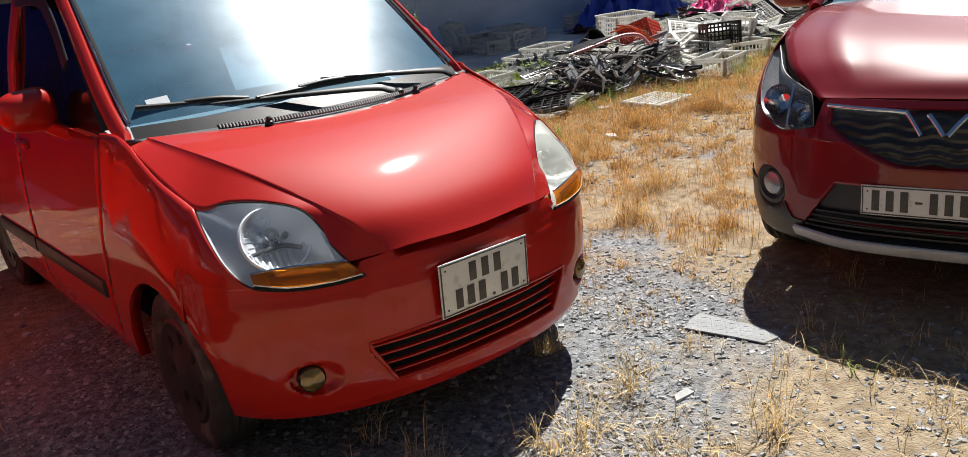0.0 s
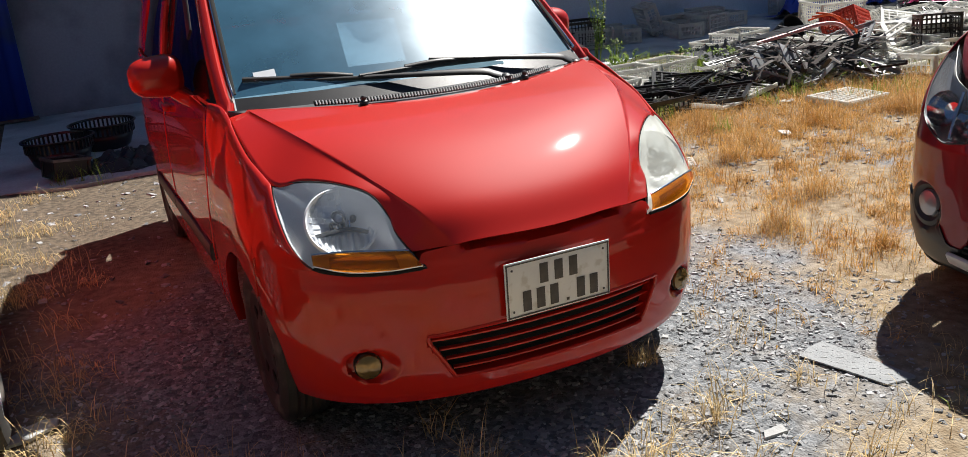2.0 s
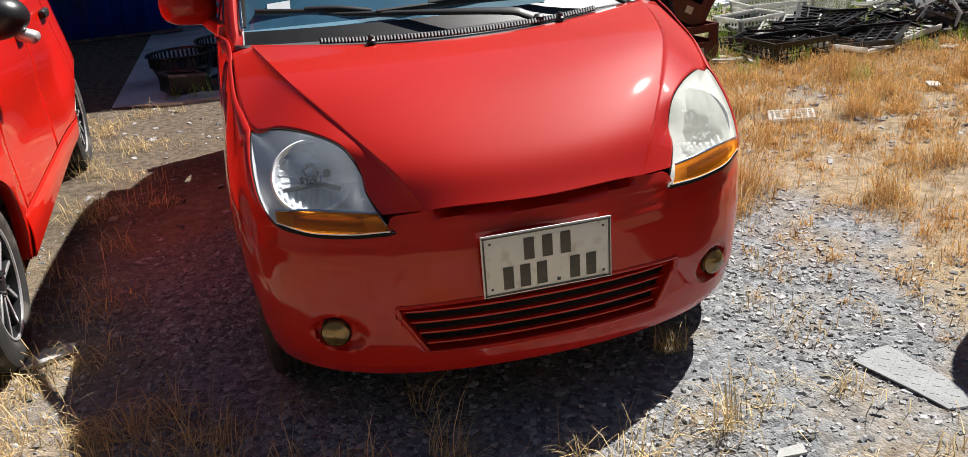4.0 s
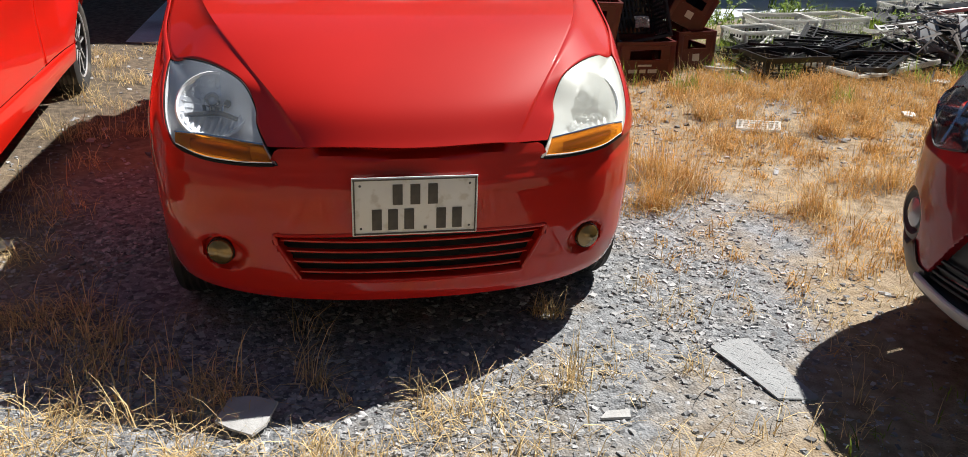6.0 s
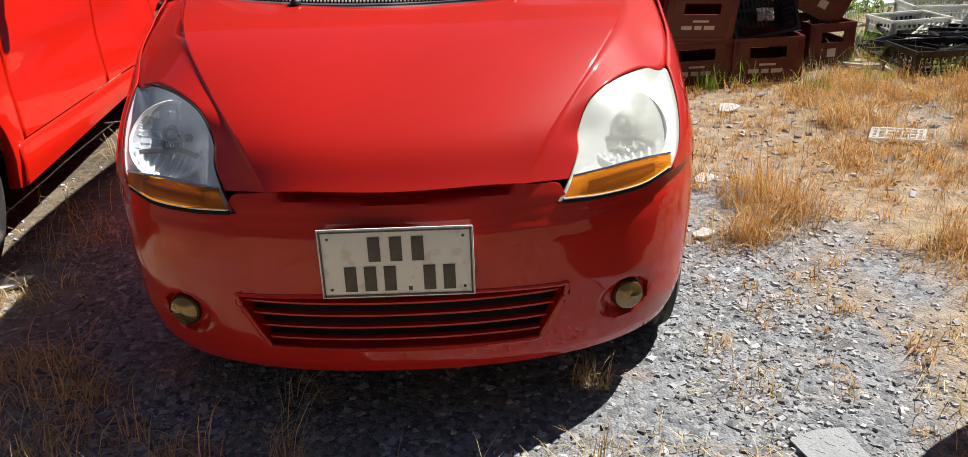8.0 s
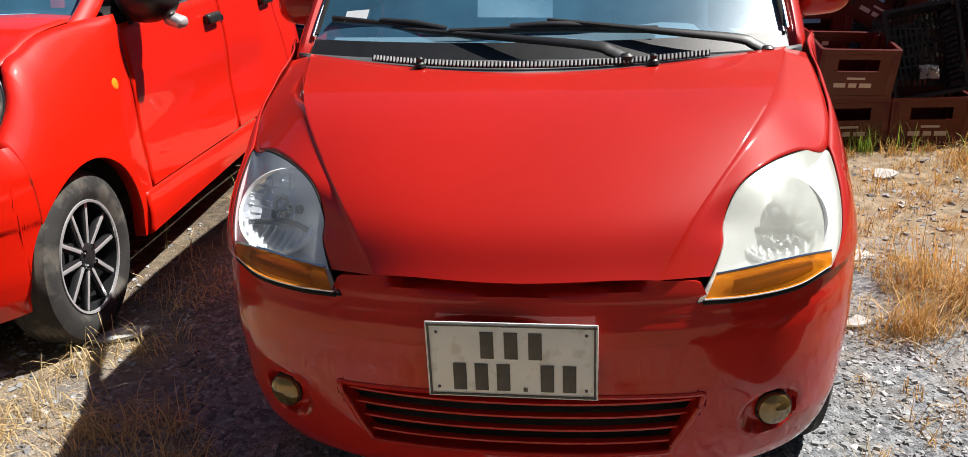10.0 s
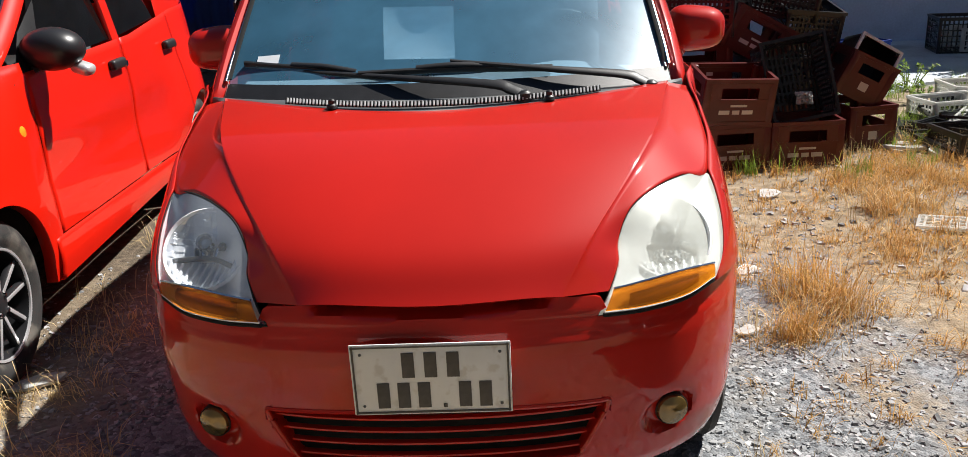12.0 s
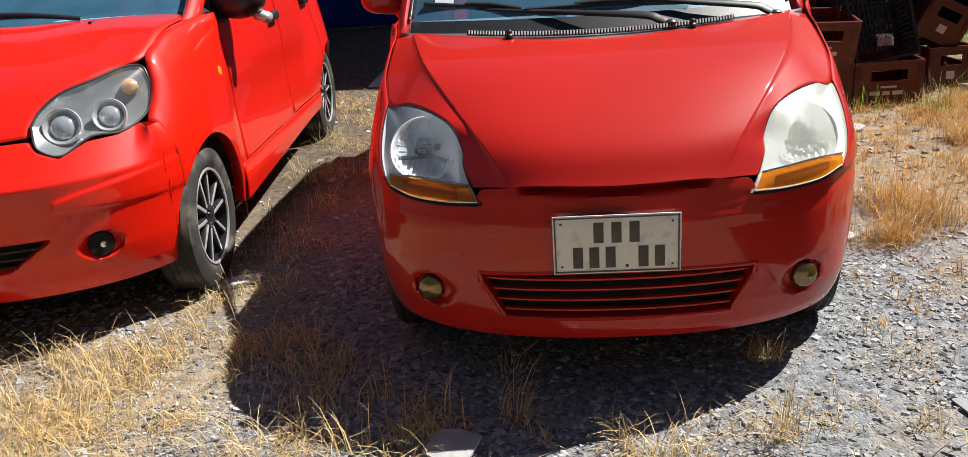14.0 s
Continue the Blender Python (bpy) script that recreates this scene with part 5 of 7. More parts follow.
for s in (-1, 1):
    wing(dark_car, PAINT_DARK, s, 0.30, 1.15, 0.40, 0.70, v_low, V_ARCH[:1], VW_TOP, VW_TOPX, v_side)
    d1 = side_panel("front_door", dark_car, PAINT_DARK, s, v_side, 1.156, 2.15, v_low, v_belt, (), 16, "dark red front door")
    d2 = side_panel("rear_door", dark_car, PAINT_DARK, s, v_side, 2.156, 2.95, v_low, v_belt, V_ARCH[1:], 16, "dark red rear door")
    side_panel("rear_quarter", dark_car, PAINT_DARK, s, v_side, 2.956, 3.62, v_low, v_belt, V_ARCH[1:], 16)
    glass_pane("side_glass", d1, TINTED, [(s * 0.75, 1.2, 0.985), (s * 0.755, 2.12, 1.01), (s * 0.63, 2.1, 1.42), (s * 0.63, 1.70, 1.41)], (s * 0.015, 0, 0))
    glass_pane("side_glass", d2, TINTED, [(s * 0.755, 2.18, 1.01), (s * 0.75, 2.9, 1.04), (s * 0.62, 2.8, 1.40), (s * 0.63, 2.16, 1.42)], (s * 0.015, 0, 0))
    swept("windscreen_pillar", dark_car, PAINT_DARK, [(s * 0.73, 1.02, 0.985), (s * 0.71, 1.25, 1.12), (s * 0.63, 1.68, 1.43)], 0.05, 0.022, (s * 0.8, -0.5, 0.5))
    swept("roof_rail", dark_car, PAINT_DARK, [(s * 0.63, 1.66, 1.43), (s * 0.64, 2.3, 1.46), (s * 0.61, 3.3, 1.42)], 0.04, 0.03, (s, 0, 1))
    swept("rear_pillar", dark_car, PAINT_DARK, [(s * 0.74, 3.15, 1.02), (s * 0.70, 3.10, 1.2), (s * 0.61, 3.0, 1.43)], 0.2, 0.02, (s, 0, 0.25))
    part("door_mirror", box_bm(0.2, 0.14, 0.14, 0.06, 4), PAINT_DARK, dark_car, "dark red door mirror", pose(s * 0.89, 1.28, 1.05))
    part("arch_liner", box_bm(0.02, 3.0, 0.5, 0.005), DARK, dark_car, m=pose(s * 0.6, 1.9, 0.52))
rows = [[Vector((x * (0.68 - 0.07 * k / 10), (1.0 + 0.10 * x * x) * (1 - k / 10) + (1.68 + 0.05 * x * x) * k / 10, 1.005 + 0.435 * k / 10)) for x in np.linspace(-1, 1, 17)] for k in range(11)]
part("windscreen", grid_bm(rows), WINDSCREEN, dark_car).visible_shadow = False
part("cowl", grid_bm([[(x, 0.93 + 0.08 * (x / 0.7) ** 2, 1.0), (x, 1.05 + 0.10 * (x / 0.7) ** 2, 1.012)] for x in np.linspace(-0.70, 0.70, 15)]), BLACK, dark_car)
thick(part("roof", grid_bm([[Vector((x * 0.62, 1.66 + 1.7 * u, 1.44 + 0.05 * math.sin(math.pi * u) - 0.03 * x * x)) for x in np.linspace(-1, 1, 11)] for u in np.linspace(0, 1, 13)]), PAINT_DARK, dark_car), 0.01)
part("tailgate", grid_bm([[Vector((x * 0.69 * v_vert(z), 3.66 - 0.10 * abs(x) ** 3 - 0.06 * max(0, z - 0.7), z)) for x in np.linspace(-1, 1, 11)] for z in np.linspace(0.26, 1.06, 9)]), PAINT_DARK, dark_car)
glass_pane("rear_window", dark_car, TINTED, [(-0.62, 3.60, 1.05), (0.62, 3.60, 1.05), (0.56, 3.38, 1.40), (-0.56, 3.38, 1.40)], (0, 0.02, 0))
part("underbody", box_bm(1.24, 3.1, 0.06, 0.01), DARK, dark_car, m=pose(0, 1.9, 0.27))
part("engine_bay", box_bm(0.8, 0.7, 0.44, 0.02), DARK, dark_car, m=pose(0, 0.60, 0.45))
part("dashboard", box_bm(1.26, 0.45, 0.3, 0.05, 3), BLACK, dark_car, m=pose(0, 1.35, 0.84))
four_wheels(dark_car, 0.70, (0.72, 3.10), 0.298, R=0.30, w=0.185, rim=0.195, style="alloy")


# ---- ground, paving and walls ----
def ground_z(x, y):
    far = smooth01((math.hypot(x, y) - 20) / 30)
    soft = 0.018 * noise.noise(Vector((x * 0.7, y * 0.7, 0))) + 0.008 * noise.noise(Vector((x * 3, y * 3, 4)))
    rise = 0.03 * smooth01((-1.2 - x) / 0.6)
    flat = 1 - smooth01((y - 4.5) / 0.3)
    return (soft * flat + rise) * (1 - far) - 0.004


def axis(near_a, near_b, step, far):
    inside = list(np.arange(near_a, near_b + 1e-6, step))
    out, d = [], 0.4
    a = near_a
    while a > -far:
        a -= d
        out.append(a)
        d *= 1.35
    b, d = near_b, 0.4
    tail = []
    while b < far:
        b += d
        tail.append(b)
        d *= 1.35
    return sorted(out) + inside + tail


def ground_material():
    m = bpy.data.materials.new("gravel_and_soil")
    m.use_nodes = True
    nt = m.node_tree
    b = nt.nodes["Principled BSDF"]
    b.inputs["Roughness"].default_value = 0.95
    b.inputs["Specular IOR Level"].default_value = 0.2
    coord = nt.nodes.new("ShaderNodeTexCoord")

    def tex(kind, sc, detail=6.0):
        n = nt.nodes.new(kind)
        n.inputs["Scale"].default_value = sc
        if kind == "ShaderNodeTexNoise":
            n.inputs["Detail"].default_value = detail
        nt.links.new(coord.outputs["Object"], n.inputs["Vector"])
        return n

    def ramp(sock, lo, hi):
        r = nt.nodes.new("ShaderNodeMapRange")
        r.inputs["From Min"].default_value, r.inputs["From Max"].default_value = lo, hi
        nt.links.new(sock, r.inputs["Value"])
        return r.outputs[0]

    def mix(fac, a, c):
        n = nt.nodes.new("ShaderNodeMix")
        n.data_type = "RGBA"
        nt.links.new(fac, n.inputs["Factor"])
        for sock, v in (("A", a), ("B", c)):
            if isinstance(v, tuple):
                n.inputs[sock].default_value = (*v, 1)
            else:
                nt.links.new(v, n.inputs[sock])
        return n.outputs["Result"]

    pebble = tex("ShaderNodeTexVoronoi", 55)
    small = tex("ShaderNodeTexVoronoi", 130)
    tone = nt.nodes.new("ShaderNodeSeparateColor")
    nt.links.new(pebble.outputs["Color"], tone.inputs[0])
    stone = mix(tone.outputs[0], (0.115, 0.122, 0.13), (0.31, 0.32, 0.33))
    soil = mix(ramp(tex("ShaderNodeTexNoise", 18).outputs["Fac"], 0.35, 0.65), (0.22, 0.165, 0.105), (0.37, 0.30, 0.21))
    far_ = nt.nodes.new("ShaderNodeVectorMath")
    far_.operation = "DISTANCE"
    nt.links.new(coord.outputs["Object"], far_.inputs[0])
    far_.inputs[1].default_value = (0.0, 0.75, 0)
    shift = nt.nodes.new("ShaderNodeMapRange")
    shift.inputs["From Min"].default_value, shift.inputs["From Max"].default_value = 0.85, 1.75
    shift.inputs["To Min"].default_value, shift.inputs["To Max"].default_value = -0.26, 0.11
    nt.links.new(far_.outputs["Value"], shift.inputs["Value"])
    total = nt.nodes.new("ShaderNodeMath")
    nt.links.new(tex("ShaderNodeTexNoise", 0.9, 9.0).outputs["Fac"], total.inputs[0])
    nt.links.new(shift.outputs[0], total.inputs[1])
    where = ramp(total.outputs[0], 0.44, 0.56)
    base = mix(where, stone, soil)
    dust_tint = mix(ramp(tex("ShaderNodeTexNoise", 4.0, 8.0).outputs["Fac"], 0.5, 0.9), base, soil)
    # dark brown soil with litter between the cars and beyond them
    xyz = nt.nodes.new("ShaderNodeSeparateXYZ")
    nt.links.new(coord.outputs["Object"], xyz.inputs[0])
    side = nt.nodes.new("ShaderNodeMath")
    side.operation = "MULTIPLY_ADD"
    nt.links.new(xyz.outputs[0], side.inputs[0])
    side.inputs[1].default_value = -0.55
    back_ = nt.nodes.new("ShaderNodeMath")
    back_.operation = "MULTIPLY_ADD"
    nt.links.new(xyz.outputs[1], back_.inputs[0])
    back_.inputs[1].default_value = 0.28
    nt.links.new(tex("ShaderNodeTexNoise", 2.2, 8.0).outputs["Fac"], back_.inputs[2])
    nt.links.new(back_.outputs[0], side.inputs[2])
    dark_soil = mix(ramp(tex("ShaderNodeTexNoise", 26).outputs["Fac"], 0.35, 0.65), (0.075, 0.06, 0.045), (0.18, 0.14, 0.10))
    dust_tint = mix(ramp(side.outputs[0], 1.35, 2.0), dust_tint, dark_soil)
    nt.links.new(dust_tint, b.inputs["Base Color"])
    bump = nt.nodes.new("ShaderNodeBump")
    bump.inputs["Strength"].default_value = 0.6
    bump.inputs["Distance"].default_value = 0.007
    add = nt.nodes.new("ShaderNodeMath")
    nt.links.new(pebble.outputs["Distance"], add.inputs[0])
    nt.links.new(small.outputs["Distance"], add.inputs[1])
    neg = nt.nodes.new("ShaderNodeMath")
    neg.operation = "MULTIPLY"
    neg.inputs[1].default_value = -1.0
    nt.links.new(add.outputs[0], neg.inputs[0])
    nt.links.new(neg.outputs[0], bump.inputs["Height"])
    nt.links.new(bump.outputs[0], b.inputs["Normal"])
    return m


GROUND = ground_material()
# Bluish tone of the shaded yard is put into concrete and wall colours.
CONCRETE = material("worn_concrete", (0.52, 0.56, 0.59), 0.85, vary=0.15, scale=1.5, fine=0.1, fine_scale=60, second=(0.34, 0.37, 0.40), second_amount=0.35, second_scale=1.2, bump=0.25, bump_scale=90)
WALL = material("weathered_blue_grey_render", (0.27, 0.34, 0.42), 0.9, vary=0.12, scale=0.8, fine=0.06, fine_scale=40, second=(0.16, 0.20, 0.25), second_amount=0.45, second_scale=0.9, bump=0.3, bump_scale=30)
# The same render made paler, for the stronger skylight further east.
WALL_SKYLIT = material("skylit_blue_render", (0.60, 0.70, 0.80), 0.9, vary=0.12, scale=0.8, fine=0.06, fine_scale=40, second=(0.44, 0.52, 0.60), second_amount=0.45, second_scale=0.9, bump=0.3, bump_scale=30)
BLUE_STEEL = material("blue_corrugated_steel", (0.010, 0.050, 0.42), 0.45, 0.1, vary=0.12, scale=1.5, second=(0.03, 0.07, 0.25), second_amount=0.3, second_scale=2)
gx, gy = axis(-4.0, 8.0, 0.06, 600), axis(-3.5, 7.5, 0.06, 600)
verts = [(x, y, ground_z(x, y)) for y in gy for x in gx]
nx = len(gx)
faces = [(j * nx + i, j * nx + i + 1, (j + 1) * nx + i + 1, (j + 1) * nx + i) for j in range(len(gy) - 1) for i in range(nx - 1)]
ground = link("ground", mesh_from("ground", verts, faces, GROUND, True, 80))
tagged(ground, "grey gravel and pale dry soil yard", "ground", kind="structure")

WALL_Y = 8.55
bm = bmesh.new()
edge = [(-14, 4.78)] + [(x, 4.80 + 0.05 * math.sin(x * 2.1) + 0.04 * math.sin(x * 7)) for x in np.arange(-13, 2.6, 0.25)] + [(2.7, 5.15), (3.6, 5.9), (5.0, 6.5), (8, 6.7), (16, 6.7)]
lo = [bm.verts.new((x, y, -0.05)) for x, y in edge] + [bm.verts.new((16, WALL_Y, -0.05)), bm.verts.new((-14, WALL_Y, -0.05))]
hi = [bm.verts.new((x, y, 0.022)) for x, y in edge] + [bm.verts.new((16, WALL_Y, 0.022)), bm.verts.new((-14, WALL_Y, 0.022))]
bm.faces.new(hi)
for i in range(len(lo)):
    j = (i + 1) % len(lo)
    bm.faces.new((lo[i], lo[j], hi[j], hi[i]))
tagged(part("pavement", bm, CONCRETE, None), "worn grey concrete apron along the wall", "paving", kind="structure")
wall = part("wall_north", box_bm(17.8, 0.3, 6.1), WALL, None, m=pose(-7.1, WALL_Y + 0.15, 3.05))
tagged(wall, "tall weathered blue-grey rendered warehouse wall", "wall", kind="structure")
wall = part("wall_north_skylit", box_bm(7.4, 0.3, 6.1), WALL_SKYLIT, None, m=pose(5.5, WALL_Y + 0.15, 3.05))
tagged(wall, "tall rendered warehouse wall, paler blue standing in for skylight", "wall", kind="structure")
# Unseen overhang, added and sized to cast the shade on the apron.
roof_edge = part("ceiling", box_bm(22.3, 1.82, 0.12), WALL, None, m=pose(-4.85, 7.635, 5.62))
tagged(roof_edge, "unseen roof overhang added to shade the concrete apron", "roof", kind="structure")
wall = part("wall_east", box_bm(24, 0.3, 6.2), WALL_SKYLIT, None, m=pose(21.21, WALL_Y + 0.15, 3.1))
tagged(wall, "lower weathered rendered yard wall, skylight put into its pale blue", "wall", kind="structure")
# Unseen walls, added to darken reflections in the paint and cut skylight.
CLOSING_WALL = material("dark_closing_wall", (0.10, 0.11, 0.105), 0.9, vary=0.2, scale=0.8, fine=0.1, fine_scale=30, second=(0.06, 0.07, 0.06), second_amount=0.4, second_scale=0.7, bump=0.3, bump_scale=20)
wall = part("wall_south", box_bm(47.2, 0.3, 6.3), CLOSING_WALL, None, m=pose(9.6, -7.4, 3.1))
tagged(wall, "unseen dark wall added across the yard to dim reflections", "wall", kind="structure")
wall = part("wall_west", box_bm(0.3, 15.8, 5.3), CLOSING_WALL, None, m=pose(-13.85, 0.68, 2.6))
tagged(wall, "unseen dark wall added to close the west side", "wall", kind="structure")
rows = []
for i in range(281):
    x = -7.0 + 5.62 * i / 280
    w = (x * 5.2) % 1.0
    d = 0.022 * smooth01((w - 0.10) / 0.10) * smooth01((0.55 - w) / 0.10)
    rows.append([(x, 8.30 - d, 0.07), (x, 8.30 - d, 3.0)])
gate = thing("steel_gate", pose(0, 0, 0), "blue corrugated steel sliding gate before the wall", "gate")
thick(part("sheet", grid_bm(rows), BLUE_STEEL, gate, "blue ribbed steel sheet"), 0.004)
for x in (-6.95, -4.2, -1.41):
    part("gate_post", box_bm(0.06, 0.06, 3.0, 0.004), BLUE_STEEL, gate, m=pose(x, 8.35, 1.535))
for z in (0.10, 2.95):
    part("gate_rail", box_bm(5.6, 0.05, 0.06, 0.004), BLUE_STEEL, gate, m=pose(-4.18, 8.36, z))
part("gate_track", box_bm(5.7, 0.05, 0.035, 0.004), TRIM, gate, m=pose(-4.18, 8.33, 0.05))
part("gate_wheel", lathe_bm([(-0.02, 0.03), (0.02, 0.03)], 16, "Y"), TRIM, gate, m=pose(-1.6, 8.35, 0.07))

# ---- crates and scrap ----
CRATE_RED = material("maroon_crate_plastic", (0.088, 0.008, 0.007), 0.36, vary=0.15, scale=8, second=(0.105, 0.020, 0.016), second_amount=0.2, second_scale=7)
CRATE_BLACK = material("black_crate_plastic", (0.013, 0.0135, 0.015), 0.30, vary=0.2, scale=9)
CRATE_WHITE = material("dirty_white_crate_plastic", (0.80, 0.80, 0.77), 0.55, vary=0.08, scale=6, second=(0.68, 0.67, 0.63), second_amount=0.3, second_scale=7, thin=0.55)
CRATE_GREY = material("weathered_grey_crate_plastic", (0.24, 0.25, 0.26), 0.5, vary=0.2, scale=7)
CRATE_SCARLET = material("scarlet_crate_plastic", (0.55, 0.05, 0.02), 0.5, vary=0.1, scale=7)
CRATE_BLUE = material("blue_crate_plastic", (0.01, 0.04, 0.25), 0.5, vary=0.1, scale=7)
CREAM = material("cream_print", (0.60, 0.55, 0.48), 0.6)
PALE_EDGE = material("scuffed_pale_edge", (0.68, 0.68, 0.68), 0.6, vary=0.2, scale=30)


def boxes_bm(items):
    """One mesh from boxes given as (cx, cy, cz, sx, sy, sz)."""
    bm_ = bmesh.new()
    for cx, cy, cz, sx, sy, sz in items:
        r = bmesh.ops.create_cube(bm_, size=1.0)
        bmesh.ops.scale(bm_, vec=(sx, sy, sz), verts=r["verts"])
        bmesh.ops.translate(bm_, vec=(cx, cy, cz), verts=r["verts"])
    return bm_


def holed_plate(xs, zs, hole, depth):
    """One moulded plate in the x-z plane: cells of a grid, some left open; depth(i, j) is a cell's thickness."""
    bm_ = bmesh.new()
    made = {}

    def vert(i, j, d):
        key = (i, j, round(d, 5))
        if key not in made:
            made[key] = bm_.verts.new((xs[i], d, zs[j]))
        return made[key]

    nx_, nz_ = len(xs) - 1, len(zs) - 1
    thick_of = lambda i, j: 0.0 if not (0 <= i < nx_ and 0 <= j < nz_) or hole(i, j) else depth(i, j) / 2
    for i in range(nx_):
        for j in range(nz_):
            d = thick_of(i, j)
            if not d:
                continue
            bm_.faces.new((vert(i, j, -d), vert(i + 1, j, -d), vert(i + 1, j + 1, -d), vert(i, j + 1, -d)))
            bm_.faces.new((vert(i, j, d), vert(i, j + 1, d), vert(i + 1, j + 1, d), vert(i + 1, j, d)))
            for (di, dj), (p, q) in (((1, 0), ((i + 1, j), (i + 1, j + 1))), ((-1, 0), ((i, j + 1), (i, j))), ((0, 1), ((i + 1, j + 1), (i, j + 1))), ((0, -1), ((i, j), (i + 1, j)))):
                e = thick_of(i + di, j + dj)
                if e == 0.0:
                    bm_.faces.new((vert(*p, -d), vert(*q, -d), vert(*q, d), vert(*p, d)))
                elif e < d - 1e-6:
                    for sg in (-1, 1):
                        bm_.faces.new((vert(*p, sg * d), vert(*q, sg * d), vert(*q, sg * e), vert(*p, sg * e)))
    return bm_


def lattice(w, h, nx_, ny_, bar=0.008, t=0.006, rim=0.02):
    """A latticed panel in the x-z plane, its foot at z = 0."""
    xs, zs = [-w / 2, -w / 2 + rim], [0.0, rim]
    for i in range(1, nx_):
        c = -w / 2 + w * i / nx_
        if xs[-1] + 0.002 < c - bar / 2 and c + bar / 2 < w / 2 - rim - 0.002:
            xs += [c - bar / 2, c + bar / 2]
    for j in range(1, ny_):
        c = h * j / ny_
        if zs[-1] + 0.002 < c - bar / 2 and c + bar / 2 < h - rim - 0.002:
            zs += [c - bar / 2, c + bar / 2]
    xs += [w / 2 - rim, w / 2]
    zs += [h - rim, h]
    edge_ = lambda i, j: i in (0, len(xs) - 2) or j in (0, len(zs) - 2)
    return holed_plate(xs, zs, lambda i, j: i % 2 == 1 and j % 2 == 1, lambda i, j: t * 1.8 if edge_(i, j) else t)


def side_turn(side, w, d):
    """The place of an upright panel as one side of a box of w by d."""
    return {"front": pose(0, -d / 2, 0), "back": pose(0, d / 2, 0, 0, 0, 180), "left": pose(-w / 2, 0, 0, 0, 0, -90), "right": pose(w / 2, 0, 0, 0, 0, 90)}[side]


LYING = pose(0, 0, 0, -90)


_crates = {}


def open_crate(m, mat, label, w=0.50, d=0.36, h=0.28, nx_=14, ny_=6, rim=0.022, name="plastic_crate", group="plastic crates", edge=None, bar=0.010, solid=False):
    """A stacking crate with latticed walls and an open top."""
    key = (mat.name, w, d, h, nx_, ny_, edge.name if edge else "", label, solid)
    if key in _crates:
        return copy_thing(_crates[key], m)
    crate = thing(name, m, label, "crate", group)
    for side, width in (("front", w), ("back", w), ("left", d - 0.014), ("right", d - 0.014)):
        n_ = max(3, round(nx_ * width / w))
        if solid:
            ridge = [-width / 2, -width / 2 + rim, width / 2 - rim, width / 2]
            bm_ = holed_plate(ridge, [0, rim, h - rim, h], lambda i, j: False, lambda i, j: 0.004 if i == 1 and j == 1 else 0.010)
        else:
            bm_ = lattice(width, h, n_, ny_, bar, 0.006, rim)
        part("crate_wall", bm_, mat, crate, m=side_turn(side, w - 0.012, d - 0.012))
    if solid:
        bm_ = box_bm(w - 0.02, d - 0.02, 0.008)
        part("crate_floor", bm_, mat, crate, m=pose(0, 0, 0.008))
    else:
        part("crate_floor", lattice(w - 0.01, d - 0.01, nx_, 8, bar, 0.008, 0.012), mat, crate, m=pose(0, d / 2 - 0.005, 0.008) @ LYING @ pose(0, 0, 0, 180))
    e = 0.016
    wo, do = (w + e) / 2, (d + e) / 2
    rim_bm = holed_plate([-wo, -wo + e, wo - e, wo], [-do, -do + e, do - e, do], lambda i, j: i == 1 and j == 1, lambda i, j: 0.02)
    part("crate_rim", rim_bm, edge or mat, crate, m=pose(0, 0, h) @ LYING)
    for sx in (-1, 1):
        for sy in (-1, 1):
            part("corner_post", box_bm(0.03, 0.03, h - 0.01, 0.006), mat, crate, m=pose(sx * (w / 2 - 0.012), sy * (d / 2 - 0.012), h / 2))
    _crates[key] = crate
    return crate


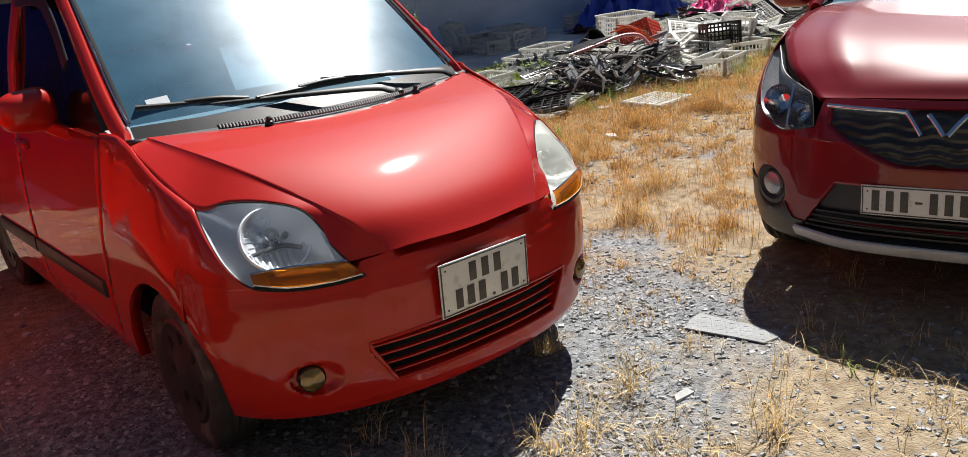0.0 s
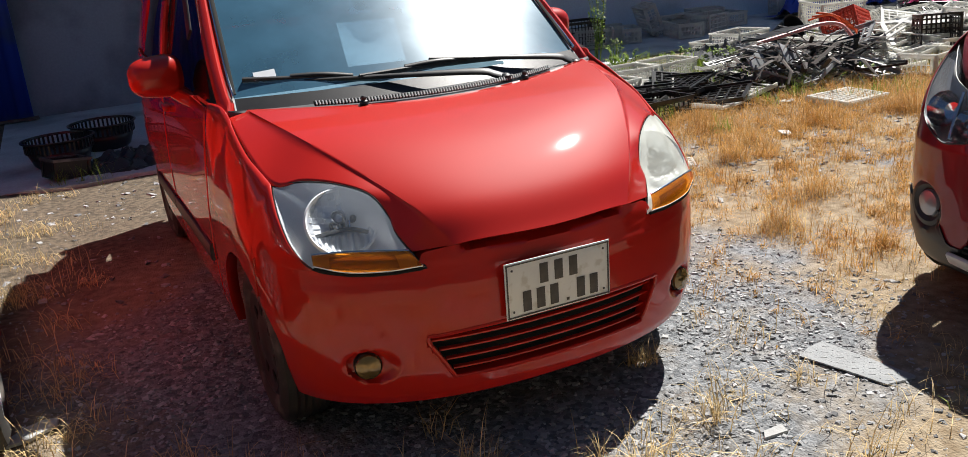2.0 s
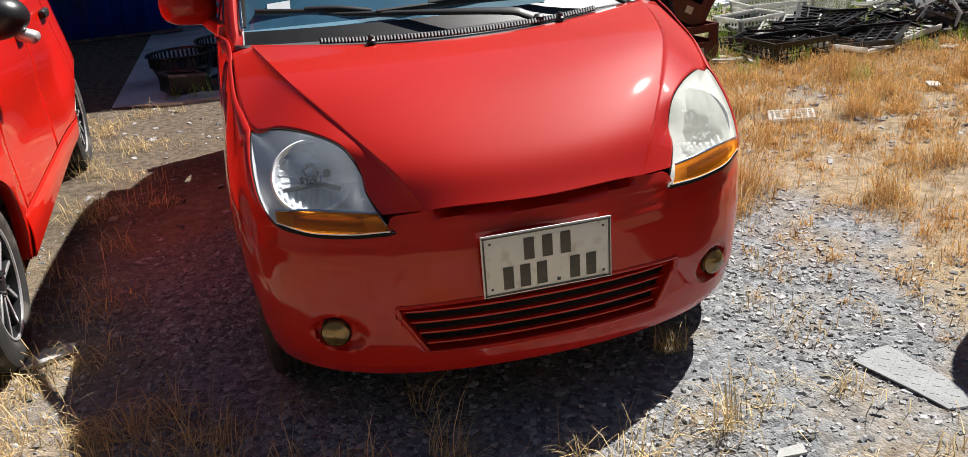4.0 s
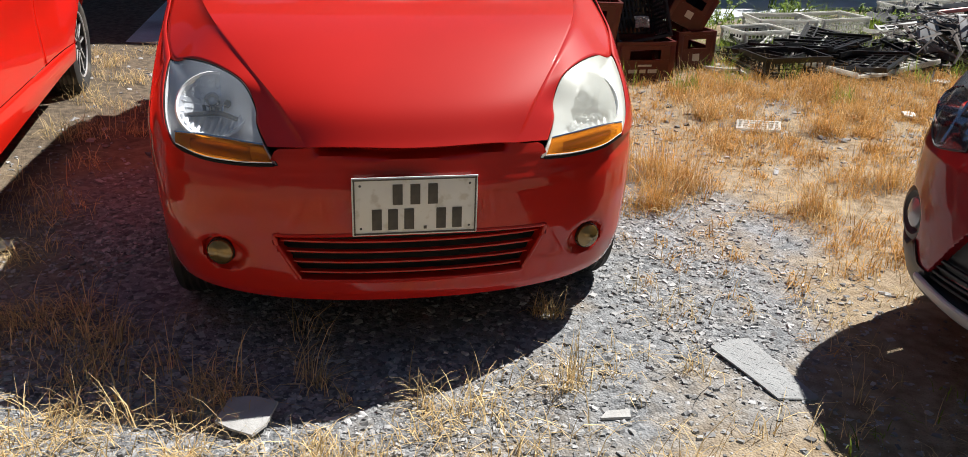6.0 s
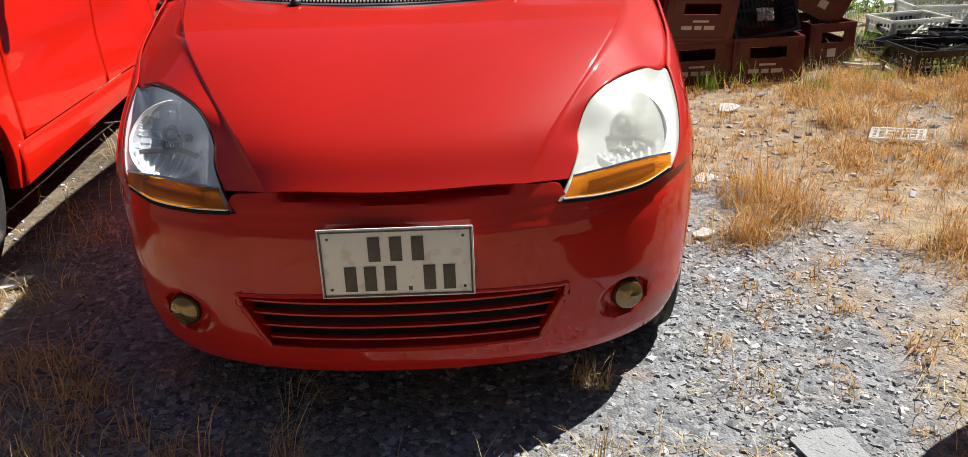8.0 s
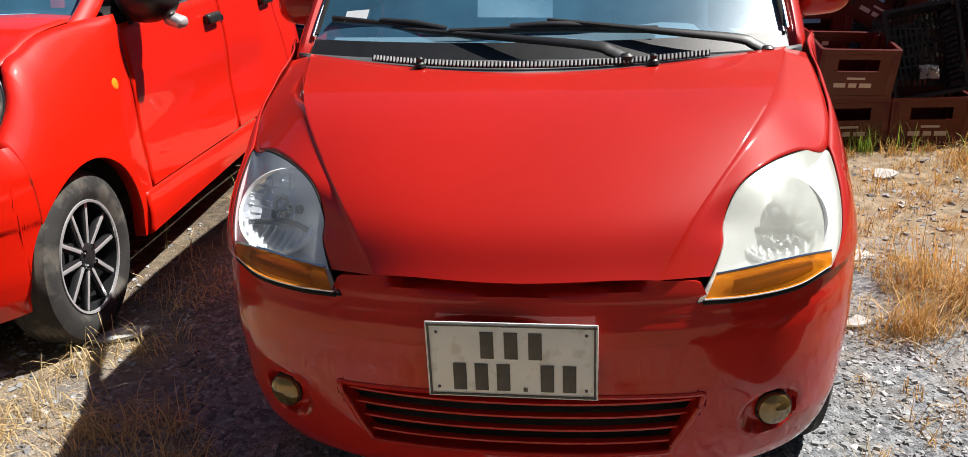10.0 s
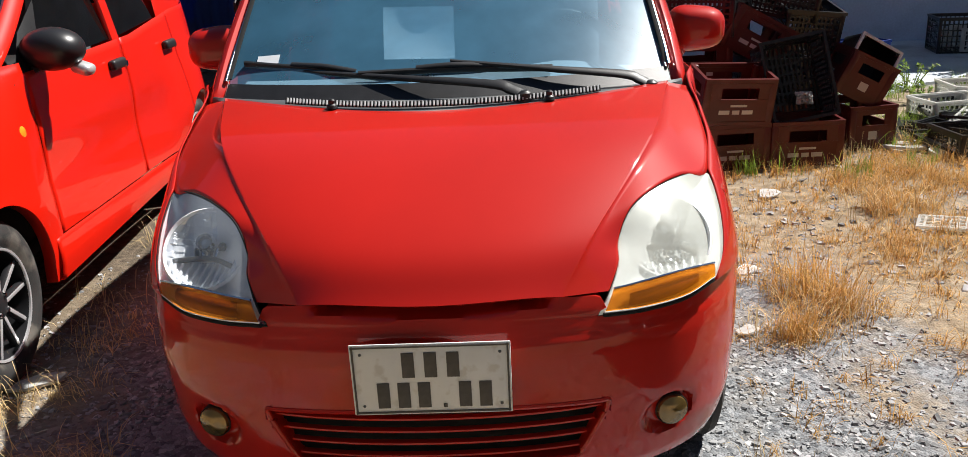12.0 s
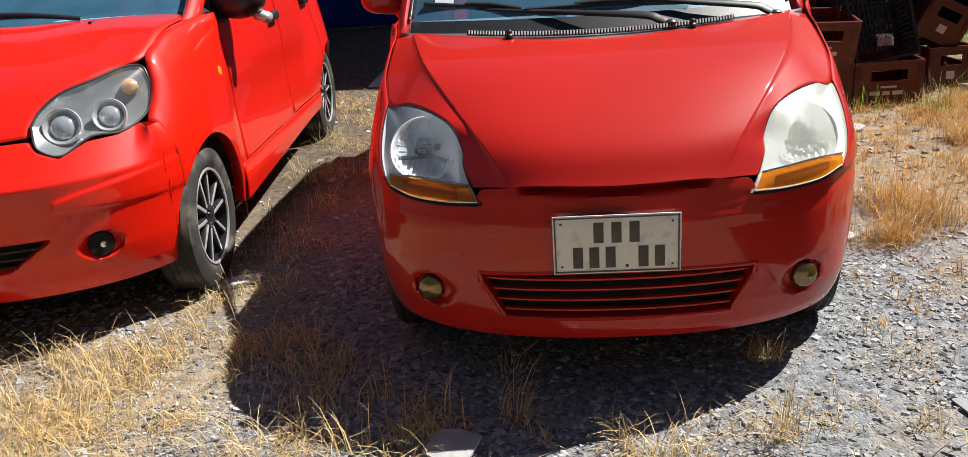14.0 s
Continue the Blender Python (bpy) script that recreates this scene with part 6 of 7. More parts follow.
def bottle_crate(m):
    """A maroon bottle crate with hand holes and two lines of pale print, shown as bars."""
    if "bottle" in _crates:
        return copy_thing(_crates["bottle"], m)
    w, d, h, t = 0.41, 0.30, 0.27, 0.008
    crate = thing("bottle_crate", m, "maroon plastic bottle crate with pale print", "crate", "bottle crates")
    for side, width in (("front", w), ("back", w), ("left", d - 0.016), ("right", d - 0.016)):
        o = width * 0.52
        z0, z1 = h * 0.56, h * 0.80
        xs = [-width / 2, -o / 2, o / 2, width / 2]
        zs = [0, 0.02, z0 - 0.012, z0, z1, h * 0.88, h * 0.91, h - 0.022, h]
        plate = holed_plate(xs, zs, lambda i, j: i == 1 and j == 3, lambda i, j: {0: t * 1.8, 2: t * 1.4, 5: t * 1.7, 7: t * 2.3}.get(j, t))
        wall_ob = part("crate_wall", plate, CRATE_RED, crate, m=side_turn(side, w - t, d - t))
        if side in ("front", "back"):
            part("print_bar", box_bm(0.095, 0.002, 0.012), CREAM, wall_ob, m=pose(0.0, -t / 2 - 0.001, h * 0.42))
            for bw, bx in ((0.062, -0.080), (0.042, -0.012), (0.062, 0.055)):
                part("print_bar", box_bm(bw, 0.002, 0.024), CREAM, wall_ob, m=pose(bx, -t / 2 - 0.001, h * 0.28))
        else:
            part("print_bar", box_bm(0.055, 0.002, 0.05), CREAM, wall_ob, m=pose(0, -t / 2 - 0.001, h * 0.33))
    part("crate_floor", lattice(w - 0.01, d - 0.01, 8, 6, 0.012, 0.01, 0.012), CRATE_RED, crate, m=pose(0, d / 2 - 0.005, 0.010) @ LYING @ pose(0, 0, 0, 180))
    for sx in (-1, 1):
        for sy in (-1, 1):
            part("corner_post", box_bm(0.045, 0.045, h - 0.004, 0.012, 2), CRATE_RED, crate, m=pose(sx * (w / 2 - 0.018), sy * (d / 2 - 0.018), h / 2))
    _crates["bottle"] = crate
    return crate


# stack behind the hatchback
R_X = lambda d: pose(0, 0, 0, d, 0, 0)
bottle_crate(pose(1.865, 3.585, 0.0, 0, 0, 1))
bottle_crate(pose(1.44, 3.57, 0.0, 0, 0, 5))
bottle_crate(pose(1.43, 3.56, 0.296, 10, 3, 7))
bottle_crate(pose(2.34, 4.00, 0.0, 0, 0, -80))
bottle_crate(pose(2.27, 4.05, 0.30, 0, 27, 0) @ pose(0, 0, 0, 0, 0, -90))
bottle_crate(pose(1.33, 4.12, 0.13, 0, 0, -4))
bottle_crate(pose(1.34, 4.12, 0.402, 0, 0, 2))
bottle_crate(pose(1.82, 4.14, 0.0, 0, 0, 6))
bottle_crate(pose(2.10, 4.45, 0.0, 0, 0, -6))
bottle_crate(pose(2.10, 4.44, 0.272, 0, 0, 3))
bottle_crate(pose(1.63, 4.10, 0.57, 0, 29, 0) @ pose(0, 0, 0, 0, 0, 4))
BLACK_CRATE = "black perforated plastic crate with an open top"
open_crate(pose(1.33, 4.12, 0.0, 0, 0, 0), CRATE_BLACK, "shallow black plastic crate under bottle crates", 0.46, 0.36, 0.12, 12, 3)
BC_SIZE = (0.36, 0.47, 0.28, 13, 8, 0.024)
open_crate(pose(1.84, 3.80, 0.425, 0, -10, 0) @ R_X(74), CRATE_BLACK, BLACK_CRATE, *BC_SIZE, bar=0.013)
open_crate(pose(1.80, 4.13, 0.273, 0, 0, 8), CRATE_BLACK, BLACK_CRATE, *BC_SIZE, bar=0.013)
open_crate(pose(2.08, 4.42, 0.56, 0, 6, 0) @ R_X(8), CRATE_BLACK, BLACK_CRATE, *BC_SIZE, bar=0.013)
open_crate(pose(1.94, 4.40, 0.80, 0, -8, 70) @ R_X(12), CRATE_BLACK, BLACK_CRATE, *BC_SIZE, bar=0.013)
open_crate(pose(1.42, 4.20, 0.685, 0, 4, 60), CRATE_BLACK, BLACK_CRATE, *BC_SIZE, bar=0.013)
open_crate(pose(2.35, 4.14, 0.46, 0, 30, 0) @ R_X(76), CRATE_BLACK, "dark box with scuffed pale rim", 0.27, 0.27, 0.24, 6, 4, 0.016, "plastic_box", "plastic crates", PALE_EDGE, solid=True)
open_crate(pose(3.30, 6.55, 0.022, 0, 0, 20), CRATE_BLUE, "blue perforated plastic crate", 0.40, 0.30, 0.28)
open_crate(pose(4.75, 7.65, 0.022, 0, 0, -10), CRATE_BLACK, "black crate covered with grey sheeting", 0.60, 0.45, 0.34, 14, 6)
open_crate(pose(3.12, 4.02, 0.0, 0, 0, 38), CRATE_BLACK, "flat black lattice tray on the ground", 0.70, 0.46, 0.11, 10, 2)
# white crates
WHITE_CRATE = "dirty white perforated plastic crate"
open_crate(pose(3.17, 4.52, 0.0, 0, 0, 12), CRATE_WHITE, WHITE_CRATE, 0.44, 0.30, 0.16, 12, 3)
open_crate(pose(3.58, 4.93, 0.0, 0, 0, -2), CRATE_WHITE, WHITE_CRATE, 0.50, 0.36, 0.18, 18, 4)
open_crate(pose(4.10, 5.00, 0.0, 0, 0, 12), CRATE_WHITE, WHITE_CRATE, 0.50, 0.36, 0.18, 18, 4)
open_crate(pose(5.62, 5.70, 0.02, 0, 0, 16), CRATE_WHITE, WHITE_CRATE, 0.56, 0.38, 0.22, 20, 4)
open_crate(pose(6.85, 5.6, 0.16, 4, 0, -8), CRATE_WHITE, WHITE_CRATE, 0.58, 0.40, 0.28, 20, 5)
open_crate(pose(6.35, 4.95, 0.37, 160, 14, 24), CRATE_SCARLET, "scarlet plastic crate upturned on the scrap heap", 0.50, 0.36, 0.24, 14, 5)
open_crate(pose(6.47, 4.0, 0.20, 86, 0, -30), CRATE_BLACK, BLACK_CRATE, 0.36, 0.38, 0.24, 8, 4, 0.028, bar=0.016)

open_crate(pose(5.75, 3.42, 0.0, 0, 0, 14), CRATE_WHITE, "low white plastic crate with notched corners", 0.52, 0.34, 0.17, 12, 2, 0.03)
open_crate(pose(6.55, 3.75, 0.02, 0, 0, -20), CRATE_WHITE, "low white plastic crate with notched corners", 0.52, 0.34, 0.17, 12, 2, 0.03)
open_crate(pose(7.1, 4.15, 0.22, 8, 0, 30), CRATE_WHITE, "low white plastic crate with notched corners", 0.52, 0.34, 0.17, 12, 2, 0.03)
open_crate(pose(5.30, 5.65, 0.0, 0, 0, 6), CRATE_WHITE, WHITE_CRATE, 0.50, 0.36, 0.18, 18, 4)
open_crate(pose(2.98, 3.66, 0.0, 0, 0, 6), CRATE_BLACK, "low black plastic crate in the grass", 0.50, 0.36, 0.14, 10, 2, 0.03)
for x, y, tip in ((5.5, 7.7, 0), (5.95, 7.95, 70), (6.6, 8.1, 0), (7.3, 7.9, 0), (6.2, 7.4, 0)):
    open_crate(pose(x, y, 0.03 + (0.2 if tip else 0), tip, 0, 12 * x), CRATE_WHITE, "low white plastic crate with notched corners", 0.52, 0.34, 0.17, 12, 2, 0.03)

rnd = random.Random(7)


def crate_panel(m, mat, w, h, label, nx_=10, ny_=6):
    key = ("panel", mat.name, round(w, 1), round(h, 1))
    if key in _crates:
        return copy_thing(_crates[key], m)
    ob = thing("crate_panel", m, label, "crate panel", "scrap crate panels")
    part("panel_lattice", lattice(w, h, nx_, ny_, 0.012, 0.010, 0.03), mat, ob, m=pose(0, h / 2, 0) @ LYING @ pose(0, 0, 0, 180))
    for sg in (-1, 1):
        part("panel_edge", boxes_bm([(0, sg * h / 2, 0.012, w, 0.014, 0.03)]), mat, ob)
    _crates[key] = ob
    return ob


def heap(cx, cy, rx, ry, top, n, choice):
    for k in range(n):
        a, r = rnd.uniform(0, math.tau), math.sqrt(rnd.random())
        x, y = cx + rx * r * math.cos(a), cy + ry * r * math.sin(a)
        z = 0.03 + top * (1 - r) * rnd.uniform(0.3, 1.0)
        mat, label = choice[rnd.randrange(len(choice))]
        tilt = 8 if top < 0.25 else 24
        crate_panel(pose(x, y, z, rnd.uniform(-tilt, tilt), rnd.uniform(-tilt, tilt), rnd.uniform(0, 360)), mat, rnd.choice((0.5, 0.6, 0.8)), rnd.choice((0.3, 0.4, 0.5)), label)


BP, WP = (CRATE_BLACK, "flat black lattice panel of a broken crate"), (CRATE_WHITE, "flat dirty white lattice panel of a broken crate")
GP = (CRATE_GREY, "flat grey lattice panel of a broken crate")
heap(3.5, 4.05, 0.85, 0.45, 0.12, 26, (BP, BP, BP, BP, BP, BP, BP, WP))
heap(3.42, 4.15, 0.45, 0.5, 0.16, 14, (BP,))
heap(5.2, 4.2, 0.95, 0.7, 0.28, 46, (BP, GP, GP, WP, WP))
heap(7.0, 4.6, 1.3, 0.9, 0.26, 46, (BP, WP, WP, WP, GP))
heap(9.0, 5.6, 1.8, 1.2, 0.40, 50, (BP, WP, WP, WP, GP))
for k in range(16):
    x = rnd.uniform(4.6, 10.5)
    open_crate(pose(x, rnd.uniform(7.2, 8.1), 0.04, rnd.choice((0, 0, 0, 70)), 0, rnd.uniform(-30, 30)), CRATE_WHITE, WHITE_CRATE, 0.46, 0.32, 0.22, 14, 4)

# ---- loose things on the ground ----
MAT_GREY = material("grey_rubber_mat", (0.29, 0.30, 0.305), 0.8, vary=0.12, scale=10, bump=0.5, bump_scale=130)
SLATE = material("pale_flat_stone", (0.41, 0.41, 0.40), 0.85, vary=0.12, scale=14, bump=0.4, bump_scale=60)
PLASTIC_WHITE = material("torn_white_plastic", (0.72, 0.72, 0.70), 0.6, vary=0.1, scale=12, thin=0.35)
PINK = material("pink_tarpaulin", (0.65, 0.05, 0.22), 0.55, vary=0.15, scale=6)
BLUE_TARP = material("blue_tarpaulin", (0.02, 0.06, 0.42), 0.5, vary=0.2, scale=5)
FILM_BLACK = material("black_plastic_film", (0.02, 0.02, 0.021), 0.35, vary=0.2, scale=9)


def slab_thing(name, m, outline, t, mat, label, category):
    """A flat piece with an uneven outline and some thickness."""
    bm_ = bmesh.new()
    lo_ = [bm_.verts.new((x, y, 0)) for x, y in outline]
    hi_ = [bm_.verts.new((x * 0.985, y * 0.985, t)) for x, y in outline]
    bm_.faces.new(hi_)
    bm_.faces.new(lo_[::-1])
    for i in range(len(lo_)):
        j = (i + 1) % len(lo_)
        bm_.faces.new((lo_[i], lo_[j], hi_[j], hi_[i]))
    return tagged(part(name, bm_, mat, None, label, m), label, category)


rub = slab_thing("rubber_mat", pose(0.985, -0.10, 0.008, 1, 1.5, 0), [(-0.10, 0.12), (-0.03, 0.155), (0.045, 0.165), (0.10, -0.165), (0.085, -0.175), (-0.02, -0.162), (-0.045, -0.06)], 0.004, MAT_GREY, "torn grey ribbed rubber mat lying on gravel", "mat")
for i in range(11):
    for j in range(4):
        x, y = -0.055 + 0.038 * j + 0.006 * i, 0.125 - 0.027 * i
        if -0.075 + 0.004 * i < x < 0.05 + 0.0045 * i:
            part("mat_rib", box_bm(0.022, 0.004, 0.0014, 0.0004, 1), MAT_GREY, rub, m=pose(x, y, 0.0044, 0, 0, 38 if (i + j) % 2 else -38))
slab_thing("flat_stone", pose(-0.455, -0.155, 0.012, 8, -4, 12), [(-0.08, 0.0), (-0.03, 0.075), (0.03, 0.06), (0.085, 0.015), (0.04, -0.06), (0.0, -0.085), (-0.05, -0.04)], 0.007, SLATE, "pale flat stone in dry grass", "stone")
slab_thing("flat_stone", pose(-1.42, 1.00, 0.016, 1, 0, 30), [(-0.10, -0.015), (-0.06, 0.03), (0.0, 0.045), (0.06, 0.035), (0.09, 0.005), (0.06, -0.035), (-0.04, -0.04)], 0.010, SLATE, "pale flat stone beside a tyre", "stone")
slab_thing("tile_shard", pose(0.50, -0.28, 0.004, 0, 0, 10), [(-0.05, 0.0), (-0.02, 0.025), (0.045, 0.015), (0.03, -0.02)], 0.008, SLATE, "small grey shard on gravel", "shard")
for k, (x, y, r) in enumerate(((1.12, 1.82, 0.07), (0.98, 1.25, 0.05), (1.5, 2.9, 0.08), (2.55, 4.15, 0.10), (2.3, 3.2, 0.05), (3.2, 2.5, 0.06), (2.6, 4.6, 0.09), (4.0, 3.3, 0.08))):
    pts = [(r * rnd.uniform(0.6, 1.2) * math.cos(a), r * rnd.uniform(0.4, 0.9) * math.sin(a)) for a in np.linspace(0, math.tau, 9)[:-1]]
    slab_thing("plastic_scrap", pose(x, y, 0.01, rnd.uniform(-12, 12), rnd.uniform(-12, 12), rnd.uniform(0, 360)), pts, 0.006, PLASTIC_WHITE, "torn scrap of white plastic in dry grass", "litter")
for k in range(14):
    r = rnd.uniform(0.03, 0.09)
    pts = [(r * rnd.uniform(0.7, 1.2) * math.cos(a), r * rnd.uniform(0.5, 0.9) * math.sin(a)) for a in np.linspace(0, math.tau, 8)[:-1]]
    slab_thing("flat_stone", pose(rnd.uniform(2.35, 3.0), rnd.uniform(3.55, 4.7), 0.012, rnd.uniform(-8, 8), rnd.uniform(-8, 8), rnd.uniform(0, 360)), pts, 0.018, SLATE, "pale broken stone beside the crates", "stone")
tray = thing("plastic_tray", pose(2.15, 2.32, 0.015, 3, -3, -28), "broken white plastic grid tray in dry grass", "tray")
part("tray_plate", lattice(0.24, 0.16, 7, 4, 0.010, 0.008, 0.014), CRATE_WHITE, tray, m=pose(0, 0.08, 0) @ LYING @ pose(0, 0, 0, 180))
tray = thing("plastic_tray", pose(4.32, 3.0, 0.04, 3, 2, 10), "upturned white plastic tray on dry grass", "tray")
part("tray_plate", lattice(0.55, 0.36, 12, 8, 0.012, 0.010, 0.03), CRATE_WHITE, tray, m=pose(0, 0.18, 0) @ LYING @ pose(0, 0, 0, 180))
for sy in (-1, 1):
    part("tray_side", box_bm(0.55, 0.012, 0.04, 0.003), CRATE_WHITE, tray, m=pose(0, sy * 0.18, -0.02))
for sx in (-1, 1):
    part("tray_side", box_bm(0.012, 0.34, 0.04, 0.003), CRATE_WHITE, tray, m=pose(sx * 0.27, 0, -0.02))


def round_basket(m):
    """A round black basket with slots below its rim."""
    b_ = thing("round_basket", m, "round black plastic basket on the concrete", "basket", "round baskets")
    thick(part("basket_wall", lathe_bm([(0.0, 0.0001), (0.0, 0.18), (0.02, 0.20), (0.13, 0.24)], 48, "Z"), CRATE_BLACK, b_), 0.005)
    part("basket_rim", lathe_bm([(0.195, 0.250), (0.205, 0.270), (0.213, 0.270), (0.215, 0.255), (0.195, 0.250)], 48, "Z"), CRATE_BLACK, b_)
    for k in range(44):
        a = k * math.tau / 44
        part("basket_rib", box_bm(0.016, 0.006, 0.08), CRATE_BLACK, b_, m=pose(0.247 * math.cos(a), 0.247 * math.sin(a), 0.163, 0, 0, math.degrees(a) + 90) )
    return b_


rb = round_basket(pose(-1.19, 5.60, 0.024, 0, 0, 0))
copy_thing(rb, pose(-0.84, 6.08, 0.024, 1, 0, 20))
open_crate(pose(-1.18, 5.06, 0.03, 0, 8, 25), CRATE_BLACK, "small black box with a scuffed edge beside the baskets", 0.27, 0.20, 0.13, 6, 3, 0.02, "plastic_box", "plastic crates", TRIM, solid=True)


def crumpled(name, m, rx, ry, h, mat, label, category, seed, n=34):
    """A crumpled sheet, heaped at the middle."""
    rows_ = []
    for i in range(n + 1):
        row = []
        for j in range(n + 1):
            u, v = 2 * i / n - 1, 2 * j / n - 1
            fall = max(0.0, 1 - (u * u + v * v) * 0.75)
            fold = abs(noise.noise(Vector((u * 3.1, v * 3.1, seed)))) + 0.5 * abs(noise.noise(Vector((u * 7, v * 7, seed + 9))))
            row.append((rx * (u + 0.12 * noise.noise(Vector((u * 2, v * 2, seed + 5)))), ry * (v + 0.12 * noise.noise(Vector((u * 2, v * 2, seed + 3)))), 0.006 + h * fall * (0.25 + 1.3 * fold)))
        rows_.append(row)
    ob = thick(part(name, grid_bm(rows_), mat, None, label, m, angle=25), 0.003)
    return tagged(ob, label, category)


crumpled("plastic_film", pose(-0.72, 5.25, 0.0, 0, 0, 20), 0.40, 0.32, 0.12, FILM_BLACK, "crumpled heap of black plastic film", "film", 2)
crumpled("tarpaulin", pose(8.9, 5.75, 0.25, 0, 0, 15), 0.55, 0.30, 0.26, PINK, "crumpled bright pink tarpaulin on the scrap heap", "tarpaulin", 5)
crumpled("tarpaulin", pose(9.2, 7.5, 0.05, 0, 0, 5), 1.2, 0.5, 0.75, BLUE_TARP, "blue tarpaulin thrown over boxes by the wall", "tarpaulin", 7)
crumpled("tarpaulin", pose(5.3, 5.55, 0.05, 0, 0, 5), 0.5, 0.35, 0.15, SEAT, "grey-brown cloth heaped on the scrap", "cloth", 8)
crumpled("plastic_film", pose(3.85, 5.65, 0.02, 0, 0, 0), 0.18, 0.15, 0.09, PLASTIC_WHITE, "crumpled white plastic bag in the weeds", "litter", 11)
crumpled("plastic_film", pose(6.9, 4.3, 0.28, 0, 0, 0), 0.5, 0.3, 0.10, PLASTIC_WHITE, "crumpled white plastic sheet on the scrap heap", "litter", 12)
crumpled("plastic_film", pose(1.90, 3.66, 0.36, 60, 0, 0), 0.05, 0.04, 0.06, PLASTIC_WHITE, "crumpled clear plastic in the black crate", "litter", 13, 14)
# pipes, slats and a bucket on the heap
for k in range(9):
    a = rnd.uniform(0, 180)
    x, y = rnd.uniform(4.5, 6.6), rnd.uniform(3.7, 4.9)
    long_ = rnd.uniform(0.5, 1.1)
    slat = box_bm(long_, 0.045, 0.012, 0.003)
    tagged(part("wood_slat", slat, rnd.choice((PLASTIC_WHITE, PLASTIC_WHITE, TRIM, CRATE_BLACK)), None, "", pose(x, y, rnd.uniform(0.16, 0.32), 0, rnd.uniform(-14, 14), a)), "broken slat lying on the scrap heap", "slat", "scrap slats")
bucket = thing("bucket", pose(5.45, 4.85, 0.27, 50, -30, 30), "black plastic bucket tipped over on the scrap heap", "bucket")
thick(part("bucket_wall", lathe_bm([(-0.14, 0.0001), (-0.14, 0.10), (0.14, 0.13), (0.145, 0.137), (0.13, 0.137)], 28, "Z"), CRATE_BLACK, bucket), 0.003)

# dark brushwood, torn strips and a bright cord on the heap
BRUSH = material("dark_brushwood", (0.055, 0.042, 0.036), 0.8, random_tone=0.5)
PINK_PIPE = material("faded_pink_pipe", (0.62, 0.22, 0.20), 0.5, vary=0.15, scale=12)
ORANGE_CORD = material("bright_orange_cord", (0.85, 0.14, 0.03), 0.5, vary=0.1, scale=20)
bv, bf = [], []
for k in range(130):
    a, r = rnd.uniform(0, math.tau), math.sqrt(rnd.random())
    foot = Vector((4.75 + 0.62 * r * math.cos(a), 4.0 + 0.45 * r * math.sin(a), rnd.uniform(0.02, 0.34) * (1.1 - 0.6 * r)))
    way = Vector((rnd.uniform(-1, 1), rnd.uniform(-1, 1), rnd.uniform(-0.3, 0.22))).normalized() * rnd.uniform(0.25, 0.65)
    mid, end = foot + way * 0.5 + Vector((0, 0, 0.07)), foot + way
    end.z = max(0.02, end.z)
    across = way.cross(Vector((0, 0, 1))).normalized() * rnd.uniform(0.005, 0.028)
    i0 = len(bv)
    for p, f in ((foot, 1.0), (mid, 0.9), (end, 0.4)):
        bv += [p - across * f, p + across * f, p + Vector((0, 0, 0.010 * f))]
    for q in (0, 3):
        bf += [(i0 + q, i0 + q + 1, i0 + q + 4, i0 + q + 3), (i0 + q + 1, i0 + q + 2, i0 + q + 5, i0 + q + 4), (i0 + q + 2, i0 + q, i0 + q + 3, i0 + q + 5)]
tagged(link("brushwood", mesh_from("brushwood", bv, bf, BRUSH, False)), "tangled dark brushwood and torn strips on the heap", "brushwood", kind="stuff")
pipe = [(4.55, 4.25, 0.33), (4.90, 4.24, 0.37), (5.25, 4.20, 0.42), (5.42, 4.12, 0.40), (5.46, 4.02, 0.30)]
tagged(part("bent_pipe", tube_bm(crs(pipe, 24), 0.018, 8), PINK_PIPE, None), "bent faded pink plastic pipe over the brushwood", "pipe")
for k in range(3):
    cord = [(5.30 + 0.05 * k, 4.40, 0.44 + 0.03 * k), (5.44, 4.30 - 0.04 * k, 0.48), (5.52, 4.20, 0.44 - 0.02 * k), (5.62 + 0.05 * k, 4.14, 0.34 - 0.03 * k), (5.60, 4.08, 0.26)]
    tagged(part("orange_cord", tube_bm(crs(cord, 18), 0.009, 6), ORANGE_CORD, None), "bright orange plastic cord tangled on the heap", "cord", "orange cords")
tagged(part("black_board", box_bm(0.60, 0.30, 0.02, 0.006), CRATE_BLACK, None, "", pose(4.95, 4.45, 0.36, -8, -5, 8)), "flat black board lying on the brushwood", "board")
for k, (x, y, z, rx, ry, rz, l) in enumerate(((5.42, 3.86, 0.20, 0, 32, 150, 0.75), (5.60, 3.92, 0.18, 0, 28, 160, 0.7), (4.55, 3.82, 0.24, 55, 20, 15, 0.34), (4.30, 3.95, 0.20, 60, -10, 30, 0.30))):
    wide = 0.05 if k < 2 else 0.20
    tagged(part("broken_slat", box_bm(l, wide, 0.012, 0.003), PLASTIC_WHITE if k < 2 else CRATE_GREY, None, "", pose(x, y, z, rx, ry, rz)), "pale broken plastic piece leaning on the brushwood", "slat", "scrap slats")

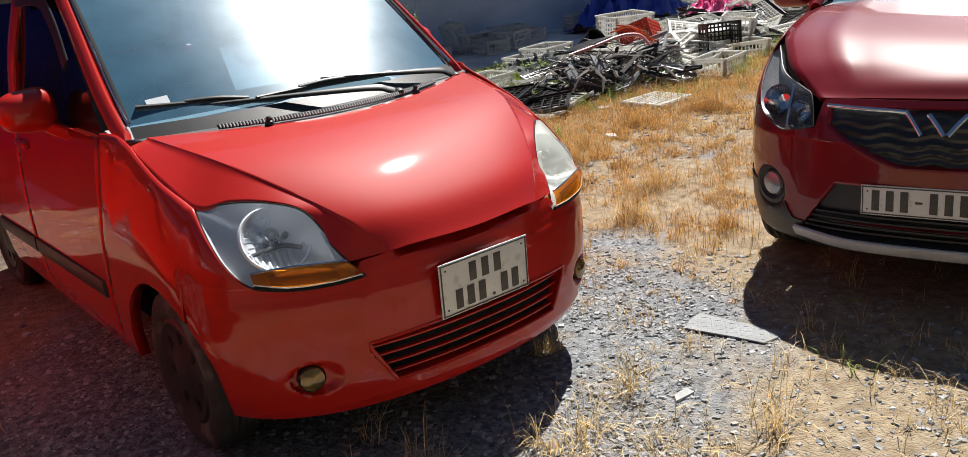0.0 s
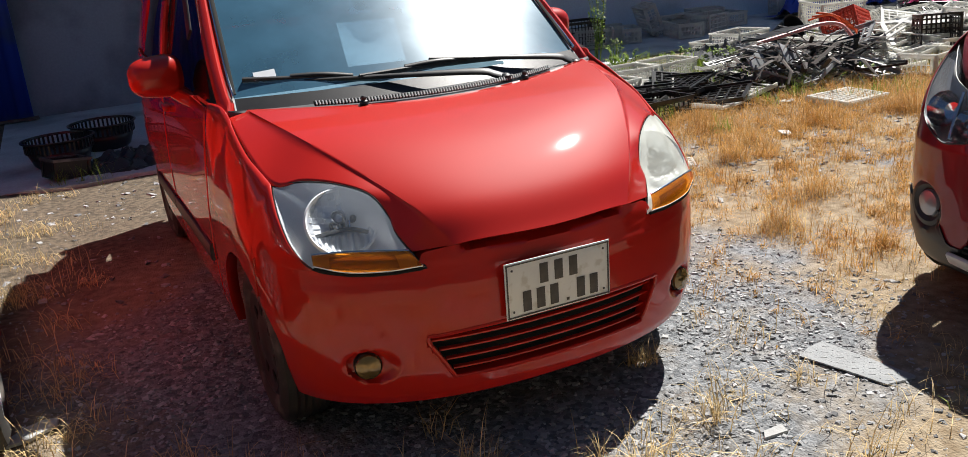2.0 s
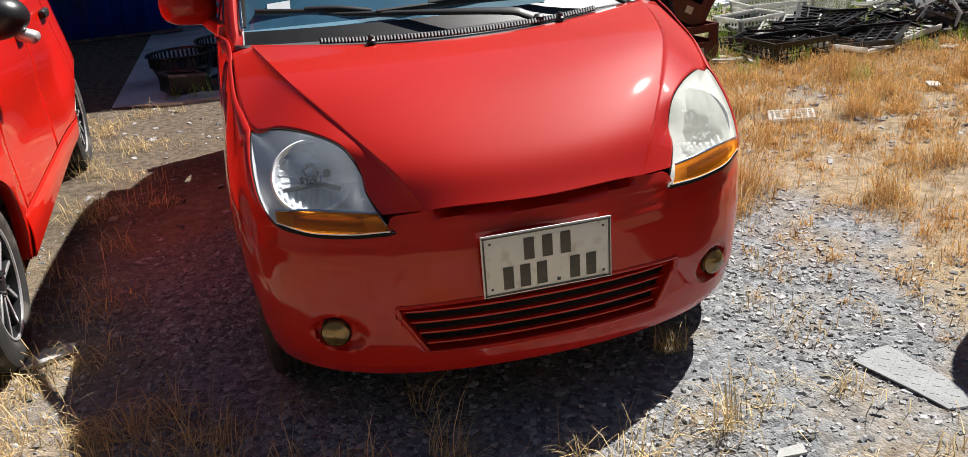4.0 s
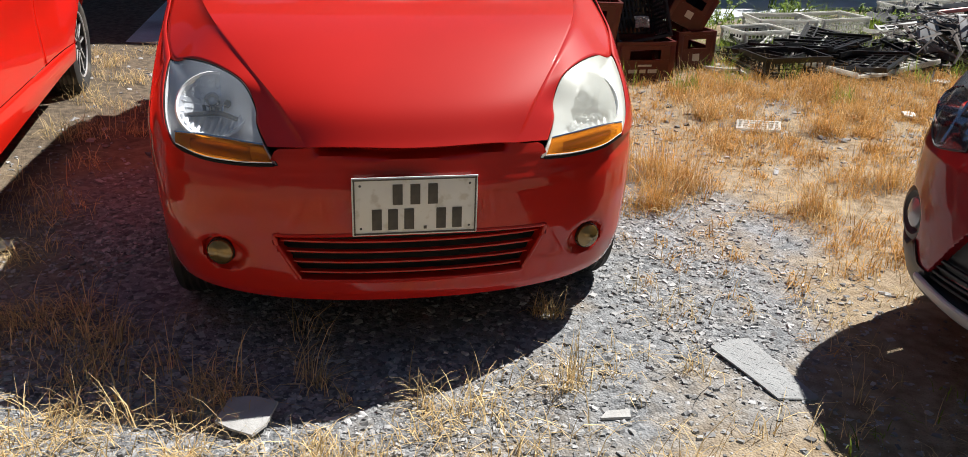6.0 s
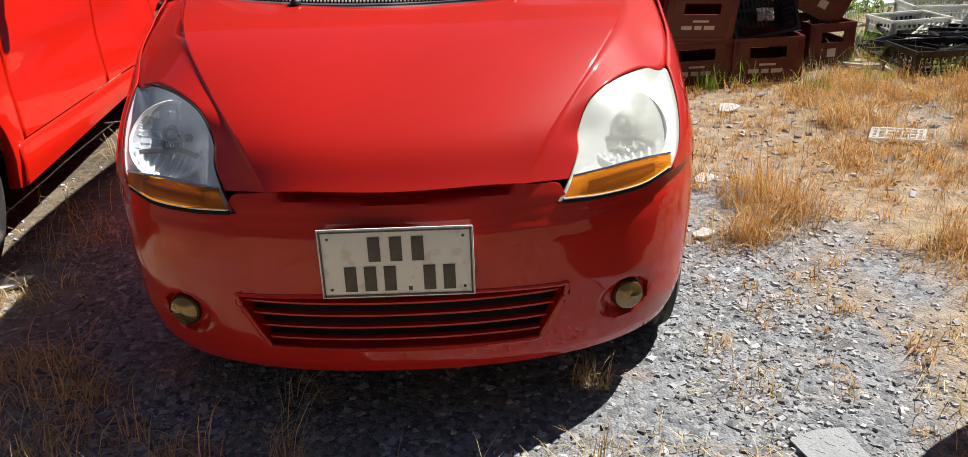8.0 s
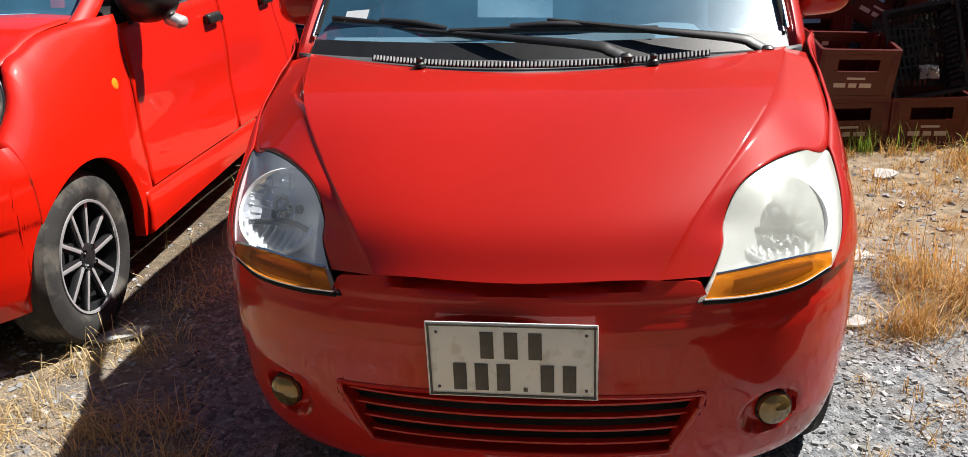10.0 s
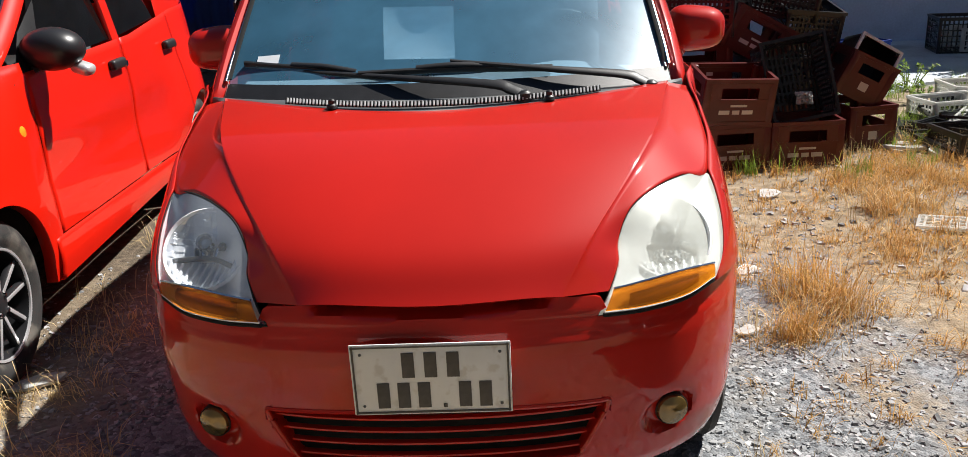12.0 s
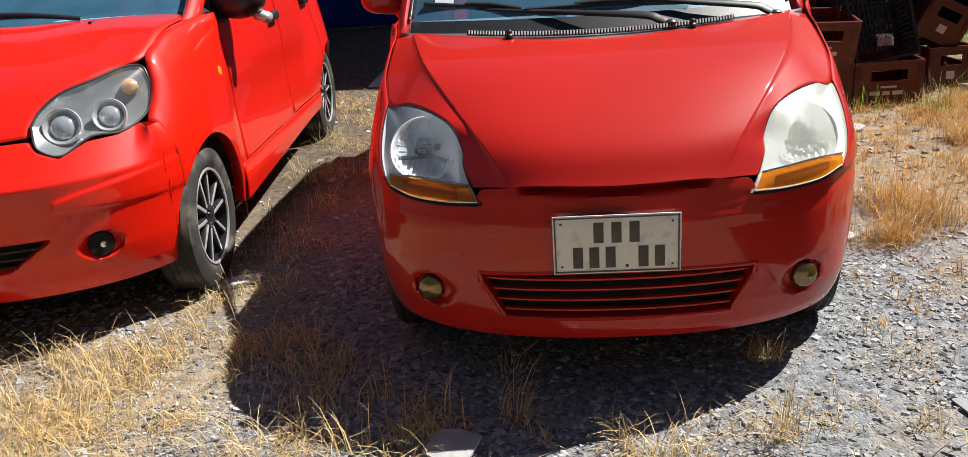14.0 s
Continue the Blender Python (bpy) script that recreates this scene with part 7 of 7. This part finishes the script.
# ---- gravel and grass ----
STONE_GREY = material("grey_gravel", (0.29, 0.292, 0.295), 0.9, random_tone=0.6, vary=0.1, scale=60)
DRY = material("orange_dry_grass", (0.55, 0.31, 0.085), 0.7, random_tone=0.45, thin=0.4)
STRAW = material("pale_straw", (0.68, 0.51, 0.26), 0.7, random_tone=0.5, thin=0.35)
GREEN = material("green_grass", (0.22, 0.31, 0.04), 0.7, random_tone=0.45, thin=0.45)
LEAF = material("weed_leaf", (0.20, 0.29, 0.05), 0.6, random_tone=0.4, thin=0.45)
rs = np.random.RandomState(11)


def inside_car(x, y):
    if abs(x) < 0.70 and 0.06 < y < 3.5:
        return True
    for m, w, l in ((RED_AT, 0.76, 3.4), (DARK_AT, 0.76, 3.6)):
        p = m.inverted() @ Vector((x, y, 0))
        if abs(p.x) < w and 0.05 < p.y < l:
            return True
    return False


def scatter(n, x0, x1, y0, y1, chance, spare_mat=True):
    out = []
    for _ in range(n):
        x, y = rs.uniform(x0, x1), rs.uniform(y0, y1)
        if rs.rand() < chance(x, y) and not (abs(x - 0.985) < 0.17 and abs(y + 0.10) < 0.23 and spare_mat):
            out.append((x, y))
    return out


def patchy(x, y, scale=1.1, seed=0.0):
    return noise.noise(Vector((x * scale, y * scale, seed))) + 0.5 * noise.noise(Vector((x * scale * 2.7, y * scale * 2.7, seed + 4)))


def stones(name, spots, lo, hi, label):
    """Angular flat stones, all in one mesh."""
    corners = np.array([(-1, -1, -1), (1, -1, -1), (1, 1, -1), (-1, 1, -1), (-1, -1, 1), (1, -1, 1), (1, 1, 1), (-1, 1, 1)], float) * 0.5
    quads = [(0, 3, 2, 1), (4, 5, 6, 7), (0, 1, 5, 4), (1, 2, 6, 5), (2, 3, 7, 6), (3, 0, 4, 7)]
    verts_, faces_ = [], []
    for x, y in spots:
        size = lo + (hi - lo) * rs.rand() ** 2.6
        c = corners * (size * rs.uniform(0.7, 1.4), size * rs.uniform(0.5, 1.0), size * rs.uniform(0.15, 0.36))
        c[4:, :2] *= rs.uniform(0.5, 0.9)
        c += rs.uniform(-0.16, 0.16, c.shape) * size
        a, tilt = rs.uniform(0, math.tau), rs.uniform(-0.3, 0.3)
        ca, sa = math.cos(a), math.sin(a)
        zx = c[:, 2] + c[:, 0] * tilt
        k = len(verts_)
        z = ground_z(x, y)
        verts_ += [(x + p[0] * ca - p[1] * sa, y + p[0] * sa + p[1] * ca, z + q + size * 0.10) for p, q in zip(c, zx)]
        faces_ += [tuple(k + i for i in f) for f in quads]
    ob = link(name, mesh_from(name, verts_, faces_, STONE_GREY, False))
    return tagged(ob, label, "gravel", kind="stuff")


def tufts(name, spots, mat, blades, height, spread, lean, label, category="grass", width=0.003):
    """Tufts of thin bent blades, all in one mesh."""
    verts_, faces_ = [], []
    for x, y in spots:
        s = rs.uniform(0.5, 1.25)
        tuft_lean = rs.uniform(0, math.tau)
        for _ in range(max(3, int(blades * rs.uniform(0.5, 1.3)))):
            bx, by = x + rs.normal(0, spread * s), y + rs.normal(0, spread * s)
            h = height * s * rs.uniform(0.45, 1.15)
            a = rs.uniform(0, math.tau) if rs.rand() < 0.7 else tuft_lean
            l = lean * rs.uniform(0.2, 1.3)
            dx, dy = math.cos(a), math.sin(a)
            w = width * rs.uniform(0.6, 1.3)
            px, py = -dy * w / 2, dx * w / 2
            z = ground_z(bx, by) if by < 4.7 else 0.0
            bend = [(0.0, 0.0)]
            ang = l * 0.42
            for _k in range(3):
                bend.append((bend[-1][0] + h * 0.34 * math.sin(min(1.75, ang)), bend[-1][1] + h * 0.34 * math.cos(min(1.75, ang))))
                ang += l * 0.62
            k = len(verts_)
            for (o_, r_), f_ in zip(bend[:3], (1.0, 0.85, 0.6)):
                zz = z + max(0.003, r_) if r_ else z
                verts_ += [(bx + dx * o_ - px * f_, by + dy * o_ - py * f_, zz), (bx + dx * o_ + px * f_, by + dy * o_ + py * f_, zz)]
            verts_.append((bx + dx * bend[3][0], by + dy * bend[3][0], z + max(0.003, bend[3][1])))
            faces_ += [(k, k + 1, k + 3, k + 2), (k + 2, k + 3, k + 5, k + 4), (k + 4, k + 5, k + 6)]
    ob = link(name, mesh_from(name, verts_, faces_, mat, False))
    return tagged(ob, label, category, kind="stuff")


def gravel_share(x, y):
    front = smooth01((2.6 - y) / 1.6) * smooth01((1.9 - x) / 1.1)
    return front * (1 - 0.2 * smooth01((-0.95 - x) / 0.5)) * (1 - 0.7 * smooth01((-0.7 - x) / 0.3) * smooth01((y - 1.0) / 0.6)) * (0.25 + 0.75 * smooth01(patchy(x, y, 0.9, 2.0) * 1.5 + 0.65))


near = scatter(115000, -2.6, 2.4, -1.5, 2.6, gravel_share, False)
stones("gravel", near, 0.004, 0.023, "loose angular grey gravel")
back = [p for p in scatter(12000, -3.0, 4.5, 1.6, 4.8, lambda x, y: (0.35 if x < -0.5 else 1.0) * (0.4 + 0.5 * smooth01(patchy(x, y, 0.9, 2.0) + 0.3))) if not inside_car(*p)]
stones("gravel", back, 0.008, 0.04, "loose grey gravel between dry grass")


def dry_share(x, y):
    band = smooth01((y - 1.5) / 1.4) * smooth01((4.7 - y) / 0.6) * smooth01((x - 0.95) / 0.7)
    mid = 0.65 * smooth01((x - 0.95) / 0.5) * smooth01((y - 0.1) / 0.7)
    return max(0.10, band * (1 - 0.85 * smooth01((2.15 - x) / 0.5) * smooth01((y - 2.2) / 0.4)), mid * (1 - smooth01((y - 2.2) / 0.4))) * smooth01(patchy(x, y, 3.1, 7.0) * 2.6 + 0.10 + 0.28 * smooth01((x - 1.5) / 0.5) + 0.95 * band)


spots = [p for p in scatter(6000, 0.9, 8.5, 0.0, 4.7, dry_share) if not inside_car(*p)]
tufts("dry_grass", spots, DRY, 30, 0.12, 0.035, 1.6, "orange-brown dry grass tufts", width=0.0032)
spots = [p for p in scatter(1800, 1.0, 7.5, 0.9, 4.5, dry_share) if not inside_car(*p)]
tufts("dry_grass", spots, STRAW, 14, 0.15, 0.035, 1.0, "tall pale dry grass stalks", width=0.0022)
spots = [p for p in scatter(11500, 0.85, 7.0, -0.2, 4.7, dry_share) if not inside_car(*p)]
tufts("straw", spots, DRY, 10, 0.07, 0.055, 1.7, "short flattened straw covering the soil", width=0.003)
spots = [p for p in scatter(520, 0.85, 4.5, -0.3, 3.4, lambda x, y: 0.9) if not inside_car(*p)]
tufts("dry_grass", spots, DRY, 20, 0.10, 0.024, 1.5, "single small dry grass tufts on gravel", width=0.0024)
spots = [p for p in scatter(420, -2.2, 1.6, -1.2, 0.4, lambda x, y: 0.8) if not inside_car(*p)]
tufts("straw", spots, STRAW, 9, 0.12, 0.03, 1.6, "loose straw wisps on gravel", width=0.0024)
big = [(1.83, 1.10), (1.95, 2.55), (2.9, 2.95), (3.05, 3.15), (2.82, 2.45), (1.35, 1.42), (1.30, 1.6), (2.5, 2.2), (3.6, 2.6), (4.3, 2.4), (1.96, 0.62), (2.35, 1.35), (1.14, 1.2)]
tufts("dry_grass", big, DRY, 260, 0.21, 0.055, 1.0, "large bushy dry grass clumps", width=0.0026)
tufts("dry_grass", big, STRAW, 90, 0.20, 0.08, 1.2, "pale stalks in the dry grass clumps", width=0.0024)


def straw_share(x, y):
    a = smooth01((-1.12 - x) / 0.3) * smooth01((0.95 - y) / 0.4)
    b = 0.55 * smooth01((-0.75 - x) / 0.2) * smooth01((0.75 - y) / 0.3)
    c = 0.9 * smooth01((0.05 - x) / 0.3) * smooth01((0.28 - y) / 0.2) * smooth01((x + 1.3) / 0.3)
    d = 0.16 * smooth01((0.55 - x) / 0.2) * smooth01((-0.04 - y) / 0.08)
    e = 0.2 * smooth01((-1.0 - x) / 0.3) * smooth01((y - 0.6) / 0.4)
    return max(a, b, c, d, e) * smooth01(patchy(x, y, 3.4, 3.0) * 2.6 + 0.22 + 0.12 * a)


spots = [p for p in scatter(12000, -2.9, 0.7, -1.5, 4.6, straw_share) if not inside_car(*p)]
tufts("straw", spots, STRAW, 20, 0.14, 0.05, 1.7, "flattened pale straw on gravel")
spots = scatter(2600, -2.6, 2.6, -3.6, -1.2, lambda x, y: 0.2 + 0.8 * smooth01(patchy(x, y, 1.6, 5.0) * 2 + 0.4))
tufts("straw", spots, STRAW, 14, 0.10, 0.06, 1.7, "flattened pale straw on the open yard", width=0.004)
clumps = [(0.0, -0.15), (0.02, -0.18), (0.38, -0.14), (0.42, -0.13), (0.45, 0.30), (0.42, 0.31), (0.48, 0.28), (-0.27, -0.02), (-0.3, 0.03), (-0.7, 0.13), (-0.6, 0.08), (-0.91, -0.06), (-0.5, 0.02), (-0.48, -0.03), (0.1, -0.22), (0.5, -0.6), (0.53, -0.57), (0.47, -0.63), (0.62, -0.52), (-0.2, -0.12), (-0.85, 0.3), (-0.75, -0.12), (-1.0, 0.5), (-0.3, 0.28)]
tufts("dry_grass", clumps, STRAW, 30, 0.17, 0.028, 1.15, "leaning dry grass clumps in the gravel", width=0.003)
spots = [p for p in scatter(450, -2.4, 1.3, -1.2, 0.6, straw_share) if not inside_car(*p)]
tufts("dry_grass", spots, STRAW, 12, 0.16, 0.02, 0.8, "thin dry grass stalks on gravel", width=0.0025)
spots = [p for p in scatter(260, 0.75, 2.0, -1.3, 0.5, lambda x, y: 0.25 + 0.4 * patchy(x, y, 2.0, 1.0))]
tufts("dry_grass", spots, STRAW, 9, 0.11, 0.02, 0.95, "thin dry grass stalks on gravel", width=0.0025)


def green_share(x, y):
    return smooth01((y - 2.6) / 1.2) * smooth01((x - 2.1) / 0.5) * smooth01((6.3 - y) / 0.8) * smooth01((x - 1.3) / 0.5) * smooth01(patchy(x, y, 1.0, 12.0) * 2.2 + 0.1)


spots = scatter(4200, 1.2, 8.0, 2.3, 6.4, green_share)
tufts("green_grass", spots, GREEN, 16, 0.17, 0.035, 0.7, "fresh green grass among the crates", width=0.004)
spots = [(1.47, 3.32), (1.50, 3.29), (1.53, 3.34), (2.02, 3.18), (2.06, 3.15), (2.10, 3.20), (2.0, 3.25), (-1.25, 4.85), (-1.1, 4.82), (-0.95, 4.8), (1.72, 3.32), (2.4, 3.3), (2.55, 3.4), (2.9, 3.45), (2.6, 3.75), (2.75, 4.3), (2.9, 4.2)]
tufts("green_grass", spots, GREEN, 34, 0.20, 0.04, 0.7, "fresh green grass tufts", width=0.0035)
tufts("green_grass", [(0.98, -0.58), (1.04, -0.50), (1.16, -0.46), (1.30, -0.40), (1.45, -0.30)], GREEN, 10, 0.10, 0.03, 1.2, "small splayed green tufts on gravel", width=0.004)


def leafy(name, m, stems, height, radius, leaf, label, seed):
    """A leafy weed: thin stems and many small leaves."""
    r_ = random.Random(seed)
    plant = thing(name, m, label, "plant", "weeds")
    lv, lf = [], []
    bm_ = bmesh.new()
    for k in range(stems):
        a = r_.uniform(0, math.tau)
        tip = Vector((radius * math.cos(a) * r_.uniform(0.2, 1), radius * math.sin(a) * r_.uniform(0.2, 1), height * r_.uniform(0.6, 1)))
        pts = [Vector((0.03 * math.cos(a), 0.03 * math.sin(a), 0)), tip * 0.5 + Vector((0.03, 0, 0.04)), tip]
        tb = tube_bm(crs(pts, 6), lambda t: 0.005 * (1 - 0.75 * t), 5)
        me_ = bpy.data.meshes.new("stem")
        tb.to_mesh(me_)
        tb.free()
        bm_.from_mesh(me_)
        bpy.data.meshes.remove(me_)
        for q in range(26):
            t = r_.uniform(0.2, 1.0)
            p = crs(pts, 21)[int(t * 20)]
            d = Vector((r_.uniform(-1, 1), r_.uniform(-1, 1), r_.uniform(-0.3, 0.7))).normalized()
            s_ = d.cross(Vector((0, 0, 1))).normalized()
            L = leaf * r_.uniform(0.6, 1.3)
            i0 = len(lv)
            lv += [p, p + d * L * 0.5 + s_ * L * 0.24, p + d * L, p + d * L * 0.5 - s_ * L * 0.24]
            lf += [(i0, i0 + 1, i0 + 2), (i0, i0 + 2, i0 + 3)]
    tagged(part("stems", bm_, LEAF, plant), kind="stuff")
    tagged(link("leaves", mesh_from("leaves", lv, lf, LEAF, False), plant), kind="stuff")
    return plant


leafy("weed", pose(4.28, 6.45, 0), 12, 0.9, 0.18, 0.045, "tall leafy green weed at the edge of the shade", 3)
for k, (x, y, h) in enumerate(((3.4, 5.7, 0.4), (4.2, 5.8, 0.35), (4.6, 5.5, 0.35), (3.0, 5.4, 0.4), (5.1, 5.3, 0.3), (2.8, 5.0, 0.35), (3.6, 5.4, 0.3), (3.2, 5.1, 0.3), (3.9, 5.5, 0.4), (4.3, 6.2, 0.5), (3.3, 5.9, 0.4), (4.8, 4.4, 0.25), (5.0, 3.6, 0.2), (6.0, 4.9, 0.3), (2.6, 4.75, 0.25))):
    leafy("weed", pose(x, y, 0), 9, h * 0.6, 0.26, 0.035, "low leafy green weed among scrap", 20 + k)
